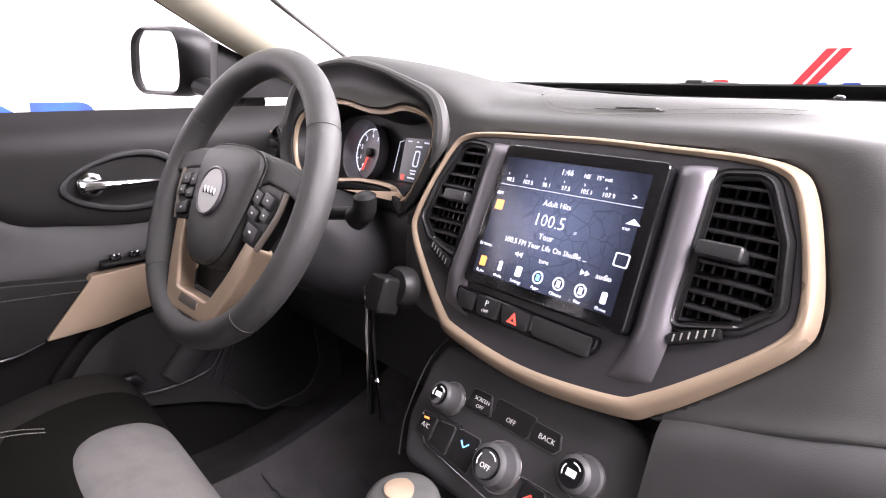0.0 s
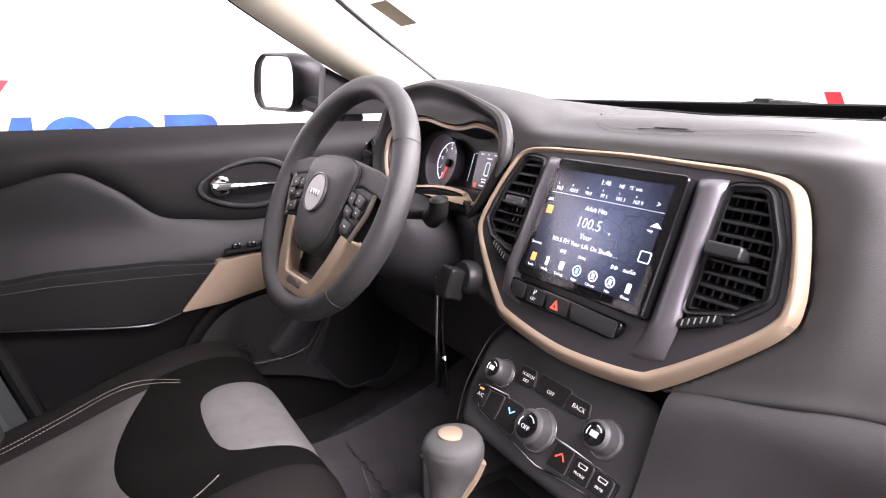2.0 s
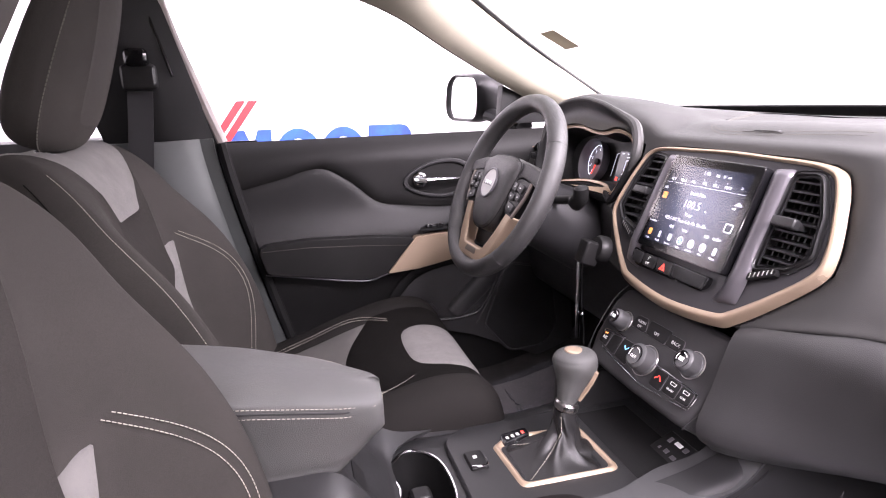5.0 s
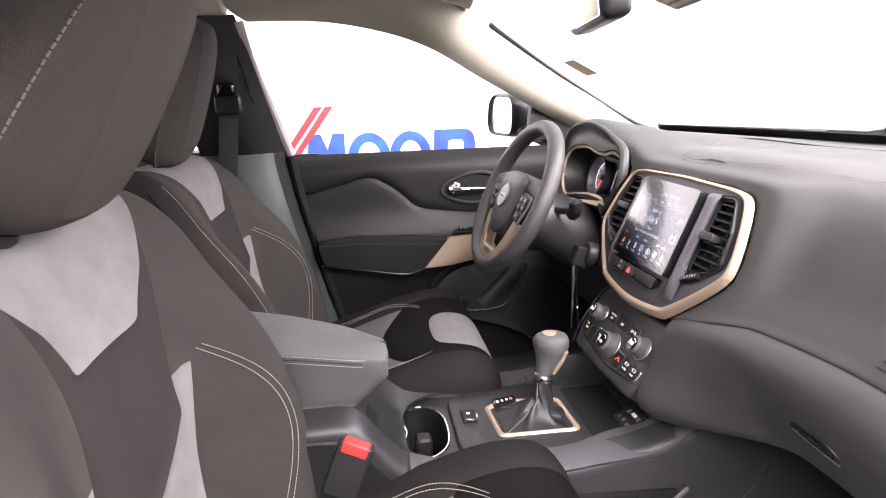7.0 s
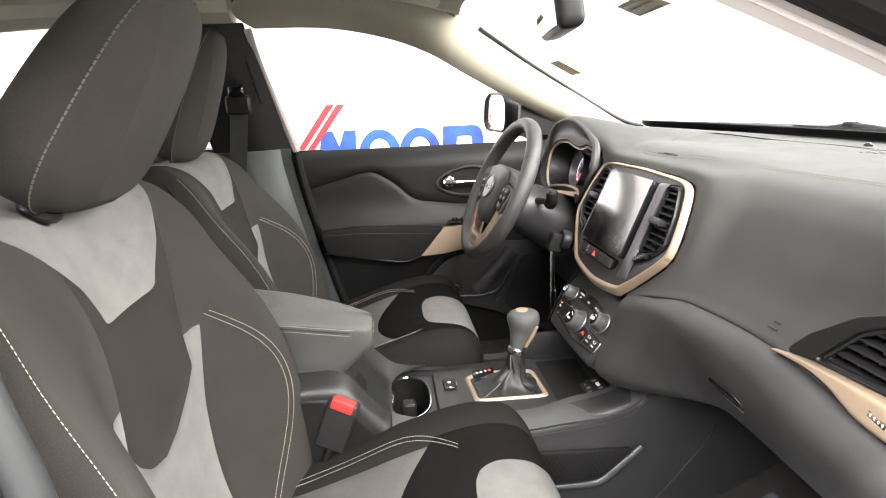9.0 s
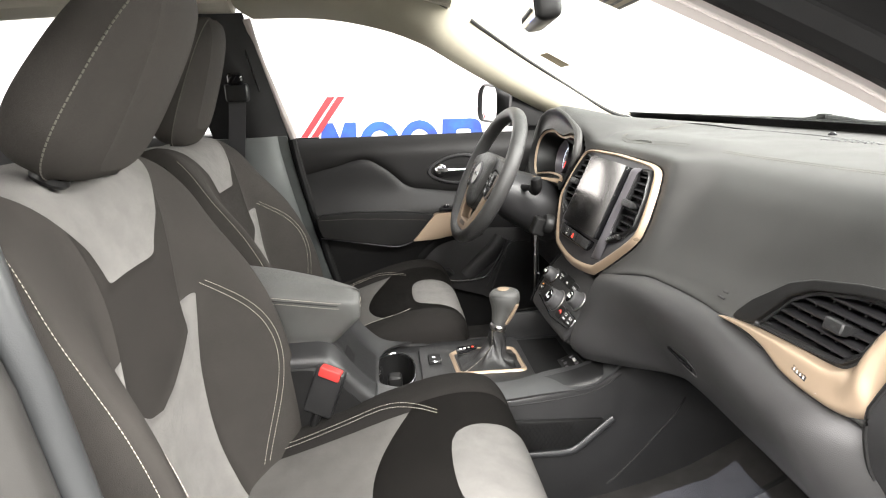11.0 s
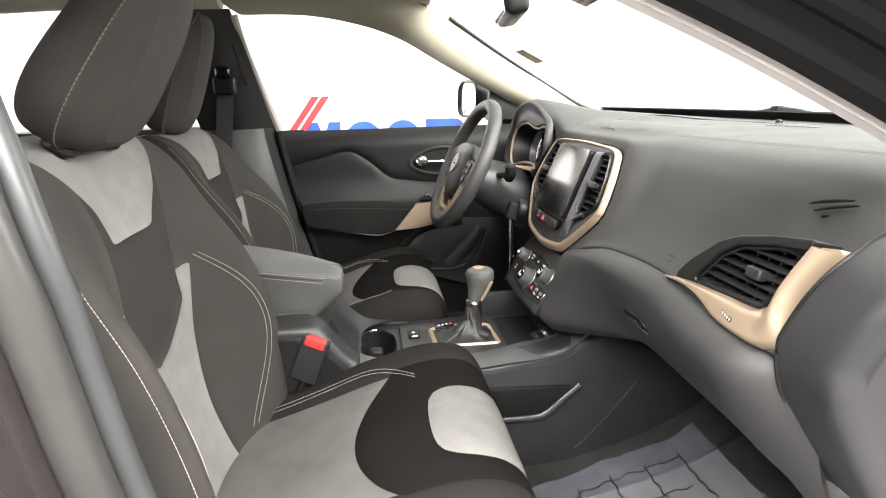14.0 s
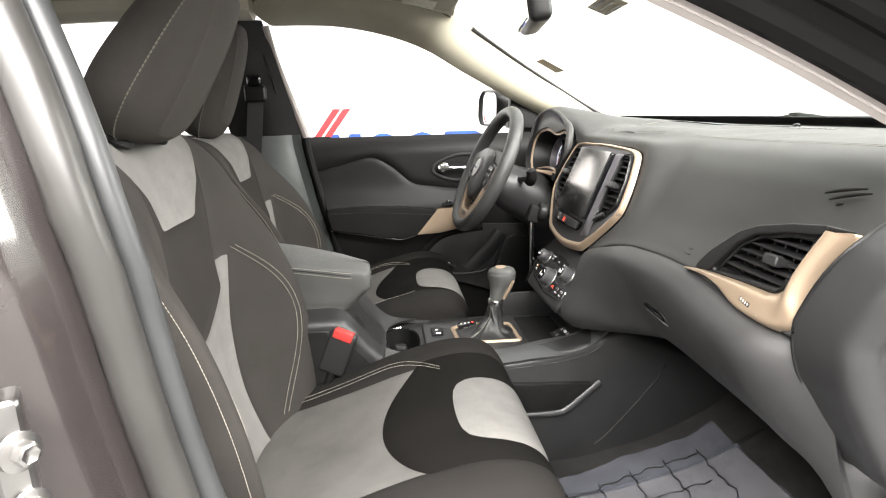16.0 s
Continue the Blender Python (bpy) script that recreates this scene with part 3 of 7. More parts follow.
part("panel_seam", tube(spline([(0.594, 0.691, 0.755), (0.551, 0.691, 0.680), (0.509, 0.691, 0.605)], 14), 0.0028, 8), FOOTLIT, door, "joint ahead of the pocket, lightened as if lit")
grille = rounded([(0.530, 0.600), (0.585, 0.742), (0.61, 0.760), (0.720, 0.735), (0.736, 0.58), (0.705, 0.522), (0.60, 0.515)], [0.02, 0.03, 0.04, 0.04, 0.05, 0.05, 0.05])
part("speaker_panel", plate(grille, xz(0.696), 0.0, 0.005, 0.003, 2), PLASTIC, door, "dark speaker panel")
part("panel_outline", tube([V(p.x, 0.6905, p.y) for p in grille], 0.0030, 8, True), FOOTLIT, door)
part("bottle_stop", tube([(0.358, 0.686, 0.655), (0.372, 0.685, 0.670), (0.388, 0.686, 0.670), (0.400, 0.687, 0.655)], 0.009, 10), PLASTIC, door, "rounded grey stop")

# sail panel and door mirror
mir = thing("door_mirror", 0.62, 0.9, 1.1, "black door mirror reflecting the white studio", "car mirror")
MM = axes((0.585, 0.985, 1.178), (0.2, -1, 0), (0, 0, 1))
mo = [Vector(q) for q in rounded([(-0.115, -0.035), (-0.09, -0.065), (0.085, -0.068), (0.095, 0.06), (-0.06, 0.068), (-0.10, 0.045)], 0.05, 8)]
bm = bmesh.new()
rows = [[bm.verts.new((q.x * f, q.y * f, h)) for q in mo] for f, h in ((0.86, 0.004), (0.93, 0.012), (1.0, 0.004), (1.03, -0.02), (0.97, -0.055), (0.75, -0.085), (0.3, -0.1))]
for r0, r1 in zip(rows, rows[1:]):
    for j in range(len(mo)):
        bm.faces.new((r0[j], r0[(j + 1) % len(mo)], r1[(j + 1) % len(mo)], r1[j]))
bm.faces.new(rows[-1])
part("housing", moved(bm, MM), BLACK, mir, "rounded black housing")
part("mirror_glass", plate([q * 0.87 for q in mo], MM, 0.0, 0.005, 0.001), material("mirror_glass", (0.9, 0.9, 0.9), 0.01, metal=1.0, vary=0.0), mir, "flat mirror glass")
part("arm", tube([(0.63, 0.90, 1.13), (0.66, 0.83, 1.11), (0.68, 0.78, 1.10)], 0.03, 10, flat=0.6), BLACK, mir)
part("sail_panel", plate([(0.60, 1.11), (0.80, 1.11), (0.61, 1.205)], xz(0.765), -0.02, 0.012, 0.004), BLACK, door, "black triangular sail panel")

# centre pillar on the driver's side, with the belt
bp = thing("pillar_centre_left", -0.14, 0.7, 0.45, "grey centre pillar trim with a black seat belt on the driver's side", "car pillar", kind="structure")


def bpillar(u, v):
    z = 0.44 + 0.67 * v
    x = rear_edge(z) - 0.028 - 0.24 * (1 - u)
    y = 0.70 - 0.045 * math.sin(math.pi * min(1, u * 1.15)) ** 0.7
    return V(x, y, z)


part("lower_trim", thick(sheet(bpillar, 16, 24), 0.008), GREYTRIM, bp, "pale grey moulded lower trim")
def bupper(u, v):
    z = 1.09 + 0.355 * v
    w = (z - 1.10) / 0.345
    x = -0.075 - 0.085 * w - 0.21 * (1 - u)
    y = 0.715 - 0.06 * max(0, w) - 0.03 * math.sin(math.pi * u)
    return V(x, y, z)
part("upper_trim", thick(sheet(bupper, 12, 14), 0.008), BLACK, bp, "dark upper trim")
part("door_gap_seal", tube(spline([(rear_edge(z) - 0.012, 0.692, z) for z in (0.46, 0.6, 0.75, 0.9, 1.02, 1.10)], 24), 0.012, 8), RUBBER, bp, "black rubber seal")
part("front_edge", tube(spline([(-0.062, 0.712, 1.10), (-0.10, 0.70, 1.22), (-0.135, 0.68, 1.34), (-0.15, 0.655, 1.43)], 20), 0.012, 8), material("pale_window_edge", (0.36, 0.32, 0.30), 0.45, grain=0.2, vary=0.06), bp, "pale window edge")
part("pillar_core", thick(sheet(lambda u, v: V(rear_edge(0.44 + 0.66 * v) - 0.09 + 0.15 * u, 0.75, 0.44 + 0.66 * v), 4, 20), 0.01), BLACK, bp, "black pillar core")
belt = thing("seat_belt", -0.16, 0.64, 1.0, "black woven driver's seat belt hanging from its anchor", "seat belt")
part("webbing", thick(sheet(lambda u, v: V(-0.213 + 0.046 * u - 0.045 * (1 - v), 0.635 - 0.03 * (1 - v), 0.84 + 0.40 * v), 2, 10), 0.002), material("belt_webbing", (0.03, 0.03, 0.032), 0.6, grain=0.8, scale=700, vary=0.1), belt, "woven webbing")
part("anchor", block(-0.190, 0.628, 1.236, 0.064, 0.03, 0.05, 0.012, 3), BLACK, belt, "black belt guide")
part("guide_cap", block(-0.188, 0.615, 1.272, 0.042, 0.03, 0.034, 0.012, 3), GLOSS, belt)
part("height_slot", block(-0.150, 0.655, 1.30, 0.006, 0.006, 0.13, 0.002, 2, ry=-14), GLOSS, bp, "gloss black slot of the belt adjuster")

# rear of the cabin, closed behind by an unseen panel added to stop light
rear = thing("wall_rear", -1.4, 0, 0.42, "dark trim and an unseen panel that close the rear of the cabin", "wall", kind="structure")
part("rear_blocker", block(-1.5, 0, 0.76, 0.06, 1.45, 0.68, 0.02), BLACK, rear)
for k in (1, -1):
    part("rear_door_trim", block(-0.82, 0.77 * k, 0.78, 1.24, 0.08, 0.68, 0.02), PLASTIC, rear, "dark rear door trim")
    part("rear_roof_rail", tube(spline([(-0.17, 0.60 * k, 1.485), (-0.7, 0.60 * k, 1.48), (-1.2, 0.58 * k, 1.42), (-1.5, 0.6 * k, 1.15)], 20), 0.06, 10, flat=0.8), LINER, rear, "cream rear roof rail")

# floor of the car
def floor_z(x):
    return curve(x, [-1.5, 0.5, 0.62, 0.8, 0.95, 1.06], [0.425, 0.43, 0.445, 0.50, 0.60, 0.75])


solo("car_floor", thick(sheet(lambda u, v: V(-1.5 + 2.56 * u, -0.76 + 1.52 * v, floor_z(-1.5 + 2.56 * u)), 60, 8), -0.03), CARPET, "dark grey carpet on the car floor", "floor", kind="structure")
solo("wall_kick_left", block(0.93, 0.745, 0.76, 0.34, 0.03, 0.72, 0.01), PLASTIC, "dark kick panel in the driver's footwell", "wall", kind="structure")
solo("firewall", block(1.08, 0, 0.86, 0.04, 1.5, 0.5, 0.01), BLACK, "black bulkhead behind the dashboard", "wall", kind="structure")


# ---- dashboard ----
dash = thing("dashboard", 0.85, 0, 0.9, "dark soft-touch dashboard with champagne trim and double cream stitching", "dashboard")


# the plane of the centre stack and the outline of its champagne frame
CS = axes((0.6185, 0.012, 1.0155), (0, -1, 0), (0.407, 0, 0.914))


def both(half):
    """A closed outline from its right half, mirrored."""
    return list(half) + [(-a, b) for a, b in reversed(half) if a > 1e-6]


outer = [p.to_2d() for p in spline([(a, b, 0) for a, b in both([(0.0, 0.088), (0.07, 0.0865), (0.135, 0.0845), (0.170, 0.078), (0.186, 0.062), (0.201, 0.022), (0.211, -0.020), (0.206, -0.046), (0.173, -0.083), (0.128, -0.124), (0.098, -0.139), (0.0, -0.149)])], 120, True)]
CSI = CS.inverted()


def beyond(p, poly):
    """How far a flat point lies outside a closed outline (less than nothing: inside)."""
    best, hit = 9.0, False
    for i in range(len(poly)):
        a, b = poly[i - 1], poly[i]
        e = b - a
        f = max(0.0, min(1.0, (p - a).dot(e) / max(1e-12, e.dot(e))))
        best = min(best, (p - a - e * f).length_squared)
        if (a.y > p.y) != (b.y > p.y) and p.x < (b.x - a.x) * (p.y - a.y) / (b.y - a.y) + a.x:
            hit = not hit
    return -math.sqrt(best) if hit else math.sqrt(best)


def eased(a, b, k):
    """The lesser of a and b, their meeting rounded over k."""
    h = max(k - abs(a - b), 0.0) / k
    return min(a, b) - h * h * k / 4


def held(z, low, top, k=0.014):
    return -eased(-eased(z, top, k), -low, k)


def round_stack(p):
    """The pad runs up to the frame of the centre stack and dips under it."""
    if abs(p.y - 0.012) > 0.36 or p.x > 0.90:
        return p
    q = CSI @ p
    d = beyond(q.to_2d(), outer)
    if d > 0.11:
        return p
    if d > 0:
        top, low = -0.0135 + 0.30 * d, -0.0165 - 0.45 * d
    else:
        top, low = -0.0135 + 1.2 * d, -0.08
    w = max(0.0, min(1.0, (0.11 - d) / 0.085))
    w = w * w * (3 - 2 * w)
    return CS @ V(q.x, q.y, q.z + w * (held(q.z, low, top) - q.z))


CL = axes((0.64, 0.36, 1.06), (0, -1, 0), (0.25, 0, 0.97))
CLI = CL.inverted()
ARCH = [p.to_2d() for p in spline([(a, b, 0) for a, b in [(-0.205, 0.03), (-0.185, 0.08), (-0.13, 0.101), (-0.059, 0.107), (0.0, 0.100), (0.045, 0.091), (0.09, 0.077), (0.135, 0.058), (0.156, 0.022), (0.148, -0.018), (0.118, -0.074), (0.085, -0.060), (0.013, -0.059), (-0.06, -0.068), (-0.14, -0.078), (-0.20, -0.04)]], 112, True)]


def round_dials(p):
    """The hood of the dials ends in a lip along the arch."""
    if not 0.12 < p.y < 0.66 or p.x > 0.80 or p.z < 0.97:
        return p
    q = CLI @ p
    d = beyond(q.to_2d(), ARCH)
    if d > 0.05:
        return p
    top, low = (0.020 + 0.4 * d, 0.014 - 1.1 * d) if d > 0 else (0.020 + 2.0 * d, -0.2)
    w = max(0.0, min(1.0, (0.05 - d) / 0.04))
    w = w * w * (3 - 2 * w)
    return CL @ V(q.x, q.y, q.z + w * (max(low, min(top, q.z)) - q.z))


def pad_profile(y):
    """Fore-and-aft section of the upper pad, from the windscreen back and down to its lower edge."""
    hood = math.exp(-(((y - 0.37) / 0.15) ** 4))
    mid = -0.5 * math.exp(-((y / 0.235) ** 8))
    drop = 0.03 * max(0, (abs(y) - 0.55) / 0.2) ** 2
    back = 0.035 * max(0, (abs(y) - 0.45) / 0.3) ** 2
    low = curve(y, [-0.72, -0.6, -0.45, -0.3, -0.2, -0.11], [0.925, 0.927, 0.943, 0.934, 0.918, 0.896])
    e = 1.13 - 0.13 * (y / 0.73) ** 2
    return [
        V(e - 0.005, y, 1.118 - drop),
        V(0.93, y, 1.122 - drop + 0.012 * hood),
        V(0.80, y, 1.118 - drop + 0.028 * hood),
        V(0.725 - 0.03 * hood + 0.09 * mid, y, 1.108 - drop + 0.042 * hood),
        V(0.69 - 0.05 * hood + 0.10 * mid, y, 1.083 - 0.02 * mid - drop + 0.045 * hood),
        V(0.662 - 0.012 * hood + 0.10 * mid, y, 1.04 - drop * 0.5 + 0.06 * hood),
        V(0.634 + 0.04 * hood + 0.09 * mid, y, 0.5 * (low + 1.04) + 0.003),
        V(0.608 + 0.06 * hood + 0.05 * mid, y, low + 0.02),
        V(0.598 + 0.06 * hood + 0.05 * mid, y, low + 0.004),
        V(0.63 + 0.06 * hood + 0.10 * mid, y, low - 0.006),
    ]


def pad(u, v):
    s = spline(pad_profile(0.74 - 1.435 * u), 72)
    return round_stack(round_dials(s[min(int(round(v * 72)), 72)]))


HOLE = [(-0.515, 0.962), (-0.60, 0.958), (-0.65, 0.975), (-0.675, 1.020), (-0.59, 1.014), (-0.545, 0.990)]


def inside(y, z, poly):
    hit = False
    for i in range(len(poly)):
        (a, b), (c, d) = poly[i - 1], poly[i]
        if (b > z) != (d > z) and y < (c - a) * (z - b) / (d - b) + a:
            hit = not hit
    return hit


bm = sheet(pad, 192, 72)
bmesh.ops.delete(bm, geom=[f for f in bm.faces if f.calc_center_median().x < 0.72 and inside(f.calc_center_median().y, f.calc_center_median().z, HOLE)], context="FACES")
bmesh.ops.delete(bm, geom=[f for f in bm.faces if f.calc_center_median().x < 0.75 and 0.1 < f.calc_center_median().y and f.calc_center_median().z > 0.96 and beyond((CLI @ f.calc_center_median()).to_2d(), ARCH) < -0.004], context="FACES")
bmesh.ops.delete(bm, geom=[f for f in bm.faces if f.calc_center_median().x < 0.75 and abs(f.calc_center_median().y) < 0.24 and beyond((CSI @ f.calc_center_median()).to_2d(), outer) < -0.010], context="FACES")
first = next(i for i in range(len(ARCH)) if ARCH[i - 1].y <= -0.02 < ARCH[i].y)
lip_path = [V(p.x, p.y, 0.0125) for p in list(ARCH[first:]) + list(ARCH[:first]) if p.y > -0.02]
def lip_swell(s):
    """Thin over the top, thicker down the side towards the centre stack."""
    k = max(0.0, min(1.0, (s - 0.62) / 0.18))
    return (0.0050 + 0.0042 * k) * min(1.0, 0.15 + 12 * min(s, 1 - s))


count = len(lip_path) - 1
lip_path = [p + V(0.006, 0.001, -0.001) * max(0.0, min(1.0, (i / count - 0.62) / 0.18)) for i, p in enumerate(lip_path)]
part("hood_lip", moved(tube(lip_path, lip_swell, 10), CL), PAD, dash, "rolled lip of the hood over the dials")
part("upper_pad", bm, PAD, dash, "grained soft upper pad")


def low_profile(y):
    """Section of the lower dashboard on the passenger's side: a rolled top and the glove box face."""
    t = curve(y, [-0.72, -0.6, -0.45, -0.3, -0.2, -0.11], [0.92, 0.922, 0.939, 0.930, 0.914, 0.889])
    b = curve(y, [-0.73, -0.695, -0.665, -0.63, -0.58, -0.5, -0.33, -0.2, -0.11], [0.66, 0.70, 0.755, 0.778, 0.784, 0.787, 0.788, 0.766, 0.742])
    d = t - b
    w = max(0.0, min(1.0, (y + 0.33) / 0.20))
    w = w * w * (3 - 2 * w)
    glove = [V(0.64, y, t + 0.003), V(0.604, y, t), V(0.586, y, t - 0.008), V(0.579, y, t - 0.028), V(0.598, y, t - 0.5 * d), V(0.634, y, b + 0.020), V(0.654, y, b + 0.003), V(0.69, y, b - 0.006), V(0.80, y, min(0.72, b - 0.02)), V(0.98, y, min(0.64, b - 0.03))]
    beside = [V(0.64, y, t + 0.003), V(0.600, y, t), V(0.583, y, t - 0.006), V(0.571, y, t - 0.020), V(0.552, y, t - 0.5 * d), V(0.534, y, b + 0.028), V(0.546, y, b + 0.008), V(0.58, y, b - 0.006), V(0.75, y, b - 0.020), V(0.95, y, 0.66)]
    return [a.lerp(q, w) for a, q in zip(glove, beside)]


def lower(u, v):
    y = -0.122 - 0.573 * u
    s = spline(low_profile(y), 36)
    turn = max(0, (-y - 0.62) / 0.075)
    return s[min(int(round(v * 36)), 36)] + V(0.055 * turn ** 1.7, 0, 0)


gb = part("lower_pad", thick(sheet(lower, 48, 36), 0.01), ROLL, dash, "rolled lower pad with the glove box")


def driver_low(u, v):
    y = 0.12 + 0.62 * u
    s = spline([V(0.72, y, 1.0), V(0.66, y, 0.985), V(0.635, y, 0.94), V(0.64, y, 0.86), V(0.66, y, 0.76), V(0.70, y, 0.70), V(0.9, y, 0.66)], 24)
    return s[min(int(round(v * 24)), 24)]


part("knee_panel", thick(sheet(driver_low, 24, 24), 0.01), LIFTED, dash, "black knee panel under the steering column")

SHEENGLASS = bpy.data.materials.new("cover_glass")
SHEENGLASS.use_nodes = True
nt = SHEENGLASS.node_tree
nt.nodes.remove(nt.nodes["Principled BSDF"])
gl = node(nt, "ShaderNodeBsdfGlossy", Roughness=0.14, Color=(0.42, 0.405, 0.40, 1))
lw = node(nt, "ShaderNodeLayerWeight", Blend=0.5)
pw = node(nt, "ShaderNodeMath")
pw.operation, pw.inputs[1].default_value = "POWER", 4.2
fr = node(nt, "ShaderNodeMath")
fr.operation, fr.inputs[1].default_value, fr.use_clamp = "MULTIPLY", 9.0, True
nt.links.new(lw.outputs["Facing"], pw.inputs[0])
nt.links.new(pw.outputs[0], fr.inputs[0])
mx = nt.nodes.new("ShaderNodeMixShader")
nt.links.new(fr.outputs[0], mx.inputs[0])
nt.links.new(node(nt, "ShaderNodeBsdfTransparent").outputs[0], mx.inputs[1])
nt.links.new(gl.outputs[0], mx.inputs[2])
nt.links.new(mx.outputs[0], nt.nodes["Material Output"].inputs[0])

# ---- centre stack ----


stack = thing("centre_stack", 0.6, 0.0, 0.9, "dark centre stack with touch screen, air vents and champagne frame", "dashboard panel")
inner = [p.to_2d() for p in spline([(a, b, 0) for a, b in both([(0.0, 0.080), (0.07, 0.0785), (0.132, 0.0765), (0.160, 0.071), (0.174, 0.058), (0.189, 0.020), (0.198, -0.020), (0.193, -0.042), (0.161, -0.075), (0.116, -0.112), (0.089, -0.124), (0.0, -0.133)])], 120, True)]


def ringed(a, b, m, h0, h1, hump):
    """A moulded ring between two outlines of as many points: humped across."""
    rows = []
    for s in range(7):
        f = s / 6
        rows.append([(p.lerp(q, f), h0 + (h1 - h0) * f + hump * math.sin(math.pi * f)) for p, q in zip(a, b)])
    bm = bmesh.new()
    vs = [[bm.verts.new((p.x, p.y, h)) for p, h in r] for r in rows]
    for r, s in zip(vs, vs[1:]):
        for j in range(len(r)):
            k = (j + 1) % len(r)
            bm.faces.new((r[j], r[k], s[k], s[j]))
    return moved(thick(bm, 0.006), m)


part("champagne_frame", ringed(outer, inner, CS, -0.010, -0.003, 0.006), BEIGE, stack, "satin champagne frame")
VENT_R = rounded([(0.119, 0.064), (0.158, 0.067), (0.180, 0.022), (0.188, -0.024), (0.167, -0.043), (0.120, -0.056), (0.120, 0.0)], [0.012, 0.018, 0.03, 0.012, 0.014, 0.008, 0.02])
VENT_L = [(-a, b) for a, b in reversed([tuple(p) for p in VENT_R])]
part("frame_backing", plate(rounded([(-0.112, -0.105), (0.112, -0.105), (0.112, 0.072), (-0.112, 0.072)], 0.01), CS, -0.06, -0.032), BLACK, stack)
SCR = rounded([(-0.087, 0.068), (0.087, 0.067), (0.091, -0.076), (-0.091, -0.076)], 0.006)
SM = CS @ pose(0.0045, -0.004, 0) @ Matrix.Diagonal((0.94, 0.97, 1, 1))
def keyhole(outline, hole):
    """An outline that runs in to a hole, round it and back."""
    o, h = [Vector(p).to_2d() for p in outline], [Vector(p).to_2d() for p in hole]
    i, j = min(((i, j) for i in range(len(o)) for j in range(len(h))), key=lambda q: (o[q[0]] - h[q[1]]).length)
    area = sum(p.cross(q) for p, q in zip(o, o[1:] + o[:1])) * sum(p.cross(q) for p, q in zip(h, h[1:] + h[:1]))
    loop = h[j:] + h[: j + 1]
    return o[: i + 1] + (loop[::-1] if area > 0 else loop) + o[i:]


part("face", plate(keyhole(keyhole(inner, VENT_R), VENT_L), CS, -0.03, -0.004), FACE, stack, "dark grey moulded face")
for k in (1, -1):
    in_edge = spline([(0.0885, 0.070, 0), (0.0905, 0.03, 0), (0.0925, -0.03, 0), (0.0915, -0.08, 0), (0.080, -0.113, 0)], 40)
    out_edge = spline([(0.1175, 0.0725, 0), (0.1185, 0.03, 0), (0.1190, -0.03, 0), (0.1225, -0.07, 0), (0.118, -0.106, 0)], 40)

    def post(u, v):
        i = min(int(round(u * 40)), 40)
        p = in_edge[i].lerp(out_edge[i], v)
        end = min(1, u / 0.08, (1 - u) / 0.25) ** 0.5
        return CS @ V(k * p.x, p.y, -0.006 + 0.0125 * math.sin(math.pi * (0.06 + 0.88 * v)) ** 0.55 * end)

    part("silver_post", thick(sheet(post, 40, 12), 0.001), SATIN, stack, "satin silver upright beside the screen", 60)

screen = thing("touch_screen", 0.6, 0.008, 0.95, "lit touch screen showing a radio station at 100.5", "screen")
part("bezel", plate(SCR, CS, -0.004, 0.010, 0.003, 3), GLOSS, screen, "gloss black bezel")
LITAREA = rounded([(-0.090, 0.0605), (0.075, 0.0605), (0.077, -0.0625), (-0.090, -0.0625)], 0.001)
part("display", plate(LITAREA, SM, 0.0098, 0.0106), SCREEN, screen, "glowing dark blue display")
cover = part("cover_glass", plate(SCR, CS, 0.0118, 0.0124), SHEENGLASS, screen, "anti-glare cover glass")
cover.visible_shadow = False


def lit(text, a, b, size, mat=None, align="CENTER"):
    part("writing", words(text, SM @ pose(a - 0.006, b, 0.0109), 0.86 * size, 0.0001, align), mat or LIT, screen, "lit lettering")


lit("1:46", -0.005, 0.052, 0.010)
lit("NE", 0.018, 0.051, 0.007)
lit("75° out.", 0.037, 0.051, 0.0065)
for i, t in enumerate(("98.5", "103.5", "98.1", "97.5", "105.1", "107.9")):
    lit(t, -0.072 + 0.0235 * i, 0.037, 0.0072)
    lit(str(i + 1), -0.076 + 0.0235 * i, 0.043, 0.004)
lit(">", 0.071, 0.039, 0.011)
lit("AM", -0.08, 0.022, 0.0065)
lit("Adult Hits", -0.005, 0.020, 0.0092)
lit("100.5", -0.008, 0.003, 0.020)
lit("ST", 0.024, -0.002, 0.004)
lit("Your", -0.006, -0.012, 0.010)
lit("100.5 FM Your Life On Shuffle ...", -0.005, -0.022, 0.0088)
lit("browse", -0.077, -0.032, 0.0065)
lit("tune", 0.0, -0.034, 0.0075)
lit("audio", 0.066, -0.033, 0.0085)
lit("map", 0.072, 0.012, 0.005)
part("preset_rule", plate([(-0.088, 0.0315), (0.075, 0.0315), (0.075, 0.0318), (-0.088, 0.0318)], SM, 0.0105, 0.0109), LIT, screen)
part("source_tab", plate([(-0.087, 0.005), (-0.077, 0.005), (-0.077, 0.015), (-0.087, 0.015)], SM, 0.0105, 0.0109), LITORANGE, screen, "orange source tab")
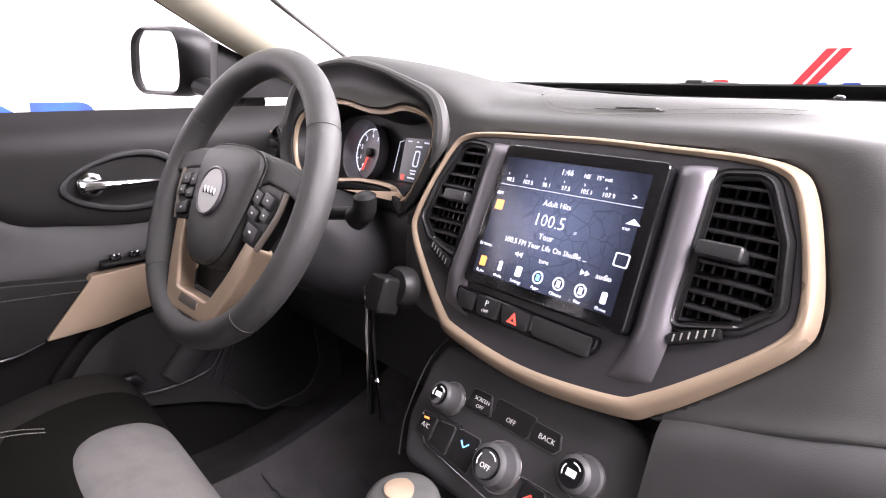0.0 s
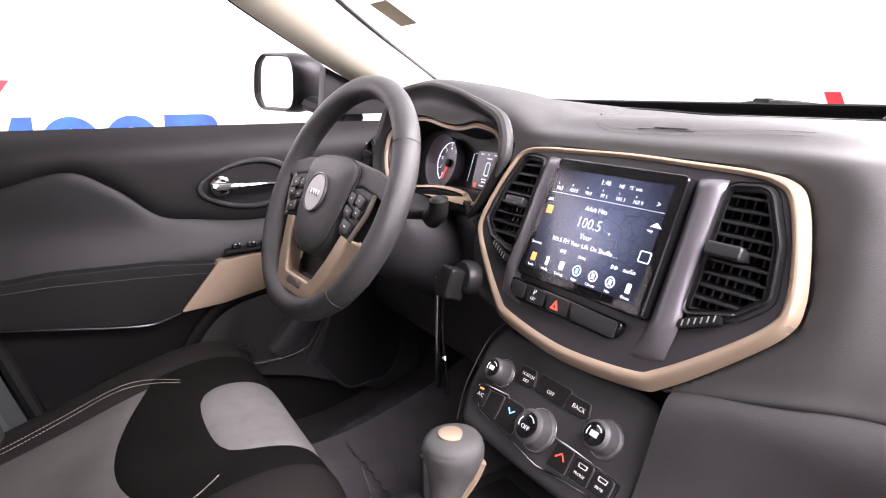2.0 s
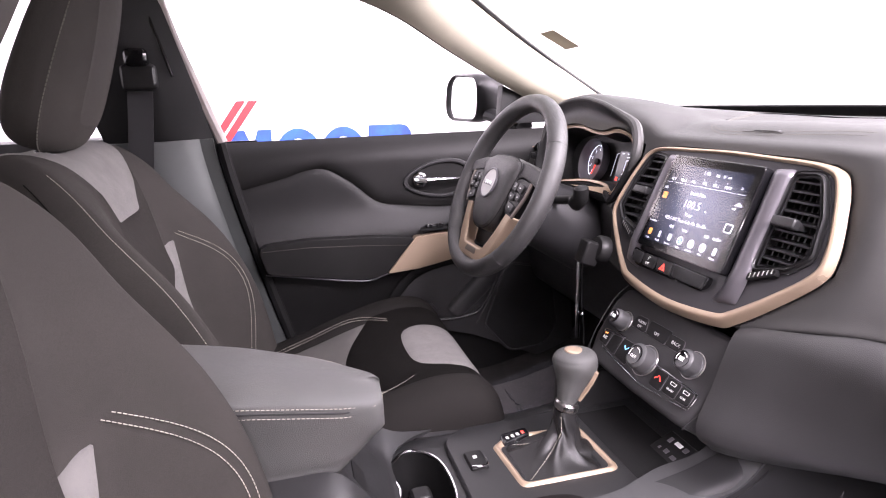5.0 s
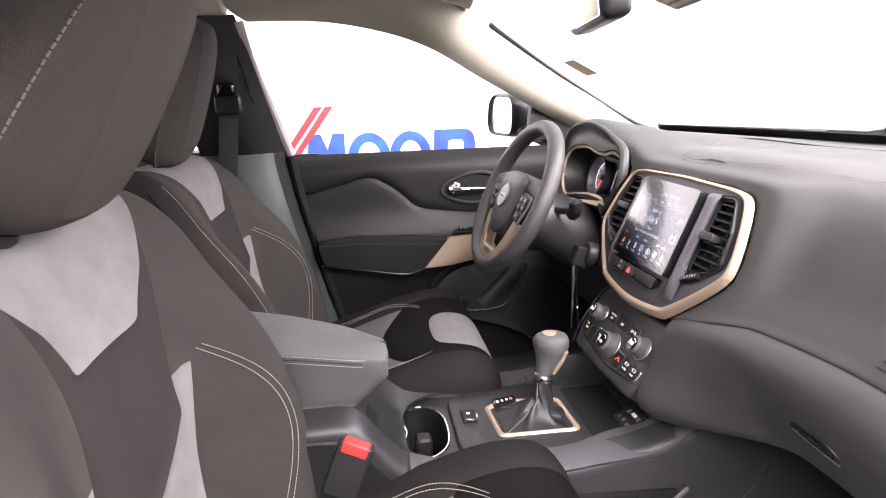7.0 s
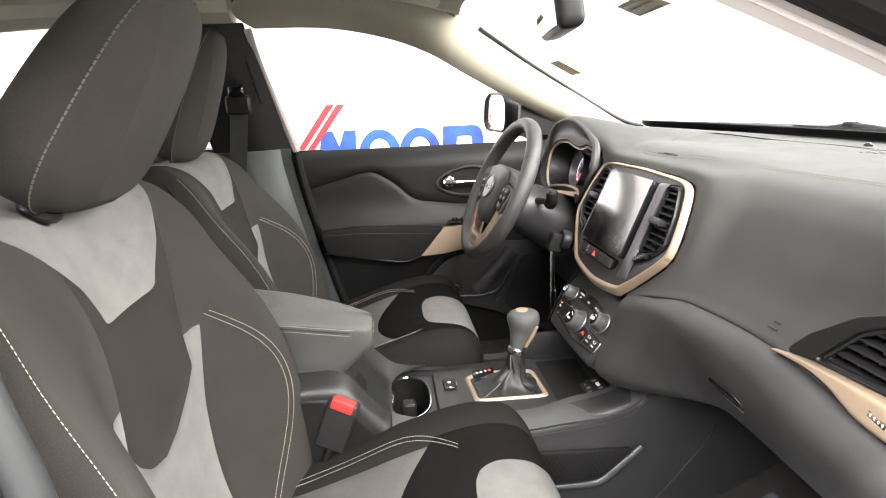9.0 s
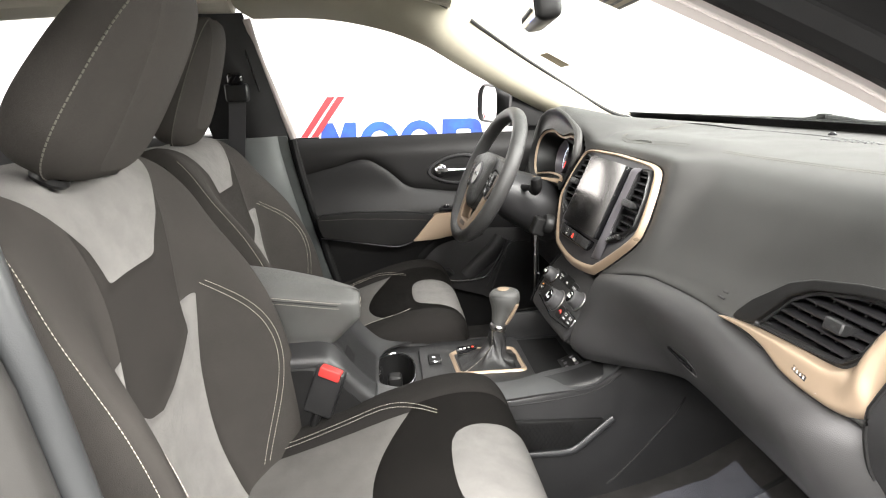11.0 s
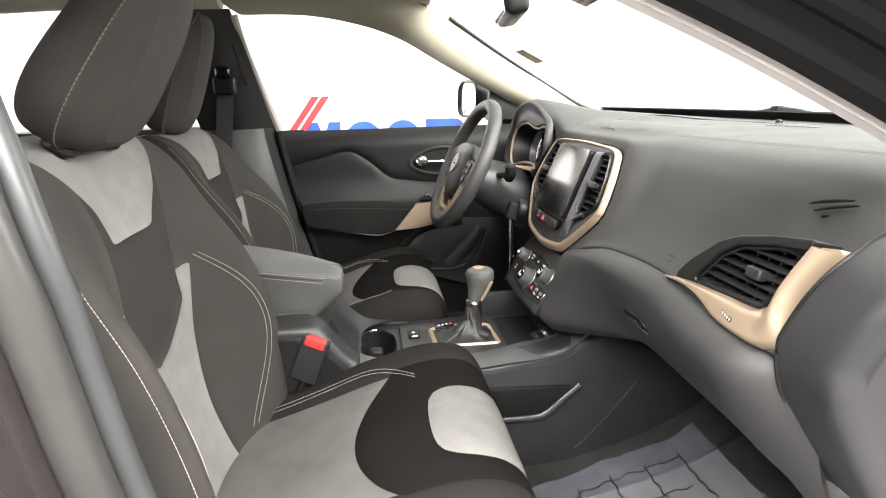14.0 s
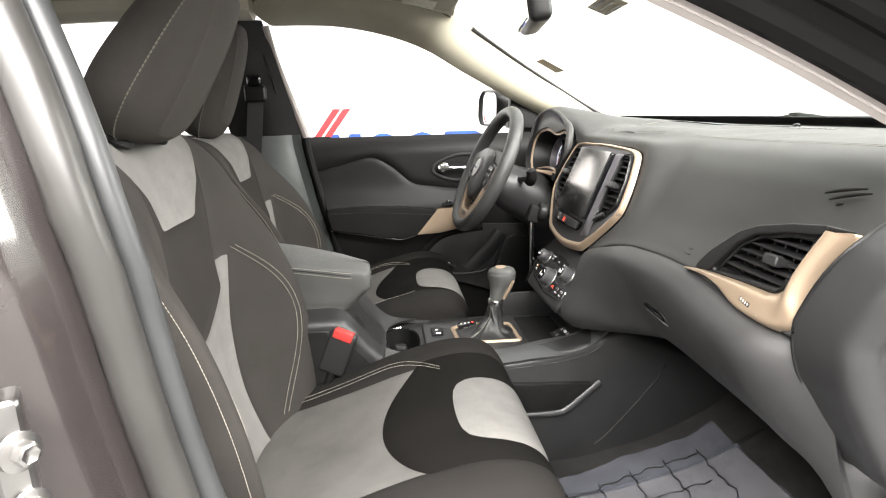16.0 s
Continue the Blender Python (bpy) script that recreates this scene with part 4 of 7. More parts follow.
for i, t in enumerate(("Radio", "Media", "Settings", "Apps", "Climate", "Nav", "Phone")):
    a = -0.080 + 0.0243 * i
    lit(t, a + 0.006, -0.0595, 0.0052)
    mat = LITORANGE if i == 0 else (LITBLUE if i == 3 else LIT)
    if i in (3, 4, 5):
        ring = [(a + 0.0062 * math.cos(2 * math.pi * j / 24), -0.0495 + 0.0062 * math.sin(2 * math.pi * j / 24)) for j in range(24)]
        hole = [(a + 0.0048 * math.cos(2 * math.pi * j / 24), -0.0495 + 0.0048 * math.sin(2 * math.pi * j / 24)) for j in range(24)]
        part("icon", plate(ring, SM, 0.0105, 0.0109, holes=[hole]), LIT, screen, "round lit icon")
        part("icon", plate([(a - 0.002, -0.0525), (a + 0.002, -0.0525), (a + 0.002, -0.0465), (a - 0.002, -0.0465)], SM, 0.0105, 0.0109), mat, screen)
    else:
        w = (0.004, 0.0022, 0.0036, 0, 0, 0, 0.0028)[i]
        part("icon", plate(rounded([(a - w, -0.0545), (a + w, -0.0545), (a + w, -0.0445), (a - w, -0.0445)], 0.0015), SM, 0.0105, 0.0109), mat, screen, "lit icon")
for a0, d in ((-0.038, -1), (0.036, 1)):
    for j in range(2):
        x = a0 + 0.005 * j
        part("seek_arrow", plate([(x, -0.036), (x, -0.031), (x + 0.0045 * d, -0.0335)][:: d], SM, 0.0105, 0.0109), LIT, screen)
part("map_arrow", plate([(0.064, 0.016), (0.078, 0.016), (0.071, 0.021)], SM, 0.0105, 0.0109), LIT, screen)
part("voice_icon", plate(rounded([(0.064, -0.021), (0.078, -0.021), (0.078, -0.009), (0.064, -0.009)], 0.002), SM, 0.0105, 0.0109, holes=[rounded([(0.065, -0.020), (0.077, -0.020), (0.077, -0.010), (0.065, -0.010)], 0.002)]), LIT, screen)

# row of buttons under the screen
bar = part("button_bar", plate(rounded([(-0.100, -0.082), (0.070, -0.084), (0.068, -0.098), (0.055, -0.106), (-0.082, -0.107), (-0.098, -0.098)], [0.004, 0.006, 0.012, 0.01, 0.014, 0.012]), CS, -0.004, 0.004, 0.003, 3), GLOSS, stack, "gloss black button row")
for a0, a1 in ((-0.096, -0.070), (-0.069, -0.037), (-0.036, 0.0), (0.001, 0.065)):
    part("button", plate(rounded([(a0, -0.085), (a1, -0.086), (a1, -0.103), (a0 + 0.006, -0.103)], 0.003), CS, 0.003, 0.0062, 0.0012), PLASTIC, bar)
tri = [(-0.024, -0.1), (-0.012, -0.1), (-0.018, -0.0895)]
part("hazard_mark", plate(tri, CS, 0.0062, 0.0066, holes=[[(-0.0205, -0.0982), (-0.0155, -0.0982), (-0.018, -0.094)]]), LITRED, bar, "red hazard triangle")
part("writing", words("P", CS @ pose(-0.053, -0.091, 0.0064), 0.009, 0.0002), WHITEPRINT, bar)
part("writing", words("OFF", CS @ pose(-0.053, -0.0985, 0.0064), 0.005, 0.0002), WHITEPRINT, bar)


VENTSLAT = material("slat_plastic", (0.022, 0.022, 0.023), 0.3, vary=0.1)


def air_vent(name, shape, m, slats, tilt, knob, spread, parent_label):
    """An air vent in the outline shape: recess, blades behind, slats across, and a thumb knob."""
    xs, ys = [p[0] for p in shape], [p[1] for p in shape]
    o = thing(name, *(m @ V(sum(xs) / len(xs), sum(ys) / len(ys), 0)), parent_label, "air vent")
    cx, cy = (min(xs) + max(xs)) / 2, (min(ys) + max(ys)) / 2
    grown = [(cx + (a - cx) * 1.05, cy + (b - cy) * 1.05) for a, b in shape]
    part("rim", ringed([Vector(p) for p in grown], [Vector(p) for p in shape], m, -0.003, -0.002, 0.004), PLASTIC, o, "dark moulded rim")
    part("recess", plate(grown, m, -0.075, -0.070), BLACK, o)
    wall = bmesh.new()
    ring = [[wall.verts.new((*p, h)) for p in shape] for h in (-0.004, -0.072)]
    for j in range(len(shape)):
        k = (j + 1) % len(shape)
        wall.faces.new((ring[0][j], ring[1][j], ring[1][k], ring[0][k]))
    part("duct", moved(thick(wall, 0.002), m), BLACK, o)

    def span(b):
        cut = []
        for i in range(len(shape)):
            p, q = shape[i - 1], shape[i]
            if (p[1] - b) * (q[1] - b) < 0:
                f = (b - p[1]) / (q[1] - p[1])
                cut.append(p[0] + f * (q[0] - p[0]))
        return (min(cut), max(cut)) if len(cut) >= 2 else None

    def stretch(a):
        cut = []
        for i in range(len(shape)):
            p, q = shape[i - 1], shape[i]
            if (p[0] - a) * (q[0] - a) < 0:
                cut.append(p[1] + (a - p[0]) / (q[0] - p[0]) * (q[1] - p[1]))
        return (min(cut), max(cut)) if len(cut) >= 2 else (cy - 0.01, cy + 0.01)

    for i in range(slats):
        b = min(ys) + (i + 0.5) / slats * (max(ys) - min(ys))
        s = span(b)
        if s:
            slat = block((s[0] + s[1]) / 2, b, -0.012, s[1] - s[0] - 0.001, 0.0026, 0.018, 0.0010, 2, rx=tilt)
            part("slat", moved(slat, m), VENTSLAT, o)
    for i in range(8):
        a = min(xs) + (i + 0.5) / 8 * (max(xs) - min(xs))
        c0, c1 = stretch(a)
        part("blade", moved(block(a, (c0 + c1) / 2, -0.031, 0.0024, (c1 - c0) * 0.96, 0.03, 0.0005, 1), m), VENTSLAT, o)
    kx, ky = knob
    part("knob", moved(joined(block(0, 0, 0.004, spread, 0.013, 0.012, 0.004, 3), block(spread * 0.15, 0, -0.006, spread * 0.7, 0.009, 0.016, 0.003, 2)), m @ pose(kx, ky, 0)), PLASTIC, o, "black thumb knob")
    return o


air_vent("air_vent", [tuple(p) for p in VENT_R], CS, 10, 20, (0.141, 0.006), 0.034, "black centre air vent with horizontal slats and thumb knob")
air_vent("air_vent", VENT_L, CS, 9, 20, (-0.141, 0.006), 0.034, "black centre air vent with horizontal slats and thumb knob")
for k in (1, -1):
    t = part("thumb_wheel", plate(rounded([(k * 0.122, -0.072), (k * 0.158, -0.056), (k * 0.158, -0.047), (k * 0.122, -0.062)][::k], 0.003), CS, -0.004, 0.004, 0.002), BLACK, stack, "ribbed thumb wheel")
    for j in range(6):
        part("rib", moved(block(0, 0, 0.004, 0.0012, 0.006, 0.002, 0.0004, 1), CS @ pose(k * (0.127 + 0.0053 * j), -0.0645 + 0.0025 * j, 0)), STEEL, t)
    for a, b in ((0.116, -0.070), (0.165, -0.046)):
        part("print", plate([(k * a - 0.003, b - 0.003), (k * a + 0.003, b - 0.003), (k * a + 0.003, b + 0.003), (k * a - 0.003, b + 0.003)], CS, -0.0045, -0.0035, holes=[[(k * a - 0.002, b - 0.002), (k * a + 0.002, b - 0.002), (k * a + 0.002, b + 0.002), (k * a - 0.002, b + 0.002)]]), WHITEPRINT, stack)

# ---- climate and radio controls ----
PANEL = material("panel_plastic", (0.034, 0.0337, 0.0345), 0.36, spec=0.45, grain=0.4, scale=1300, vary=0.14)
HV = axes((0.5477, 0.011, 0.8116), (0.01, -1, 0), (0.5767, 0, 0.817))
hvac = thing("climate_panel", 0.53, 0, 0.8, "black climate and radio panel with three round knobs", "control panel")
part("panel", plate(rounded(both([(0.0, 0.075), (0.118, 0.072), (0.131, 0.04), (0.128, -0.02), (0.112, -0.06), (0.0, -0.062)]), 0.02), HV, -0.1, 0.0, 0.01, 4), PANEL, hvac, "dark moulded panel")
for k in (1, -1):
    edge = spline([(k * 0.122, 0.072, 0.0), (k * 0.134, 0.04, 0.0), (k * 0.131, -0.02, 0.0), (k * 0.118, -0.06, -0.002)], 16)
    part("panel_edge", tube([HV @ p for p in edge], 0.0009, 6), PLASTIC, hvac)


def knob(a, b, r, icon):
    r *= 0.9
    m = HV @ pose(a, b, 0)
    o = part("knob", lathe([(r * 1.12, 0), (r * 1.12, 0.003), (r, 0.005), (r * 0.97, 0.010), (r * 0.93, 0.020), (r * 0.80, 0.0225), (r * 0.72, 0.0235)], m, 40), material("knob_rubber", (0.07, 0.07, 0.072), 0.45, grain=0.3, vary=0.1), hvac, "grey rubber-sided knob")
    part("cap", lathe([(r * 0.72, 0.0230), (r * 0.70, 0.0242), (r * 0.6, 0.0240), (r * 0.02, 0.0240)], m, 36), GLOSS, o, "gloss black cap")
    part("chrome_ring", moved(tube([(r * 1.13 * math.cos(2 * math.pi * j / 40), r * 1.13 * math.sin(2 * math.pi * j / 40), 0.002) for j in range(40)], 0.0010, 6, True), m), STEEL, o, "thin steel ring")
    for s in (0.6, 2.5):
        arc = [(r * 0.5 * math.cos(s + 0.09 * j), r * 0.5 * math.sin(s + 0.09 * j), 0.0243) for j in range(13)]
        part("print", moved(tube(arc, 0.0006, 5), m), WHITEPRINT, o)
    if icon:
        part("writing", words(icon, m @ pose(0, -0.003, 0.0242), 0.007, 0.0003), WHITEPRINT, o)
    else:
        part("print", moved(block(0, 0, 0.0243, r * 0.55, r * 0.35, 0.0006, 0.0002, 1), m), WHITEPRINT, o)
    return o


knob(-0.081, 0.018, 0.0165, "")
knob(0.003, -0.014, 0.0225, "OFF")
knob(0.080, 0.016, 0.0185, "")


def hbutton(pts, text, size=0.0065, mat=None, two=None):
    o = part("button", plate(rounded(pts, 0.004), HV, -0.001, 0.003, 0.0015, 3), BLACK, hvac, "black push button")
    part("button_edge", moved(tube([V(p.x, p.y, 0.0012) for p in rounded(pts, 0.004)], 0.0006, 5, True), HV), SATIN, o)
    ax, by = sum(p[0] for p in pts) / len(pts), sum(p[1] for p in pts) / len(pts)
    if text:
        part("writing", words(text, HV @ pose(ax, by + (0.0035 if two else 0), 0.0032), size, 0.0002), mat or WHITEPRINT, o)
    if two:
        part("writing", words(two, HV @ pose(ax, by - 0.0035, 0.0032), size, 0.0002), mat or WHITEPRINT, o)
    return o


hbutton([(-0.062, 0.019), (-0.060, 0.039), (-0.036, 0.040), (-0.028, 0.022), (-0.034, 0.019)], "SCREEN", 0.0055, two="OFF")
hbutton([(-0.026, 0.020), (-0.029, 0.041), (0.020, 0.041), (0.017, 0.019)], "", two="OFF")
hbutton([(0.019, 0.020), (0.018, 0.038), (0.048, 0.038), (0.052, 0.026), (0.047, 0.020)], "BACK", 0.007)
frame_pts = rounded([(-0.112, -0.006), (-0.055, 0.0), (-0.05, -0.012), (0.05, -0.010), (0.115, -0.012), (0.112, -0.036), (0.02, -0.046), (-0.09, -0.034)], 0.006)
part("chrome_outline", moved(tube([V(p.x, p.y, 0.002) for p in frame_pts], 0.0011, 6, True), HV), CHROME, hvac, "bright outline round the lower buttons")
hbutton([(-0.108, -0.028), (-0.108, -0.009), (-0.086, -0.006), (-0.086, -0.030)], "A/C", 0.007)
part("lamp", plate([(-0.103, -0.0105), (-0.096, -0.0098), (-0.096, -0.0118), (-0.103, -0.0125)], HV, 0.003, 0.0034), LITORANGE, hvac, "small lit orange lamp")
hbutton([(-0.084, -0.031), (-0.084, -0.007), (-0.060, -0.004), (-0.060, -0.034)], "")
hbutton([(-0.058, -0.034), (-0.058, -0.003), (-0.027, -0.002), (-0.027, -0.037)], "")
part("blue_arrow", moved(tube([(-0.047, -0.012, 0.0034), (-0.042, -0.017, 0.0034), (-0.037, -0.012, 0.0034)], 0.0008, 5), HV), LITBLUE, hvac, "blue cooler arrow")
hbutton([(0.032, -0.038), (0.032, -0.012), (0.056, -0.012), (0.056, -0.038)], "")
part("red_arrow", moved(tube([(0.038, -0.026, 0.0034), (0.044, -0.020, 0.0034), (0.050, -0.026, 0.0034)], 0.0008, 5), HV), LITRED, hvac, "red warmer arrow")
hbutton([(0.060, -0.036), (0.060, -0.013), (0.084, -0.013), (0.084, -0.035)], "", two="FRONT", size=0.0042)
hbutton([(0.086, -0.035), (0.086, -0.013), (0.109, -0.014), (0.109, -0.033)], "", two="REAR", size=0.0042)
for a in (0.072, 0.0975):
    part("print", plate(rounded([(a - 0.005, -0.021), (a + 0.005, -0.021), (a + 0.006, -0.0165), (a - 0.006, -0.0165)], 0.001), HV, 0.003, 0.0034, holes=[rounded([(a - 0.004, -0.0202), (a + 0.004, -0.0202), (a + 0.0048, -0.0172), (a - 0.0048, -0.0172)], 0.0008)]), WHITEPRINT, hvac)

# ---- instrument cluster ----
DIM = glow("dim_white", (0.85, 0.9, 1.0), 0.38)
clu = thing("instrument_cluster", 0.66, 0.36, 1.0, "lit instrument cluster in a wavy champagne frame", "instrument panel")
wav = [p.to_2d() for p in spline([(a, b, 0) for a, b in [(-0.185, 0.015), (-0.15, 0.045), (-0.10, 0.055), (-0.056, 0.056), (0.0, 0.048), (0.04, 0.047), (0.08, 0.053), (0.125, 0.044), (0.145, 0.02), (0.138, -0.015), (0.112, -0.062), (0.08, -0.051), (0.013, -0.051), (-0.06, -0.06), (-0.13, -0.068), (-0.175, -0.035)]], 112, True)]
wav_in = [p * 0.955 for p in wav]
part("surround", ringed([p * 1.02 for p in ARCH], [p * 0.99 for p in wav], CL, 0.012, 0.003, -0.010), BLACK, clu, "dark surround under the hood")
part("champagne_frame", ringed(wav, wav_in, CL, 0.004, 0.002, 0.004), BEIGE, clu, "thin champagne frame")
tun = bmesh.new()
r0 = [tun.verts.new((*p, 0.002)) for p in wav_in]
r1 = [tun.verts.new((*(p * 0.9), -0.05)) for p in wav_in]
for j in range(len(r0)):
    k = (j + 1) % len(r0)
    tun.faces.new((r0[j], r1[j], r1[k], r0[k]))
part("shroud", moved(thick(tun, 0.003), CL), BLACK, clu, "black shroud")
part("dial_face", plate([p * 0.9 for p in wav_in], CL, -0.056, -0.048), BLACK, clu, "black dial face")
for cx, n in ((-0.046, 8),):
    dial = CL @ pose(cx, -0.008, -0.046) @ Matrix.Diagonal((0.84, 0.84, 1, 1))
    ring = part("gauge_ring", lathe([(0.046, 0.0), (0.052, 0.018), (0.0535, 0.019), (0.050, 0.006), (0.047, -0.002)], dial, 40), SATIN, clu, "dark gauge ring")
    part("scale_arc", moved(tube([(0.041 * math.cos(t), 0.041 * math.sin(t), 0.001) for t in [radians(-135 - 0 + 0) - 0 - radians(250) * j / 40 + radians(0) for j in range(41)]], 0.0007, 5), dial @ Matrix.Rotation(radians(10), 4, "Z")), LIT, clu, "lit scale")
    for j in range(n):
        t = radians(-125) - radians(250) * j / (n - 1)
        part("tick", moved(block(0.038 * math.cos(t), 0.038 * math.sin(t), 0.001, 0.006, 0.0014, 0.0006, 0.0002, 1, rz=math.degrees(t)), dial), LIT, clu)
        part("number", words(str(j if n == 8 else 20 * j), dial @ pose(0.029 * math.cos(t), 0.029 * math.sin(t), 0.001), 0.010 if n == 8 else 0.006, 0.0002), LIT, clu)
    part("needle", moved(block(0.016, 0, 0.003, 0.036, 0.0028, 0.002, 0.0006, 1), dial @ Matrix.Rotation(radians(-112), 4, "Z")), LITRED, clu, "red needle")
    part("needle_hub", lathe([(0.008, 0.0), (0.008, 0.005), (0.006, 0.006), (0.001, 0.006)], dial, 20), BLACK, clu)
CI = CL @ pose(-0.040, 0.016, 0)
part("info_display", plate(rounded([(0.073, 0.003), (0.130, 0.004), (0.122, -0.054), (0.072, -0.055)], 0.003), CI, -0.046, -0.042), glow("grey_display", (0.12, 0.12, 0.13), 0.35, (0.03, 0.03, 0.03)), clu, "grey information display")
part("car_icon", plate(rounded([(0.098, -0.012), (0.109, -0.012), (0.108, -0.034), (0.096, -0.034)], 0.004), CI, -0.042, -0.0415, holes=[rounded([(0.1, -0.014), (0.107, -0.014), (0.106, -0.032), (0.098, -0.032)], 0.003)]), DIM, clu, "lit car outline")
part("warning_mark", plate([(0.077, -0.046), (0.084, -0.046), (0.083, -0.053), (0.077, -0.053)], CI, -0.042, -0.0414), LITRED, clu)
for a, b, w in ((0.084, -0.001, 0.008), (0.1, -0.001, 0.004), (0.118, -0.001, 0.01), (0.104, -0.007, 0.012), (0.1, -0.039, 0.012), (0.1, -0.043, 0.01), (0.098, -0.049, 0.014)):
    part("writing_bar", plate([(a - w / 2, b - 0.001), (a + w / 2, b - 0.001), (a + w / 2, b + 0.001), (a - w / 2, b + 0.001)], CI, -0.042, -0.0415), DIM, clu)
part("fuel_scale", moved(tube([(0.068, -0.001, -0.044), (0.060, -0.003, -0.044), (0.056, -0.046, -0.044)], 0.0005, 5), CI), DIM, clu)

# ---- steering ----
BRONZE = material("bronze_plastic", (0.15, 0.125, 0.105), 0.4, metal=0.3, vary=0.08)
WH = axes((0.448, 0.371, 1.018), (0.06, -1, 0), (0.438, 0, 0.899))
HIDE = material("wheel_leather", (0.041, 0.041, 0.0403), 0.40, spec=0.55, grain=0.6, scale=1300, kind="cell", vary=0.14)
wheel = thing("steering_wheel", 0.448, 0.363, 1.02, "dark leather steering wheel with champagne lower spoke", "steering wheel")
RIM = 0.166
part("rim", moved(tube([(RIM * math.cos(2 * math.pi * j / 72), RIM * math.sin(2 * math.pi * j / 72), -0.012) for j in range(72)], 0.0165, 16, True, flat=1.12), WH), HIDE, wheel, "dark grained leather rim")
hub = spline([(a, b, 0) for a, b in both([(0.0, 0.058), (0.045, 0.055), (0.072, 0.041), (0.069, 0.008), (0.061, -0.03), (0.048, -0.066), (0.026, -0.086), (0.0, -0.090)])], 60, True)
bm = bmesh.new()
rows = []
for f, h in ((1.0, -0.05), (1.0, -0.014), (0.985, -0.004), (0.94, 0.003), (0.82, 0.008), (0.5, 0.0115), (0.2, 0.0125)):
    rows.append([bm.verts.new((p.x * f, p.y * f, h)) for p in hub])
for a, b in zip(rows, rows[1:]):
    for j in range(60):
        bm.faces.new((a[j], a[(j + 1) % 60], b[(j + 1) % 60], b[j]))
bm.faces.new(rows[-1])
bm.faces.new(rows[0][::-1])
part("hub", moved(bm, WH), HIDE, wheel, "padded dark hub")
EM = WH @ pose(0.0, -0.004, -0.0088)
part("emblem_ring", lathe([(0.026, 0.019), (0.0295, 0.0215), (0.0295, 0.0240), (0.0275, 0.0250), (0.026, 0.0235)], EM, 40), SATIN, wheel, "satin emblem ring")
em = part("emblem", lathe([(0.026, 0.019), (0.026, 0.0235), (0.002, 0.0240)], EM, 40), material("emblem_silver", (0.55, 0.55, 0.54), 0.45, metal=0.15, vary=0.05), wheel, "plain silver emblem disc")
for i in range(4):
    part("emblem_bar", moved(block(-0.0125 + 0.0083 * i, -0.001 * (i == 3), 0.0240, 0.0060, 0.0085, 0.0010, 0.0005, 2), EM), CHROME, em)
part("horn_seam", moved(tube([V(p.x * 0.985, p.y * 0.985, -0.0015) for p in hub], 0.0009, 5, True), WH), BLACK, wheel)
for k in (1, -1):
    wing = rounded([(k * a, b) for a, b in [(0.045, 0.053), (0.105, 0.047), (0.156, 0.034), (0.158, 0.006), (0.122, 0.016), (0.085, 0.022), (0.05, 0.010)]][::k], 0.008)
    part("spoke", plate(wing, WH, -0.032, -0.004, 0.007, 4), HIDE, wheel, "dark padded upper spoke")
    pad_o = part("button_pad", plate(rounded([(k * a, b) for a, b in [(0.060, 0.014), (0.088, 0.021), (0.123, 0.016), (0.118, -0.012), (0.100, -0.050), (0.072, -0.046)]][::k], 0.006), WH, -0.022, -0.003, 0.003, 3), BLACK, wheel, "black thumb button pad")
    edge = spline([(k * 0.127, 0.016, -0.004), (k * 0.123, -0.012, -0.004), (k * 0.105, -0.050, -0.004)], 16)
    part("pad_edge", moved(tube(edge, 0.0042, 8, flat=0.7), WH), BRONZE, wheel, "bronze strip beside the buttons")
    for a, b, w, h in ((0.082, 0.004, 0.017, 0.015), (0.104, 0.003, 0.021, 0.015), (0.106, -0.013, 0.016, 0.013), (0.082, -0.014, 0.020, 0.012), (0.090, -0.034, 0.026, 0.016)):
        bt = part("button", moved(block(k * a, b, -0.001, w, h, 0.005, 0.0018, 2, rz=-14 * k), WH), PLASTIC, pad_o, "dark rubber thumb button")
        part("button_mark", moved(block(k * a, b, 0.0016, w * 0.18, h * 0.14, 0.0004, 0.0001, 1, rz=-14 * k), WH), WHITEPRINT, bt)
yoke_out = [(0.104, -0.048), (0.082, -0.105), (0.056, -0.150), (-0.056, -0.150), (-0.082, -0.105), (-0.104, -0.048), (-0.079, -0.042), (-0.063, -0.085), (-0.041, -0.124), (0.041, -0.124), (0.063, -0.085), (0.079, -0.042)]
part("champagne_spoke", plate(rounded(yoke_out, [0.006, 0.04, 0.014, 0.014, 0.04, 0.006, 0.006, 0.04, 0.012, 0.012, 0.04, 0.006]), WH, -0.026, -0.004, 0.006, 4), BEIGE, wheel, "champagne lower spoke in a wide U")
part("spoke_recess", plate(rounded([(-0.022, -0.128), (0.022, -0.128), (0.026, -0.139), (-0.026, -0.139)], 0.004), WH, -0.006, -0.0035, 0.0006), BRONZE, wheel, "shallow recess in the lower spoke")
part("spoke_back", plate(rounded([(-0.10, 0.03), (0.10, 0.03), (0.06, -0.12), (-0.06, -0.12)], 0.02), WH, -0.05, -0.034), BLACK, wheel)
for t in (0.55, 2.6, 3.95, 5.48):
    part("rim_seam", moved(tube([((RIM + 0.0167 * math.cos(q)) * math.cos(t), (RIM + 0.0167 * math.cos(q)) * math.sin(t), -0.012 + 0.0187 * math.sin(q)) for q in [2 * math.pi * j / 24 for j in range(24)]], 0.00045, 4, True), WH), HIDE, wheel, "leather joint in the rim")
col = thing("steering_column", 0.55, 0.363, 0.95, "black steering column shroud with stalk and ignition switch", "steering column")
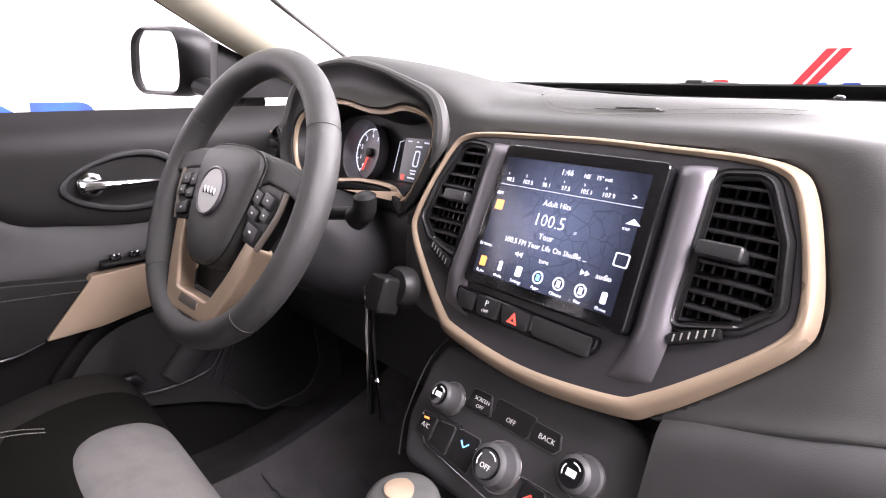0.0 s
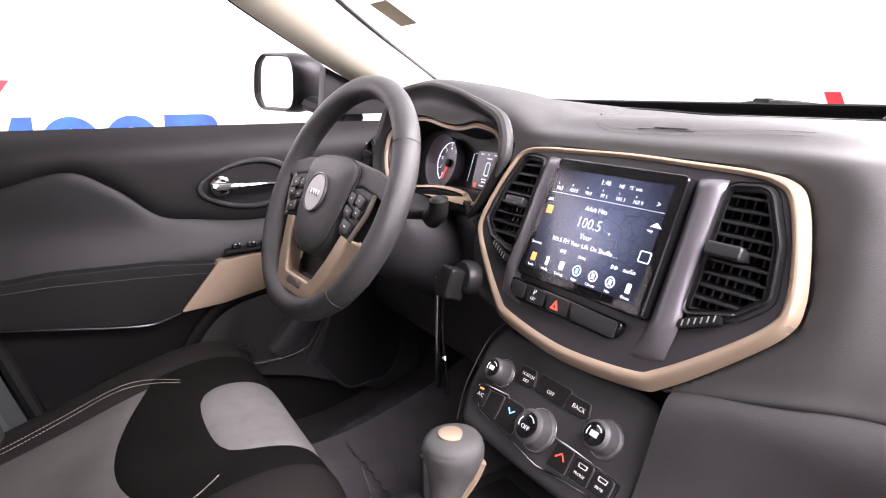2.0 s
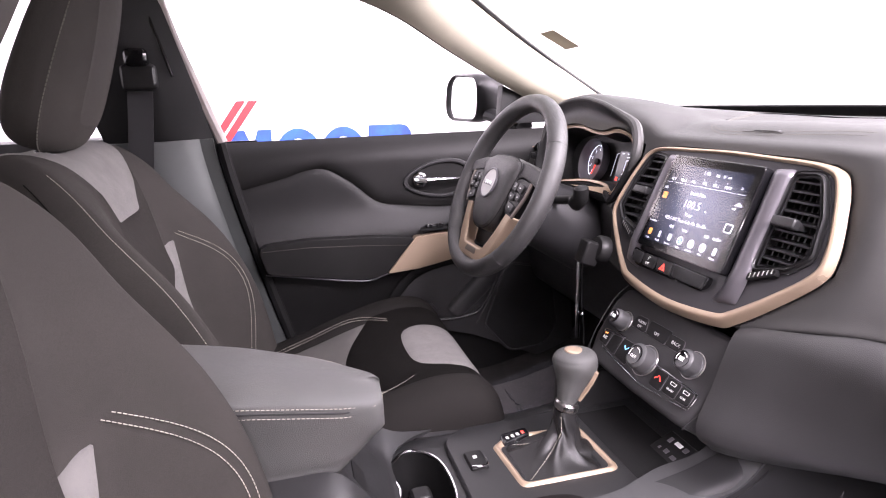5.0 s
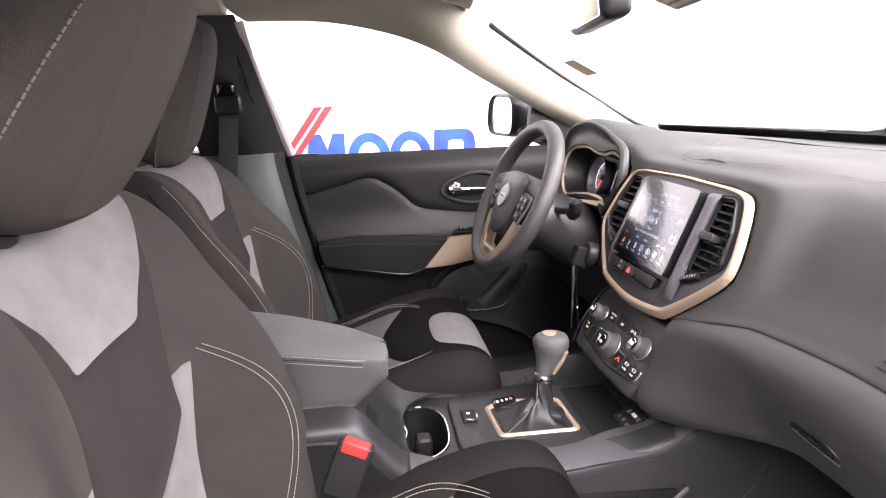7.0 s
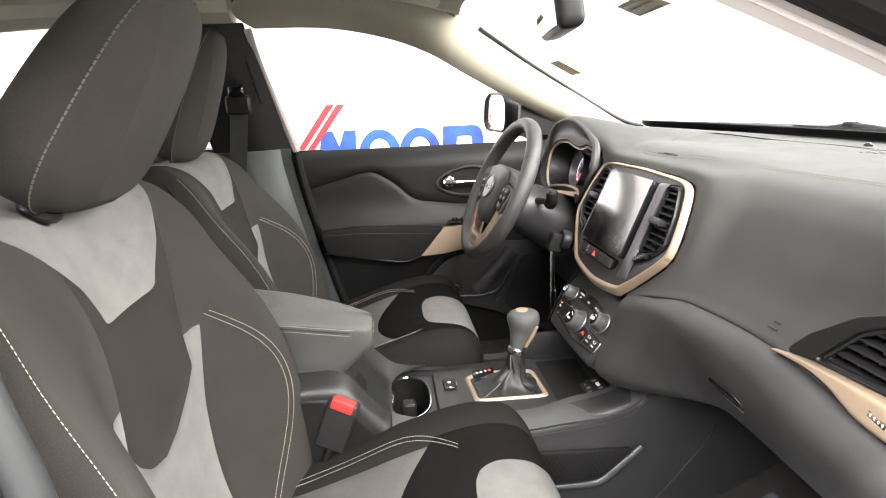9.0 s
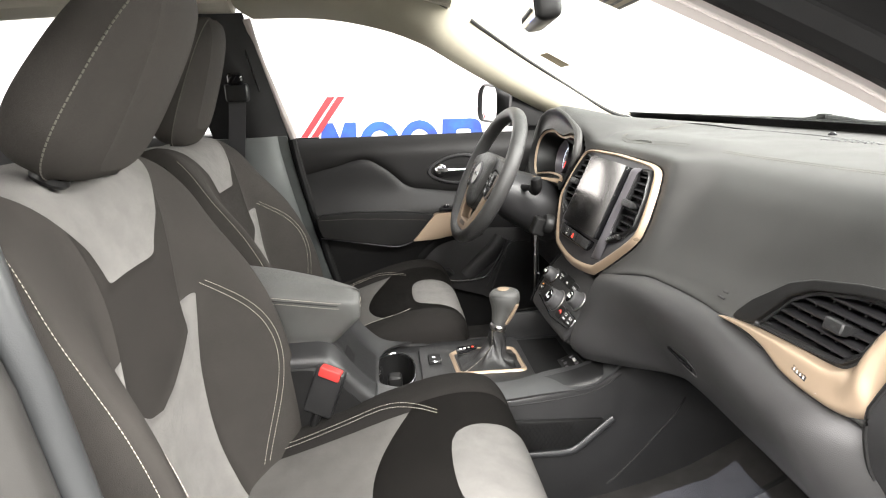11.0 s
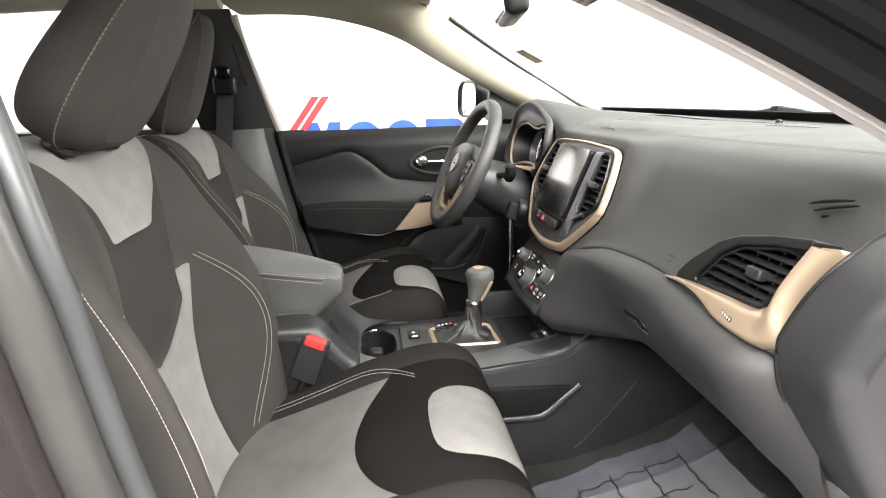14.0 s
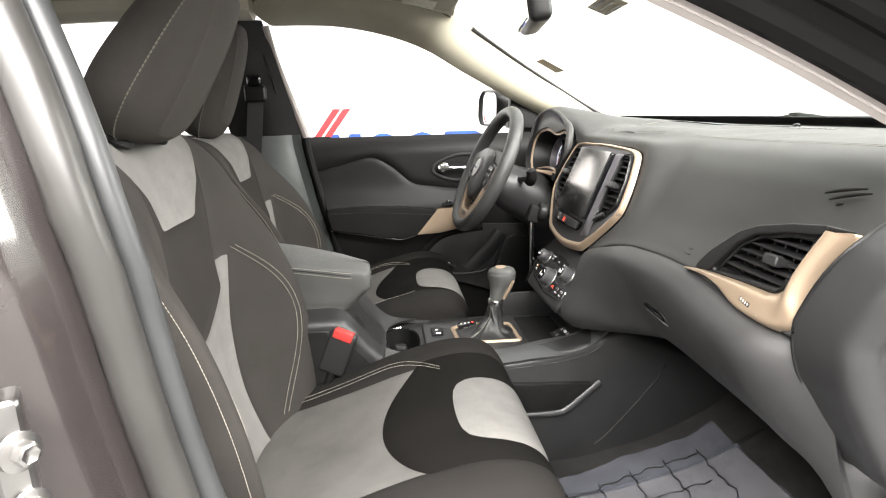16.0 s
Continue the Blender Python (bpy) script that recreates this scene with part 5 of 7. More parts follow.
n = (WH.to_3x3() @ V(0, 0, -1))
c0 = WH.translation
part("shroud", tube([c0 + n * s + V(0, 0, -0.02) for s in (0.03, 0.06, 0.1, 0.16, 0.22)], lambda s: 0.055 + 0.03 * s, 20, flat=0.95), LIFTED, col, "black two-part shroud")
stalk = part("stalk", tube(spline([(0.54, 0.33, 0.985), (0.548, 0.28, 0.992), (0.552, 0.245, 0.998)], 12), 0.008, 12), BLACK, col, "wiper stalk")
part("stalk_end", tube(spline([(0.552, 0.252, 0.990), (0.553, 0.238, 1.000), (0.551, 0.231, 1.014), (0.549, 0.229, 1.024)], 12), lambda s: 0.0145 - 0.002 * s - 0.008 * max(0, s - 0.85) / 0.15, 14), BLACK, stalk, "thick ribbed stalk end")

# ---- centre console ----
# Console plastic lightened for the sky reflection along the shoulder.
LITSHOULDER = material("lit_shoulder_plastic", (0.060, 0.061, 0.062), 0.36, spec=0.55, grain=0.4, scale=1300, vary=0.12)
con = thing("centre_console", 0.3, 0, 0.42, "grey centre console with shifter, cup holders and side pocket", "console")


def con_top(x):
    """Height of the console's shoulder."""
    return curve(x, [-0.25, 0.05, 0.088, 0.114, 0.14, 0.173, 0.218, 0.30, 0.408, 0.525, 0.604, 0.65], [0.788, 0.794, 0.789, 0.760, 0.727, 0.698, 0.686, 0.682, 0.682, 0.698, 0.722, 0.735])


def con_side(k):
    def f(u, v):
        x = -0.25 + 1.13 * u
        top = con_top(x) if x < 0.65 else 0.735 - 0.10 * (x - 0.65) / 0.23
        z = top - (top - 0.42) * v
        bulge = 0.012 * math.sin(math.pi * min(1, v * 1.6)) ** 2
        round_off = min(1, v / 0.05)
        y = 0.108 + 0.036 * math.sin(0.5 * math.pi * round_off) + bulge * 0.3 + 0.018 * v
        return V(x, k * y, z)
    return f


for k in (1, -1):
    part("side_panel", thick(sheet(lambda u, v: con_side(k)(u, v ** 1.8), 80, 36), 0.006 * k), PLASTIC, con, "dark grey side panel")
part("rear_box", joined(block(-0.08, 0, 0.605, 0.33, 0.215, 0.36, 0.012, 3)), PLASTIC, con, "console storage box")
def cover(u, v):
    """The dark panel under the sweeping shoulder, beside the seat."""
    x = -0.25 + 0.46 * u
    top = curve(x, [-0.25, 0.072, 0.088, 0.112, 0.14, 0.17, 0.21], [0.786, 0.787, 0.764, 0.728, 0.698, 0.672, 0.645])
    z = top + (0.43 - top) * v
    k = (con_top(x) - z) / (con_top(x) - 0.42)
    return con_side(-1)((x + 0.25) / 1.13, k) + V(0, -0.0085, 0)


part("seat_side_cover", thick(sheet(cover, 60, 16), 0.004), BLACK, con, "black panel below the shoulder")
def slope(u, v):
    """From under the armrest down to the cup holder, hollowed between the shoulders."""
    x = 0.07 + (0.097 + 0.075 * abs(2 * v - 1) ** 5) * u
    mid = curve(x, [0.07, 0.09, 0.115, 0.14, 0.167, 0.25], [0.784, 0.772, 0.732, 0.700, 0.6785, 0.678])
    return V(x, -0.110 + 0.220 * v, con_top(x) - 0.001 + (mid - con_top(x)) * min(1.0, 1.6 * math.sin(math.pi * v)))


part("rear_slope", thick(sheet(slope, 28, 24), -0.006), PLASTIC, con, "hollowed rear slope of the cup holder tray")
SL = axes((0.118, -0.045, 0.7315), (0.0, -1, 0), (-0.031, 0, 0.055))
slot = part("slope_slot", plate(rounded([(-0.026, -0.022), (0.028, -0.020), (0.026, 0.024), (-0.022, 0.022)], 0.008), SL, -0.004, 0.0015, 0.001), BLACK, con, "dark flap on the slope")
part("slot_lip", moved(tube(spline([(-0.030, 0.022, 0.002), (0.0, 0.026, 0.003), (0.030, 0.022, 0.002)], 10), 0.0022, 6), SL), PLASTIC, slot)

# deck with shifter opening, cup holders in front of the armrest
DK = axes((0.0, 0.0, 0.676), (1, 0, 0), (0, 1, 0))
hole_c = [p.to_2d() for p in spline([(0.20 + a, b, 0) for a, b in [(0.043, 0.0), (0.034, 0.055), (0.0, 0.082), (-0.034, 0.055), (-0.034, 0.03), (-0.028, 0.0), (-0.034, -0.03), (-0.034, -0.055), (0.0, -0.082), (0.034, -0.055)]], 48, True)]
hole_s = rounded([(0.335, -0.05), (0.335, 0.045), (0.44, 0.045), (0.44, -0.05)], 0.012)
deck = rounded([(0.150, -0.113), (0.46, -0.113), (0.46, 0.113), (0.150, 0.113)], 0.004)
part("deck", plate(deck, DK, -0.012, 0.0, 0.003, 2, holes=[hole_c, hole_s]), PLASTIC, con, "dark console deck")
cup = part("cup_holder", plate([tuple(p) for p in hole_c], DK, -0.085, -0.08), GLOSS, con, "twin cup holder with a chrome rim")
wall = bmesh.new()
a = [wall.verts.new((*p, -0.002)) for p in hole_c]
b = [wall.verts.new((*(p * 0.97 + Vector((0.006, 0))), -0.082)) for p in hole_c]
for j in range(len(a)):
    k = (j + 1) % len(a)
    wall.faces.new((a[j], b[j], b[k], a[k]))
part("cup_wall", moved(thick(wall, 0.002), DK), BLACK, cup)
part("chrome_rim", moved(tube([(p.x, p.y, 0.001) for p in hole_c], 0.0021, 6, True), DK), CHROME, cup, "bright cup holder rim")
for k in (1, -1):
    part("grip_finger", block(0.165, 0.045 * k, 0.648, 0.02, 0.028, 0.03, 0.006, 3), BLACK, cup)
part("centre_bridge", block(0.20, 0, 0.633, 0.03, 0.03, 0.07, 0.01, 3), BLACK, cup)

# raised shifter plate and its champagne ring
plate_o = rounded([(0.252, -0.080), (0.285, -0.104), (0.475, -0.106), (0.475, 0.106), (0.285, 0.104), (0.252, 0.080)], [0.04, 0.05, 0.02, 0.02, 0.05, 0.04])
part("shifter_plate", plate(plate_o, DK, 0.0, 0.010, 0.006, 3, holes=[rounded([(0.335, -0.05), (0.335, 0.04), (0.44, 0.04), (0.44, -0.05)], 0.012)]), PLASTIC, con, "raised dark shifter plate")
ring_o = [Vector(p) for p in rounded([(0.320, -0.060), (0.314, 0.040), (0.345, 0.063), (0.40, 0.057), (0.460, 0.050), (0.464, -0.064)], [0.014, 0.012, 0.012, 0.02, 0.014, 0.016], 8)]
cx, cy = 0.389, -0.006
ring_i = [Vector((cx + (p.x - cx) * 0.83, cy + (p.y - cy) * 0.80)) for p in ring_o]
part("champagne_ring", ringed(ring_o, ring_i, DK, 0.008, 0.008, 0.006), BEIGE, con, "champagne shifter surround")
part("gear_window", plate(rounded([(0.330, 0.035), (0.378, 0.048), (0.378, 0.068), (0.335, 0.06)], 0.006), DK, 0.008, 0.0150, 0.002), GLOSS, con, "gloss black gear display")
for i in range(4):
    part("gear_mark", block(0.342 + 0.009 * i, 0.0475 + 0.0025 * i, 0.6915, 0.0045, 0.006, 0.0006, 0.0002, 1), LITRED if i == 3 else WHITEPRINT, con)
bsw = part("parking_brake_switch", block(0.283, 0.015, 0.686, 0.026, 0.04, 0.010, 0.004, 3), BLACK, con, "black parking brake switch")
part("switch_edge", tube(spline([(0.272, -0.002, 0.6915), (0.283, -0.006, 0.6925), (0.294, -0.002, 0.6915), (0.296, 0.012, 0.6915)], 12), 0.0015, 6), CHROME, bsw)
part("switch_print", block(0.282, 0.018, 0.6915, 0.006, 0.006, 0.0006, 0.0002, 1), WHITEPRINT, bsw)

# leather boot and gear knob
shift = thing("gear_lever", 0.39, 0.0, 0.69, "dark leather gear lever with champagne insert and stitched boot", "gear lever")


def boot(u, v):
    t = 2 * math.pi * u
    low = (1 - v) ** 5.5
    w, l = 0.041 * low + 0.0135 + 0.007 * (1 - v), 0.052 * low + 0.0135 + 0.008 * (1 - v)
    c = V(0.388 + 0.024 * min(1, v * 1.8), -0.003 + 0.008 * v, 0.680 + 0.070 * v)
    fold = 1 + 0.17 * math.sin(4 * t + 1 + 2 * v) * math.sin(math.pi * v ** 0.7) + 0.13 * math.sin(7 * t + 11 * v) * math.sin(math.pi * v ** 0.6)
    q = 0.7
    return c + V(l * fold * math.copysign(abs(math.cos(t)) ** q, math.cos(t)), w * fold * math.copysign(abs(math.sin(t)) ** q, math.sin(t)), 0.004 * math.sin(5 * t) * math.sin(math.pi * v) + 0.006 * math.sin(3 * t + 1) * low * v * 4)


part("boot", sheet(boot, 84, 44, True), material("boot_leather", (0.014, 0.014, 0.014), 0.34, spec=0.5, grain=0.6, scale=700, kind="cell", vary=0.2), shift, "folded black leather boot")
part("boot_stitch", stitches([boot(0.62, v / 12) + V(-0.001, -0.0014, 0.001) for v in range(13)]), THREAD, shift, "cream stitching")
part("boot_stitch", stitches([boot(0.36, v / 12) + V(-0.001, 0.0014, 0.001) for v in range(13)]), THREAD, shift, "cream stitching")
part("collar", lathe([(0.0155, 0), (0.017, 0.003), (0.017, 0.009), (0.0145, 0.012), (0.01, 0.012)], axes((0.413, 0.006, 0.748), (1, 0, -0.3), (0, 1, 0)), 24), STEEL, shift, "steel collar")
knob_path = spline([(0.414, 0.007, 0.757), (0.420, 0.009, 0.775), (0.426, 0.011, 0.795), (0.430, 0.013, 0.815), (0.430, 0.014, 0.832)], 20)
part("knob", tube(knob_path, lambda s: curve(s, [0, 0.12, 0.4, 0.62, 0.8, 0.93, 1.0], [0.0125, 0.0145, 0.0215, 0.0295, 0.0310, 0.0245, 0.010]), 24), LEATHER, shift, "rounded dark leather knob")
part("knob_inlay", moved(lathe([(0.0135, 0.0), (0.0135, 0.002), (0.010, 0.0032), (0.002, 0.0036)], axes((0.429, 0.014, 0.830), (1, 0, -0.05), (0, 1, 0)), 24), Matrix.Identity(4)), BEIGE, shift, "champagne inlay on top")
part("knob_strip", tube(spline([(0.432, 0.002, 0.762), (0.443, -0.005, 0.785), (0.451, -0.008, 0.805)], 10), 0.0065, 8, flat=0.6), BEIGE, shift, "champagne front strip")

# cubby ahead of the shifter with sockets
part("cubby_floor", block(0.535, 0, 0.675, 0.16, 0.22, 0.012, 0.003), PLASTIC, con, "storage cubby floor")
part("cubby_back", block(0.60, 0, 0.715, 0.012, 0.22, 0.09, 0.003, ry=12), PLASTIC, con)
for k in (1,):
    part("cubby_side", block(0.53, 0.112 * k, 0.705, 0.16, 0.012, 0.07, 0.004), PLASTIC, con)
part("mat", block(0.515, 0, 0.683, 0.09, 0.17, 0.006, 0.003), RUBBER, con, "black rubber mat")
def band(u, v):
    """The shoulder along the top of the passenger's side, rising to the dashboard in front."""
    x = 0.165 + 0.505 * u
    w = max(0.0, min(1.0, (x - 0.42) / 0.10))
    w = w * w * (3 - 2 * w)
    z = (1 - w) * (con_top(x) + 0.0025) + w * (curve(x, [0.47, 0.52, 0.56, 0.585, 0.61, 0.67], [0.686, 0.690, 0.696, 0.709, 0.732, 0.785]) + 0.002)
    edge = -0.106 + 0.022 * w
    return V(x, edge + (-0.1515 - edge) * v, z - 0.009 * v ** 3)


part("shoulder_band", thick(sheet(band, 90, 12), -0.006), LITSHOULDER, con, "smooth shoulder rising to the dashboard, lightened as if lit")
HUB = pose(0.549, -0.052, 0.688, 0, -25, 0) @ Matrix.Diagonal((0.78, 0.66, 0.8, 1))
sock = part("media_hub", moved(block(0, 0, 0, 0.060, 0.086, 0.014, 0.005, 3), HUB), PLASTIC, con, "media sockets panel")
part("hub_face", moved(block(0, 0, 0.0068, 0.052, 0.078, 0.002, 0.001, 2), HUB), BLACK, sock, "black socket face")
for a, b, w, l in ((0.012, 0.020, 0.012, 0.010), (0.014, -0.004, 0.008, 0.020), (0.014, -0.026, 0.010, 0.012), (-0.012, 0.022, 0.006, 0.006), (-0.010, 0.002, 0.009, 0.012), (-0.012, -0.022, 0.008, 0.014)):
    part("socket", moved(block(a, b, 0.0080, w, l, 0.0016, 0.0006, 1), HUB), WHITEPRINT if l == 0.020 else SATIN, sock)

# side pocket towards the passenger
pk = part("side_pocket", plate(rounded([(0.36, 0.640), (0.585, 0.630), (0.524, 0.576), (0.36, 0.574)], [0.005, 0.006, 0.02, 0.01]), axes((0, -0.158, 0), (1, 0, 0), (0, 0, 1)), -0.01, 0.006, 0.003), BLACK, con, "netted side pocket")
lip = spline([(0.36, -0.166, 0.571), (0.44, -0.168, 0.570), (0.505, -0.168, 0.570), (0.528, -0.168, 0.577), (0.555, -0.168, 0.599), (0.596, -0.165, 0.631)], 30)
part("pocket_lip", tube(lip, lambda s: 0.0026 + 0.0022 * min(1, 0.2 + 1.6 * s), 10, flat=1.4), material("lip_plastic", (0.036, 0.037, 0.039), 0.36, grain=0.3, scale=1300, vary=0.1), pk, "grey pocket lip")
for i in range(26):
    for k in (1, -1):
        x0 = 0.365 + 0.0085 * i
        if x0 < 0.515:
            part("net_cord", tube([(x0, -0.1655, 0.580 if k > 0 else 0.630), (x0 + 0.03, -0.1655, 0.630 if k > 0 else 0.580)], 0.0006, 4), RUBBER, pk)

# armrest
arm = thing("console_armrest", -0.03, 0, 0.80, "padded grey leather armrest with cream stitching", "armrest")


def arm_far(x):
    """The far edge of the lid, rounding in towards the front."""
    return curve(x, [-0.26, -0.1, -0.02, 0.045, 0.08, 0.118, 0.145], [0.05, 0.036, 0.022, 0.003, -0.010, -0.034, -0.052])


def arm_sew(x):
    """Height of the sewn edge."""
    return 0.884 - (0.165 if x > 0 else 0.12) * x


def arm_pt(u, v):
    x = -0.26 + 0.405 * v
    near = curve(x, [-0.26, 0.10, 0.13, 0.145], [-0.107, -0.107, -0.104, -0.098])
    far, sew, low = arm_far(x), arm_sew(x), 0.789 - 0.004 * v
    ring = spline([V(0, near + 0.012, low), V(0, near + 0.001, low + 0.016), V(0, near, 0.5 * (low + sew)), V(0, near - 0.001, sew - 0.004), V(0, near + 0.006, sew + 0.007), V(0, near + 0.026, sew + 0.016), V(0, 0.5 * (near + far), sew + 0.021), V(0, far - 0.016, sew + 0.019), V(0, far, sew + 0.010), V(0, far + 0.014, sew - 0.020), V(0, far + 0.05, 0.5 * (low + sew)), V(0, far + 0.062, low + 0.014), V(0, far + 0.05, low)], 72, True)
    p = ring[int(round(u * 72)) % len(ring)]
    end = max(0.0, 1 - max(0.0, (v - 0.972) / 0.028) ** 2) ** 0.5
    c = V(0, 0.5 * (near + far), 0.5 * (low + sew))
    p = V(0, c.y + (p.y - c.y) * (0.80 + 0.20 * end), c.z + (p.z - c.z) * (0.92 + 0.08 * end))
    down = max(0.0, min(1.0, (sew - p.z) / (sew - low)))
    return V(x - 0.052 * max(0.0, (down - 0.36) / 0.64) * v ** 3, p.y, p.z)


part("cushion", capped(sheet(lambda u, v: arm_pt(u, 1 - (1 - v) ** 1.7), 72, 56, True)), LEATHER, arm, "padded leather lid")
for dz in (0.0, -0.0095):
    pts = [V(-0.26 + 0.36 * s / 20, -0.1085 + 0.15 * dz, arm_sew(-0.26 + 0.36 * s / 20) + dz) for s in range(21)] + [V(0.118, -0.1055, arm_sew(0.118) + dz), V(0.134, -0.1030, arm_sew(0.134) + dz), V(0.1425, -0.096, arm_sew(0.142) + dz), V(0.1462, -0.080, arm_sew(0.146) + dz), V(0.1462, -0.060, arm_sew(0.146) + dz)]
    part("seam_thread", stitches(pts), THREAD, arm, "cream stitching")
part("seam_groove", tube([p + V(0, 0.0012, 0.0048) for p in pts], 0.0011, 6), BLACK, arm)
part("seam_thread", stitches([V(x, arm_far(x) - 0.001, arm_sew(x) + 0.0135) for x in [-0.26 + 0.0185 * i for i in range(21)]]), THREAD, arm, "cream stitching")

# ---- seats ----
def along(pts, t):
    s = max(0.0, min(1.0, t)) * (len(pts) - 1)
    i = min(int(s), len(pts) - 2)
    return pts[i].lerp(pts[i + 1], s - i)


def islands(bm):
    """The loose pieces of a mesh, each by itself."""
    bm.faces.ensure_lookup_table()
    bm.verts.index_update()
    left, out = set(bm.faces), []
    while left:
        heap, got = [left.pop()], []
        while heap:
            f = heap.pop()
            got.append(f)
            for e in f.edges:
                for g in e.link_faces:
                    if g in left:
                        left.remove(g)
                        heap.append(g)
        if len(got) > 6:
            b2, made = bmesh.new(), {}
            for f in got:
                vs = []
                for v in f.verts:
                    if v.index not in made:
                        made[v.index] = b2.verts.new(v.co)
                    vs.append(made[v.index])
                b2.faces.new(vs)
            out.append(b2)
    bm.free()
    return out


def solve(f, goal, lo, hi):
    """Where the rising function f reaches goal."""
    for _ in range(24):
        mid_ = (lo + hi) / 2
        if f(mid_) < goal:
            lo = mid_
        else:
            hi = mid_
    return (lo + hi) / 2



# Bolster charcoal again: darkened for shade on cushion sides, lightened for lit head restraints.
SHADECLOTH = material("shaded_side_cloth", (0.0145, 0.0134, 0.0124), 0.88, spec=0.1, grain=0.6, scale=1500, vary=0.12, kind="weave")
LITCLOTH = material("lit_head_cloth", (0.050, 0.0462, 0.042), 0.85, spec=0.1, grain=0.6, scale=1600, vary=0.12, kind="weave")
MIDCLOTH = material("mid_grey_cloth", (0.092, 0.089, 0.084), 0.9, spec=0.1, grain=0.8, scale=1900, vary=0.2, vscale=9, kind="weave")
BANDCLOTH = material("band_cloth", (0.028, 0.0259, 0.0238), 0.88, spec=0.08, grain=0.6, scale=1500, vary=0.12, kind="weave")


def softmin(r, *some):
    """The least of some distances, its corners rounded by about r."""
    return -r * math.log(sum(math.exp(-max(-0.5, min(0.5, q)) / r) for q in some))


def seat(px, py, extra, who):
    """A front seat. Cushion and backrest are sewn from panels; extra is how much more the back leans, in degrees."""
    o = thing("car_seat", px + 0.12, py, 0.45, f"dark cloth car seat with pale grey panels {who}", "car seat", "front seats")
    ys = [(-0.265, -0.13), (-0.268, -0.07), (-0.260, -0.025), (-0.232, -0.003), (-0.19, -0.002), (-0.155, -0.014), (-0.10, -0.021), (0, -0.024)]
    prof = spline([(a, b, 0) for a, b in ys + [(-a, b) for a, b in reversed(ys[:-1])]], 72)
    run = spline([(-0.10, 0.0, 0.635), (0.0, 0.0, 0.655), (0.1, 0.0, 0.685), (0.2, 0.0, 0.718), (0.29, 0, 0.738), (0.355, 0, 0.732), (0.395, 0, 0.702), (0.410, 0, 0.655), (0.405, 0, 0.60), (0.385, 0, 0.555)], 60)

    def cushion(u, v):
        c = along(run, u)
        p = along(prof, v)
        nose = max(0, (u - 0.55) / 0.45)
        wide = 1 - 0.05 * nose - 0.02 * (1 - u)
        flat = 1 - 0.75 * nose
        dz = p.y * (flat if p.y > -0.03 else 1)
        z = max(c.z + dz, 0.545)
        x = c.x - 0.05 * nose * (abs(p.x) / 0.265) ** 3
        return V(px + x, py + p.x * wide, z)

    def where(u, v):
        p = cushion(u, v)
        return p.x - px, p.y - py, u

    def front_patch(u, v):
        x, y, s = where(u, v)
        w = 0.100 + 0.02 * max(0, s - 0.45)
        s0 = 0.425
        return softmin(0.022, w - abs(y), (s - s0) * 0.62, (0.985 - s) * 0.6)

    def band(u, v):
        x, y, s = where(u, v)
        return min(x - (0.160 + 2.4 * y * y), 0.163 + 0.02 * s - abs(y))

    def insert(u, v):
        x, y, s = where(u, v)
        return 0.158 - abs(y)

    names = [("front_panel", GREYCLOTH, "pale grey cloth front panel"), ("dark_band", DARKCLOTH, "dark cloth band"), ("centre_panel", MIDCLOTH, "mid grey cloth centre"), ("bolster", SHADECLOTH, "dark charcoal bolster")]
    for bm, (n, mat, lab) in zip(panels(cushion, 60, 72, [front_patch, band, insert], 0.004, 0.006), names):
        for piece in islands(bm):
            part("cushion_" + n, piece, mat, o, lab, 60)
    for k, d in ((1, 0.0), (1, 0.008), (-1, 0.004)):
        if k > 0 or py > 0:
            row = []
            for s in range(25):
                u = 0.02 + 0.40 * s / 24
                yy = 0.172 + d + 0.016 * (s / 24) ** 2 - 0.06 * max(0, (s - 16) / 8) ** 2
                row.append(cushion(u, solve(lambda q: along(prof, q).x, k * yy, 0.12, 0.88)) + V(0, 0, 0.0012))
            part("seam_thread", stitches([sum((row[max(0, min(24, i + e))] for e in (-1, 0, 1)), V(0, 0, 0)) / 3 for i in range(25)]), THREAD, o, "cream double stitching")

    # backrest in its own frame: up the back and forward from it
    lean = 13 + extra
    piv = V(px - 0.025, py, 0.63)
    up = V(-math.sin(radians(lean)), 0, math.cos(radians(lean)))
    fwd = V(math.cos(radians(lean)), 0, math.sin(radians(lean)))
    hs = [0.0, 0.10, 0.2, 0.3, 0.4, 0.48, 0.53, 0.555]
    cen = [-0.02, -0.035, -0.03, -0.012, 0.004, 0.004, -0.02, -0.075]
    bol = [0.070, 0.104, 0.106, 0.078, 0.032, 0.010, 0.0, 0.0]
    wid = [0.235, 0.262, 0.268, 0.262, 0.246, 0.228, 0.20, 0.165]

    def back(u, v):
        b = 0.555 * u
        f0, fb, w = curve(b, hs, cen), curve(b, hs, bol), curve(b, hs, wid)
        t = 2 * v - 1
        a = abs(t)
        if a < 0.42:
            y = a / 0.42 * 0.40
            f = f0 + 0.012 * (y / 0.4) ** 2
        elif a < 0.78:
            s = (a - 0.42) / 0.36
            y = 0.40 + 0.50 * s
            f = f0 + 0.012 + fb * (0.5 - 0.5 * math.cos(math.pi * s))
        else:
            s = (a - 0.78) / 0.22
            y = 0.90 + 0.10 * math.sin(s * math.pi * 0.5) - 0.04 * max(0, s - 0.6)
            f = f0 + 0.012 + fb - (0.05 + fb) * (1 - math.cos(s * math.pi * 0.62))
        p = piv + up * b + fwd * f
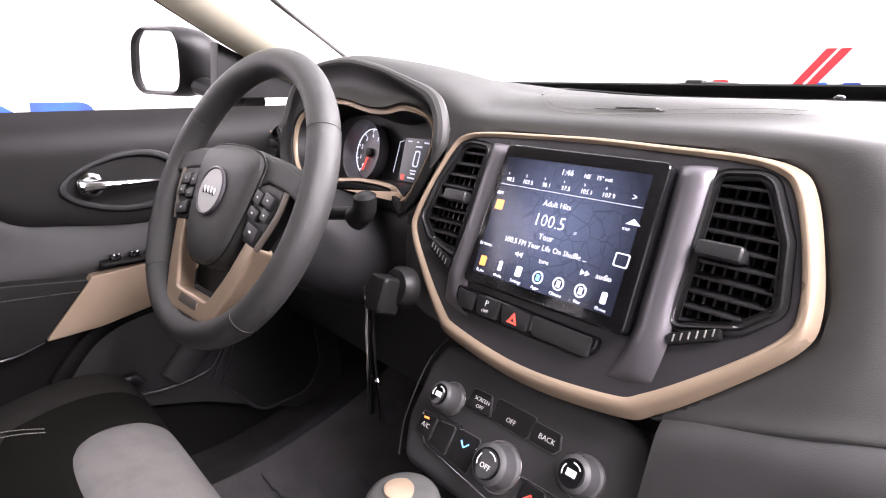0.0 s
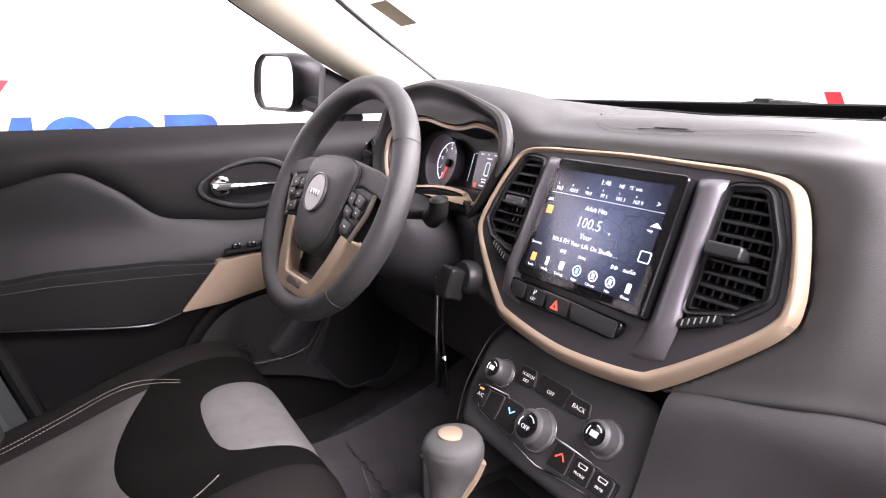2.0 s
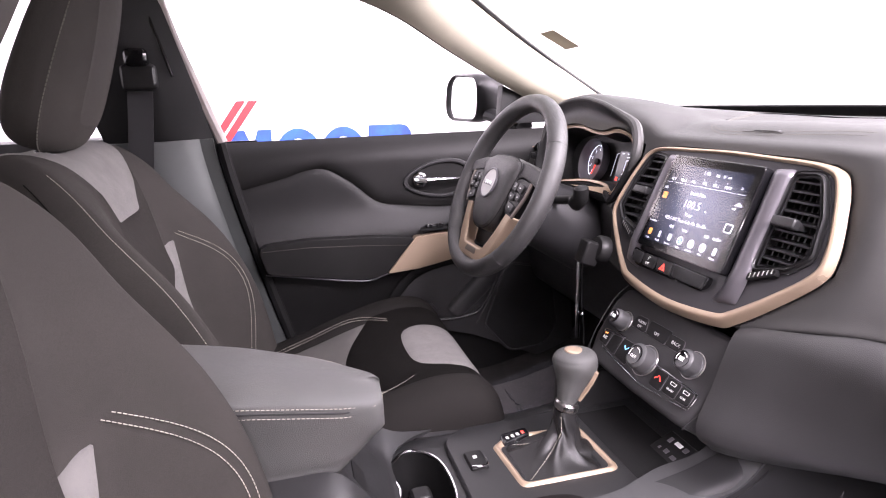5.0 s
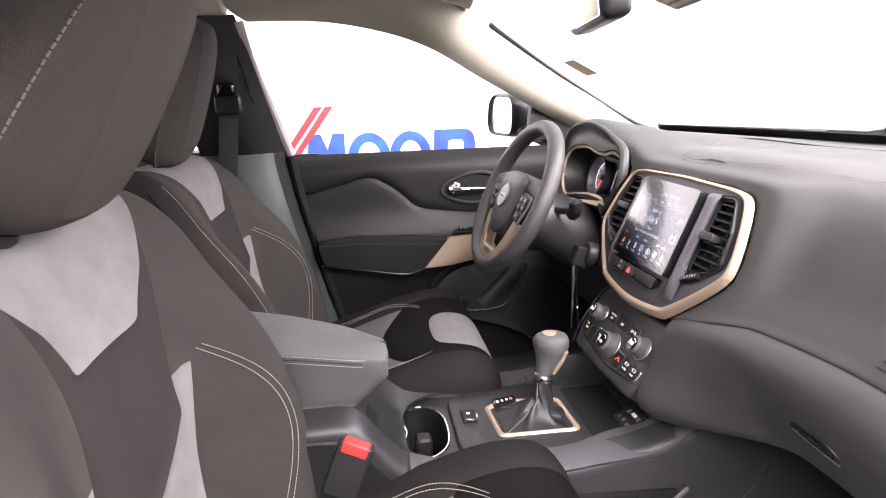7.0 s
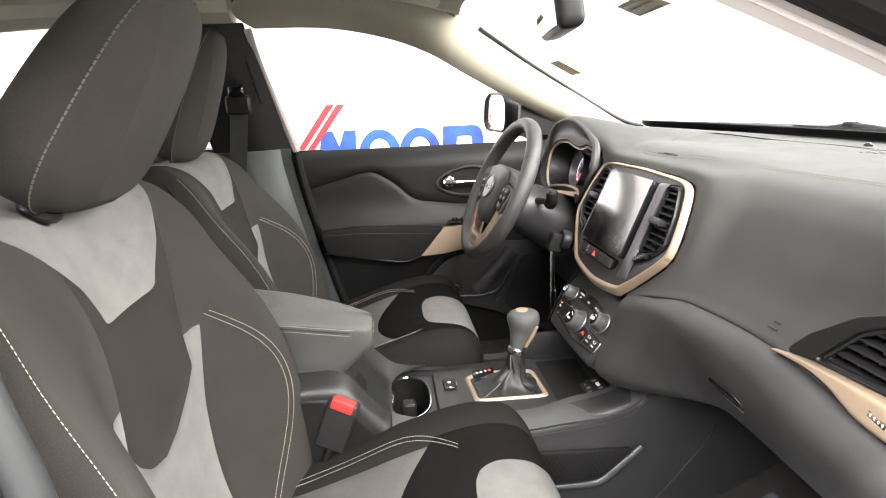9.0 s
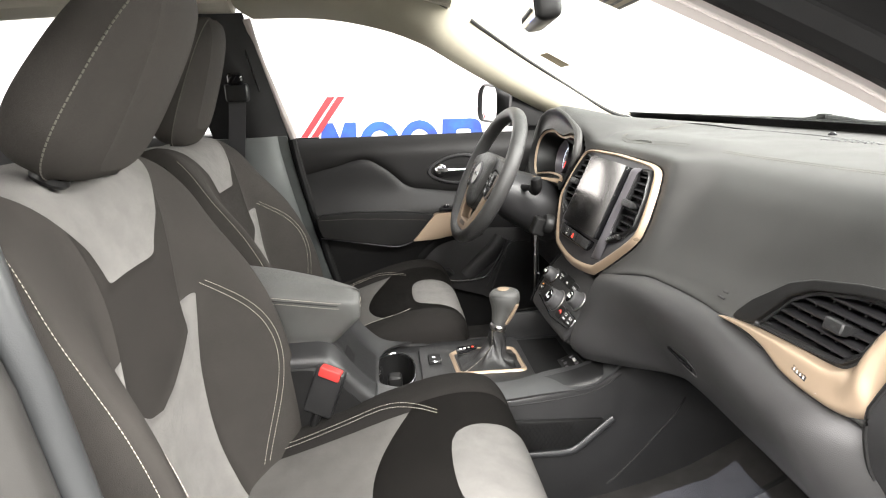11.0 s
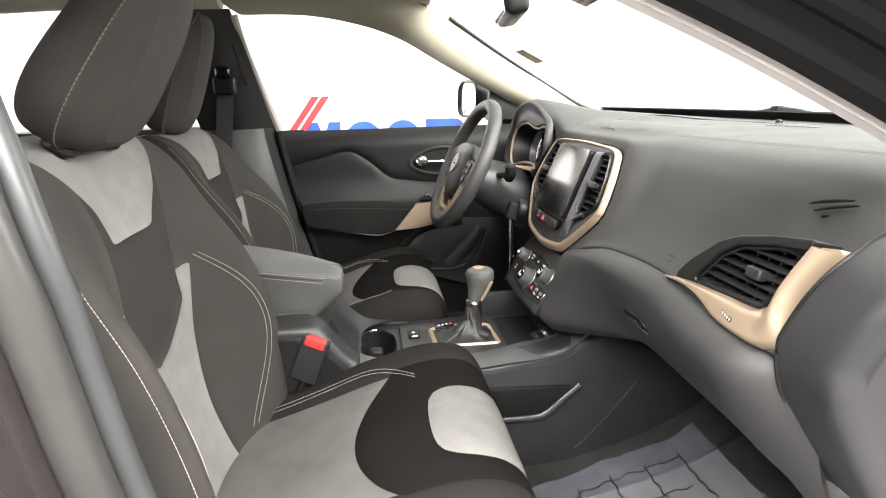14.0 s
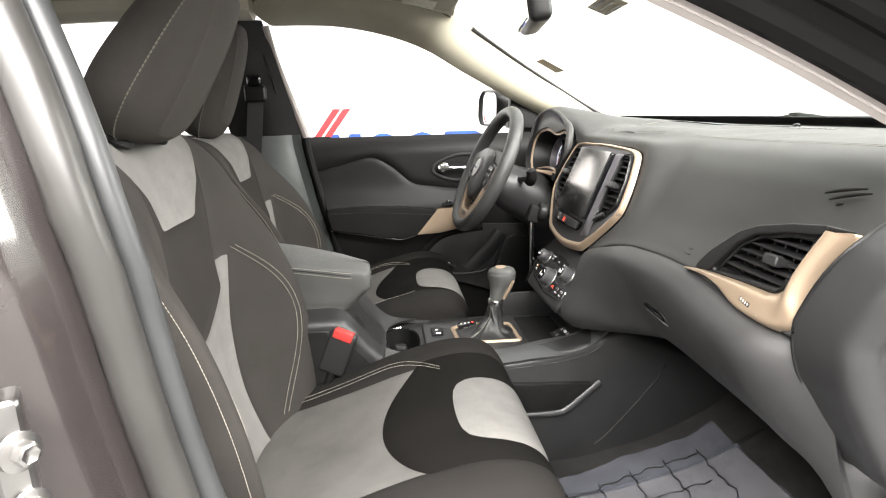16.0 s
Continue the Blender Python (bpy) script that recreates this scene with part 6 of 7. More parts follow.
        return V(p.x, py + math.copysign(y * w, t), p.z)

    def bw(u, v):
        b = 0.555 * u
        p = back(u, v)
        return b, p.y - py

    def yoke(u, v):
        b, y = bw(u, v)
        w = 0.052 + 1.1 * max(0, b - 0.413) ** 1.15
        return softmin(0.006, w + 0.018 - abs(y), (b - 0.402) * 0.9)

    def vband(u, v):
        b, y = bw(u, v)
        edge = 0.215 + 0.25 * min(abs(y), 0.06) + 9.5 * max(0, abs(y) - 0.03) ** 2
        return min(b - edge, 0.125 - 0.03 * math.sin(math.pi * min(1, max(0, (b - 0.2) / 0.3))) - abs(y))

    def mid(u, v):
        b, y = bw(u, v)
        return min(0.086 + 0.16 * max(0, b - 0.02) ** 1.0 - abs(y), 0.325 - b)

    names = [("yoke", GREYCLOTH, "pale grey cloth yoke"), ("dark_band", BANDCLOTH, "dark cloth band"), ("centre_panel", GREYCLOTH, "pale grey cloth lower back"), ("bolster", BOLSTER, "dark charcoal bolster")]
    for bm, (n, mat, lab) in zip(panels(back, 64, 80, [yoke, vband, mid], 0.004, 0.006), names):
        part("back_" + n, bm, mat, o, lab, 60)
    for k in (1, -1):
        for d in (0.0, 0.008):
            row = []
            for s in range(31):
                b = 0.338 - 0.33 * s / 30
                yy = (0.098 + 0.123 * math.sin(math.pi * min(1, 0.08 + s / 30 * 0.80)) ** 0.8 * (1 - 0.35 * (s / 30) ** 2) + d)
                row.append(back(b / 0.555, solve(lambda q: back(b / 0.555, q).y - py, k * yy, 0.0, 1.0)) + fwd * 0.0015)
            row = [sum((row[max(0, min(30, i + e))] for e in (-2, -1, 0, 1, 2)), V(0, 0, 0)) / 5 for i in range(31)]
            part("seam_thread", stitches(row), THREAD, o, "cream double stitching")
    # sewn seam along the crest of the bolster, with a plain seam outside it
    crest, plain = [], []
    for s in range(41):
        b = 0.50 - 0.47 * s / 40
        crest.append(back(b / 0.555, 0.088) + fwd * 0.0012)
        plain.append(back(b / 0.555, 0.05) + fwd * 0.0002)
    part("seam_thread", stitches(crest, 0.0032, 0.0018, 0.00042), THREAD, o, "cream stitching on the bolster's crest")
    part("seam_groove", tube(plain, 0.0011, 5), DARKCLOTH, o)
    part("seam_groove", tube([q + V(0, 0.004, 0) for q in crest], 0.0011, 5), DARKCLOTH, o)
    # rear shell
    def shell(u, v):
        b = 0.555 * u
        w, f0 = curve(b, hs, wid), curve(b, hs, cen)
        t = 2 * v - 1
        p = piv + up * b + fwd * (f0 - 0.045 - 0.075 * (1 - abs(t) ** 3) * (1 - 0.5 * max(0, (b - 0.4) / 0.145) ** 2))
        return V(p.x, py + t * w * 0.985, p.z)
    part("back_shell", sheet(shell, 40, 30), BOLSTER, o, "dark cloth seat back")
    part("side_shield", block(px + 0.06, py - 0.272, 0.575, 0.42, 0.02, 0.10, 0.01, 3), PLASTIC, o, "black plastic side shield")
    part("seat_frame", block(px + 0.13, py, 0.52, 0.46, 0.44, 0.10, 0.02, 3), BLACK, o, "black seat base")
    for k in (1, -1):
        part("seat_rail", block(px + 0.12, py + 0.18 * k, 0.445, 0.55, 0.05, 0.05, 0.008), STEEL, o, "steel seat rail")

    part("tag", thick(sheet(lambda u, v: V(px - 0.056 + 0.046 * v + 0.034 * u, py + 0.218, 0.604 + 0.070 * v - 0.016 * u * v), 3, 3), 0.0015), material("tag_cloth", (0.42, 0.41, 0.39), 0.8, vary=0.05), o, "pale cloth tag beside the cushion")
    # head restraint, tipped forward
    hp = piv + up * 0.613 + fwd * (0.085 - 0.0032 * extra) + V(0, 0, 0.0043 * extra)
    tip = -32.0 + 1.3 * extra
    hup = V(-math.sin(radians(tip)), 0, math.cos(radians(tip)))
    hfw = V(math.cos(radians(tip)), 0, math.sin(radians(tip)))

    def head(u, v):
        t, s = 2 * math.pi * u, math.pi * (v - 0.5)
        q = 0.70
        c = math.copysign(abs(math.cos(t)) ** q, math.cos(t))
        d = math.copysign(abs(math.sin(t)) ** q, math.sin(t))
        e = abs(math.cos(s)) ** 0.5
        h = math.copysign(abs(math.sin(s)) ** 0.75, math.sin(s))
        w = 0.117 - 0.024 * h
        p = hp + hup * ((0.120 + 0.003 * extra) * h) + hfw * ((0.042 - 0.008 * h) * d * e - 0.014 * (c * e) ** 2 + 0.006 * h)
        return V(p.x, py + w * c * e, p.z)

    def hside(u, v):
        return 0.08 * (math.sin(2 * math.pi * u) - 0.40)

    def hfront(u, v):
        p = head(u, v)
        h = (p - hp).dot(hup)
        return softmin(0.008, 0.058 - abs(p.y - py), h + 0.068 + 0.5 * max(0, -h - 0.04), 0.05 * math.sin(2 * math.pi * u) - 0.004)

    kinds = (("head_pillow", "dark cloth front pillow of the head restraint"), ("head_front", "charcoal cloth front of the head restraint"), ("head_shell", "charcoal cloth head restraint"))
    for bm, (n, lab) in zip(panels(head, 112, 52, [hfront, hside], 0.003, 0.008), kinds):
        for piece in islands(bm):
            part(n, piece, LITCLOTH, o, lab, 60)
    for k in (1, -1):
        ridge = []
        for i in range(33):
            v = 0.10 + 0.80 * i / 32
            u0 = 0.0655 if k > 0 else 0.4345
            q = head(u0, v)
            n_ = (head(u0 + 0.01, v) - head(u0 - 0.01, v)).cross(head(u0, v + 0.01) - head(u0, v - 0.01)).normalized()
            ridge.append(q + n_ * (0.0006 if n_.dot(q - hp) > 0 else -0.0006))
        part("head_ridge", tube(ridge, 0.0024, 6), LITCLOTH, o, "sewn ridge of the head restraint")
        part("head_seam", stitches([q + (q - hp).normalized() * 0.0022 for q in ridge], 0.0045, 0.0015, 0.0011), DASHTHREAD, o, "dull stitched ridge")
    for k in (1, -1):
        part("head_post", tube([hp - hup * 0.16 + V(0, 0.06 * k, 0), hp - hup * 0.06 + V(0, 0.06 * k, 0)], 0.006, 10), BLACK, o, "black head restraint post")
        part("post_sleeve", lathe([(0.018, 0), (0.02, 0.004), (0.018, 0.01), (0.008, 0.012)], axes(hp - hup * 0.125 + V(0, 0.06 * k, 0), (0, 1, 0), -hfw), 16), BLACK, o)
    return o


seat(0.0, -0.375, 0, "beside the open door")
seat(-0.02, 0.372, 9, "behind the steering wheel")

# buckle of the passenger's belt
bk = thing("belt_buckle", 0.06, -0.155, 0.6, "black seat belt buckle with a red button", "belt buckle")
BKM = axes((0.08, -0.158, 0.728), (0.9, -0.2, -0.35), (0.35, 0.05, 0.9))
part("body", moved(block(0, 0, 0, 0.05, 0.085, 0.026, 0.006, 3), BKM), PLASTIC, bk, "black plastic buckle body")
part("button", moved(block(0, 0.036, 0.006, 0.038, 0.018, 0.022, 0.004, 3), BKM), REDPLASTIC, bk, "red release button")
part("stalk", tube([BKM @ V(0, -0.04, 0), BKM @ V(0.0, -0.10, 0), BKM @ V(0.01, -0.2, -0.01)], 0.016, 10, flat=0.5), BLACK, bk, "black buckle stalk")

# ---- passenger's side of the dashboard ----
def on_pad(x, y, lift=0.0):
    """A place on top of the upper pad."""
    s = [round_stack(round_dials(q)) for q in spline(pad_profile(y), 72)]
    for a, b in zip(s, s[1:]):
        if a.x >= x >= b.x:
            f = (a.x - x) / max(1e-6, a.x - b.x)
            return a.lerp(b, f) + V(0, 0, lift)
    return s[20] + V(0, 0, lift)


PV = axes((0.600, 0.0, 0.94), (0, -1, 0), (0.26, 0, 0.966))
pv = [(0.512, 0.019), (0.58, 0.023), (0.632, 0.027), (0.648, 0.042), (0.672, 0.099), (0.623, 0.092), (0.575, 0.080), (0.548, 0.064)]
PVO = [tuple(q) for q in rounded(pv, [0.004, 0.02, 0.012, 0.012, 0.004, 0.03, 0.03, 0.03])]
air_vent("air_vent", PVO, PV, 7, 15, (0.618, 0.058), 0.024, "black passenger air vent in a champagne surround")
trim = thing("champagne_trim", 0.6, -0.58, 0.92, "champagne coloured trim wrapped round the passenger air vent", "dashboard trim")
tr_o = rounded([(0.468, 0.006), (0.534, 0.008), (0.560, -0.003), (0.582, -0.011), (0.625, -0.014), (0.654, -0.012), (0.688, 0.004), (0.682, 0.030), (0.686, 0.058), (0.706, 0.098), (0.701, 0.108), (0.677, 0.104), (0.659, 0.064), (0.648, 0.037), (0.633, 0.024), (0.579, 0.0205), (0.502, 0.0145)], [0.003, 0.02, 0.02, 0.02, 0.02, 0.02, 0.006, 0.03, 0.03, 0.006, 0.006, 0.006, 0.02, 0.012, 0.02, 0.03, 0.03])
part("backing", plate(tr_o, PV, -0.03, -0.004, 0.002, 2), BEIGE, trim, "satin champagne backing")
TRIM_IN = spline([(0.466, 0.009, 0), (0.502, 0.0145, 0), (0.579, 0.0205, 0), (0.625, 0.0225, 0), (0.641, 0.028, 0), (0.650, 0.041, 0), (0.659, 0.064, 0), (0.677, 0.104, 0)], 96)
TRIM_OUT = spline([(0.466, 0.006, 0), (0.515, 0.0085, 0), (0.545, 0.003, 0), (0.582, -0.011, 0), (0.630, -0.0145, 0), (0.662, -0.011, 0), (0.686, 0.004, 0), (0.683, 0.030, 0), (0.686, 0.058, 0), (0.705, 0.104, 0)], 96)


def trim_skin(u, v):
    """The strip is nearly flat along the vent and swells into a rounded bar up its outer side."""
    i = min(int(round(u * 96)), 96)
    s = max(0.0, min(1.0, (u - 0.52) / 0.2))
    s = s * s * (3 - 2 * s)
    k = 2 * v - 1
    flat, bar = 0.0125 - 0.0165 * abs(k) ** 7, 0.017 - 0.021 * k * k
    return TRIM_IN[i].lerp(TRIM_OUT[i], v) + V(0, 0, (1 - s) * flat + s * bar)


part("strip", moved(sheet(trim_skin, 96, 24), PV), BEIGE, trim, "satin champagne strip")
tw = part("thumb_wheel", moved(block(0, 0, 0.0125, 0.024, 0.009, 0.004, 0.002, 2, rz=-10), PV @ pose(0.607, 0.003, -0.002)), PLASTIC, trim, "small vent thumb wheel")
for j in range(4):
    part("rib", moved(block(-0.007 + 0.0046 * j, 0.001 - 0.0008 * j, 0.0146, 0.0018, 0.003, 0.0006, 0.0003, 1), PV @ pose(0.607, 0.003, -0.002)), WHITEPRINT, tw)
for a, b in ((0.580, 0.010), (0.633, -0.004)):
    part("print", moved(block(a, b, 0.0121, 0.0022, 0.0022, 0.0006, 0.0002, 1), PV), WHITEPRINT, trim)
part("vent_hood", plate(rounded([(0.470, 0.009), (0.498, 0.042), (0.542, 0.077), (0.572, 0.090), (0.623, 0.102), (0.676, 0.110), (0.673, 0.098), (0.623, 0.091), (0.575, 0.079), (0.548, 0.063), (0.511, 0.018)], 0.012), PV, -0.03, 0.004, 0.004, 4), BLACK, trim, "dark rim over the vent")

DV = axes((0.655, 0.66, 1.036), (-0.25, -1, 0), (0.26, 0, 0.966))
dvo = [tuple(q) for q in rounded([(-0.035, -0.022), (0.030, -0.024), (0.036, 0.012), (0.0, 0.026), (-0.030, 0.016)], 0.008)]
air_vent("air_vent", dvo, DV, 5, 15, (0.0, 0.0), 0.018, "black driver's air vent beside the steering wheel")
dtrim = thing("champagne_trim", 0.65, 0.66, 1.03, "champagne edge beside the driver's air vent", "dashboard trim")
part("strip", moved(tube(spline([(-0.043, 0.020, 0.0), (-0.046, 0.0, 0.004), (-0.043, -0.026, 0.0)], 14), 0.006, 8, flat=0.6), DV), BEIGE, dtrim, "thin champagne strip")

# end of the dashboard by the door opening
cap = [p.to_2d() for p in spline([(a, b, 0) for a, b in [(0.68, 1.062), (0.635, 1.045), (0.606, 1.005), (0.594, 0.945), (0.600, 0.905), (0.616, 0.872), (0.640, 0.828), (0.666, 0.790), (0.695, 0.778), (0.73, 0.80), (0.77, 0.88), (0.79, 0.97), (0.76, 1.045)]], 90, True)]
ec = thing("dashboard_end_cap", 0.75, -0.73, 0.7, "dark rounded plastic cap closing the end of the dashboard", "dashboard trim")
def wrapped_point(p):
    return V(p.x, p.y - 0.03 * min(1, max(0, (p.z - 0.95) / 0.09)), p.z)


def wrapped(bm):
    """The cap leans outwards above the trim."""
    for v in bm.verts:
        v.co.y -= 0.03 * min(1, max(0, (v.co.z - 0.95) / 0.09))
    return bm


part("cap", wrapped(plate([tuple(q) for q in cap], axes((0, -0.715, 0), (1, 0, 0), (0, 0, 1)), -0.035, 0.045, 0.034, 10)), LIFTED, ec, "moulded dark cap")
part("cap_joint", tube([wrapped_point(V(p.x, -0.6835, p.y)) for p in cap], 0.0022, 6, True), BLACK, ec, "dark joint round the cap")
part("kick_panel", thick(sheet(lambda u, v: V(0.74 + 0.26 * u - 0.02 * math.sin(math.pi * v), -0.665 - 0.05 * v ** 0.5, 0.43 + 0.36 * v), 12, 12), 0.01), PLASTIC, ec, "dark kick panel")

# seams of the console's side
def on_side(x, z):
    """A place on the console's side towards the passenger."""
    top = con_top(x) if x < 0.65 else 0.735 - 0.10 * (x - 0.65) / 0.23
    return con_side(-1)((x + 0.25) / 1.13, (top - z) / (top - 0.42)) + V(0, -0.0055, 0)


part("side_seam", tube(spline([on_side(0.762, 0.712), on_side(0.735, 0.650), on_side(0.684, 0.585), on_side(0.625, 0.520), on_side(0.59, 0.49)], 24), 0.0026, 6), BLACK, con, "black panel joint")
part("band_seam", tube(spline([on_side(x, z) for x, z in ((0.640, 0.728), (0.612, 0.710), (0.585, 0.692), (0.555, 0.680), (0.506, 0.672), (0.40, 0.664), (0.3, 0.662))], 30), 0.0013, 6), BLACK, con, "thin panel joint")

# glove box latch, seam and emblem
def on_low(y, z):
    """A place on the lower pad at that height, with axes along and up its face."""
    u = (-y - 0.122) / 0.573
    v = min((abs(lower(u, j / 36).z - z), j / 36) for j in range(4, 24))[1]
    p, q = lower(u, v + 1 / 36), lower(u, v - 1 / 36)
    return axes(lower(u, v), (0, -1, 0), q - p)


LM = on_low(-0.395, 0.866) @ pose(0, 0, 0.0098)
lat = part("glove_box_latch", plate(rounded([(-0.036, -0.006), (0.028, -0.014), (0.036, 0.0), (0.02, 0.012), (-0.03, 0.010)], 0.009), LM, -0.003, 0.0015, 0.001), BLACK, dash, "black glove box latch")
part("latch_handle", moved(tube(spline([(-0.030, 0.004, 0.002), (0.0, 0.005, 0.004), (0.026, -0.002, 0.002)], 12), 0.0045, 8, flat=0.5), LM), GLOSS, lat, "gloss black latch handle")
part("latch_edge", moved(tube(spline([(-0.034, -0.005, 0.0016), (0.0, -0.0095, 0.0016), (0.030, -0.012, 0.0016)], 12), 0.0011, 6), LM), STEEL, lat)
part("finger_recess", plate(rounded([(-0.115, 0.030), (-0.05, -0.002), (-0.040, 0.006), (-0.085, 0.036)], 0.006), LM, -0.004, 0.0008, 0.0006), BLACK, dash, "dark finger recess of the glove box")
for i in range(2):
    row = [pad((0.74 + 0.441) / 1.435, j / 72) for j in range(30, 73)]
    p = min(row, key=lambda q: abs(q.z - 0.963 - 0.008 * i))
    part("airbag_mark", block(p.x - 0.0006, p.y, p.z, 0.0012, 0.014 - 0.004 * i, 0.0026, 0.0004, 1, ry=25), LIFTED, dash, "small moulded airbag mark")

# side defroster slots
LIFT = V(-0.0085, 0, 0.0058)
for y0, y1, x0, x1 in ((-0.611, -0.655, 0.677, 0.688), (-0.622, -0.664, 0.674, 0.686), (-0.634, -0.642, 0.672, 0.674)):
    line = [on_pad(x0 + (x1 - x0) * i / 8, y0 + (y1 - y0) * i / 8) + LIFT for i in range(9)]
    part("defroster_slot", tube(line, lambda s: 0.0021 * math.sin(math.pi * (0.06 + 0.88 * s)) ** 0.5, 6), BLACK, dash, "black defroster slot")

# top of the dashboard: sewn panel, sensor, speaker, solar cell
for d in (0.0, 0.008):
    path = spline([on_pad(0.90, 0.235 - d, 0.0012), on_pad(0.80, 0.18 - d, 0.0012), on_pad(0.712, 0.118 - d, 0.0012), on_pad(0.690 + d, 0.075, 0.0012), on_pad(0.690 + d, 0.0, 0.0012), on_pad(0.704 + d, -0.12, 0.0012), on_pad(0.735 + d, -0.25, 0.0012), on_pad(0.745 + d, -0.42, 0.0012), on_pad(0.76 + d, -0.58, 0.0012), on_pad(0.79 + d, -0.68, 0.0012)], 160)
    part("seam_thread", stitches(path, 0.0036, 0.0014, 0.0004), DASHTHREAD, dash, "pale double stitching")
seam = spline([on_pad(0.80, 0.19, 0.0), on_pad(0.92, 0.25, 0.0), on_pad(0.98, 0.1, 0.0), on_pad(0.985, -0.1, 0.0), on_pad(0.95, -0.25, 0.0)], 40)
part("panel_seam", tube(seam, 0.0015, 6), BLACK, dash)
sides = [on_pad(0.712, -0.030), on_pad(0.712, 0.042), on_pad(0.728, 0.006), on_pad(0.698, 0.006)]
SN = axes(V(0.712, 0.006, min(p.z for p in sides) + 0.0012), (0, -1, 0), (1, 0, 0.03))
rec = part("sensor_recess", plate(rounded([(-0.040, -0.013), (0.036, -0.013), (0.044, 0.014), (-0.028, 0.014)], 0.005), SN, -0.006, 0.0012, 0.0008, 2), PAD, dash, "small sensor housing")
part("sensor_window", plate(rounded([(-0.010, -0.008), (0.022, -0.008), (0.026, 0.009), (-0.006, 0.009)], 0.002), SN, 0.0, 0.0022, 0.0006), GLOSS, rec, "black sensor window")
part("sensor_lip", moved(tube([(-0.014, -0.011, 0.002), (0.027, -0.011, 0.002), (0.032, 0.012, 0.002)], 0.0012, 6), SN), PLASTIC, rec)
part("light_sensor", lathe([(0.007, 0), (0.0065, 0.0035), (0.004, 0.006), (0.001, 0.0065)], axes(on_pad(1.02, -0.08, 0), (1, 0, 0), (0, 1, 0)), 20), GLOSS, dash, "domed light sensor")
for i in range(10):
    p = on_pad(0.95, -0.16 - 0.012 * i, 0.0008)
    part("speaker_slot", block(p.x, p.y, p.z, 0.05 - 0.003 * i, 0.003, 0.0012, 0.0004, 1, rz=25), PLASTIC, dash, "speaker grille slot")

# cowl, wiper, bonnet edge outside
solo("cowl", thick(sheet(lambda u, v: V(1.13 - 0.12 * (1 - 2 * u) ** 2 + 0.16 * v, 0.74 * (1 - 2 * u), 1.104 + 0.006 * v), 24, 4), -0.02), BLACK, "black plastic cowl below the windscreen", "cowl", kind="structure")
wip = thing("wiper", 1.22, 0.15, 1.12, "black windscreen wiper lying on the cowl", "wiper")
part("arm", tube(spline([(1.20, 0.30, 1.118), (1.21, 0.22, 1.132), (1.215, 0.15, 1.134), (1.21, 0.06, 1.126), (1.20, -0.05, 1.116)], 20), lambda s: 0.004 + 0.004 * math.sin(math.pi * s), 8, flat=1.0), BLACK, wip, "black wiper arm")
part("blade", tube([(1.195, 0.34, 1.128), (1.20, 0.0, 1.128), (1.18, -0.3, 1.126)], 0.006, 6), RUBBER, wip)
part("joint", block(1.215, 0.19, 1.138, 0.02, 0.03, 0.014, 0.004), BLACK, wip)

# stickers on the windscreen
def card(name, corners, mat, label, bars=0):
    c = [Vector(q) for q in corners]
    o = thing(name, *c[0], label, "sticker")
    bm = bmesh.new()
    bm.faces.new([bm.verts.new(q) for q in c])
    part("paper", thick(bm, 0.0006), mat, o)
    for i in range(bars):
        f0, f1 = (i + 0.25) / bars, (i + 0.6) / bars
        q = [c[0].lerp(c[3], f0).lerp(c[1].lerp(c[2], f0), 0.12), c[0].lerp(c[3], f0).lerp(c[1].lerp(c[2], f0), 0.85), c[0].lerp(c[3], f1).lerp(c[1].lerp(c[2], f1), 0.85), c[0].lerp(c[3], f1).lerp(c[1].lerp(c[2], f1), 0.12)]
        bm = bmesh.new()
        bm.faces.new([bm.verts.new(v + V(-0.002, 0, -0.0025)) for v in q])
        part("writing_bar", thick(bm, 0.0004), PLASTIC, o)
    return o


PAPER = material("sticker_paper", (0.50, 0.46, 0.36), 0.7, vary=0.08)
# Sticker paper darkened to offset the strong lamp light that reaches it.
DIMMED = material("dimmed_paper", (0.34, 0.30, 0.235), 0.8, spec=0.1, vary=0.1)
card("sticker", [(0.672, 0.672, 1.317), (0.684, 0.625, 1.320), (0.755, 0.632, 1.284), (0.738, 0.668, 1.280)], DIMMED, "small paper sticker inside the windscreen")
card("sticker", [(0.70, 0.15, 1.37), (0.69, 0.0, 1.372), (0.650, 0.03, 1.394), (0.660, 0.17, 1.392)], PAPER, "printed paper sticker at the windscreen's top", 3)

# rear-view mirror and sun visor
rv = thing("rear_view_mirror", 0.5, 0.03, 1.4, "black rear-view mirror on the windscreen", "car mirror")
part("housing", block(0.500, 0.03, 1.368, 0.045, 0.225, 0.078, 0.018, 4, ry=-8, rz=-8), BLACK, rv, "black mirror housing")
part("mirror_glass", block(0.4765, 0.033, 1.3645, 0.003, 0.205, 0.062, 0.001, 1, ry=-8, rz=-8), bpy.data.materials["mirror_glass"], rv, "mirror glass")
part("stem", tube([(0.52, 0.02, 1.40), (0.56, 0.0, 1.43), (0.60, 0.0, 1.44)], 0.013, 10), BLACK, rv)
part("sensor_pod", block(0.57, -0.02, 1.437, 0.10, 0.12, 0.035, 0.014, 3, ry=28), BLACK, rv, "black sensor pod")
part("dip_lever", tube([(0.505, -0.02, 1.350), (0.50, -0.05, 1.342)], 0.004, 8), BLACK, rv)
vis = thing("sun_visor", 0.3, 0.36, 1.46, "cream sun visor folded up against the headliner", "sun visor")
part("flap", block(0.30, 0.36, 1.468, 0.19, 0.36, 0.022, 0.010, 3, ry=12), CREAM, vis, "padded cream flap")
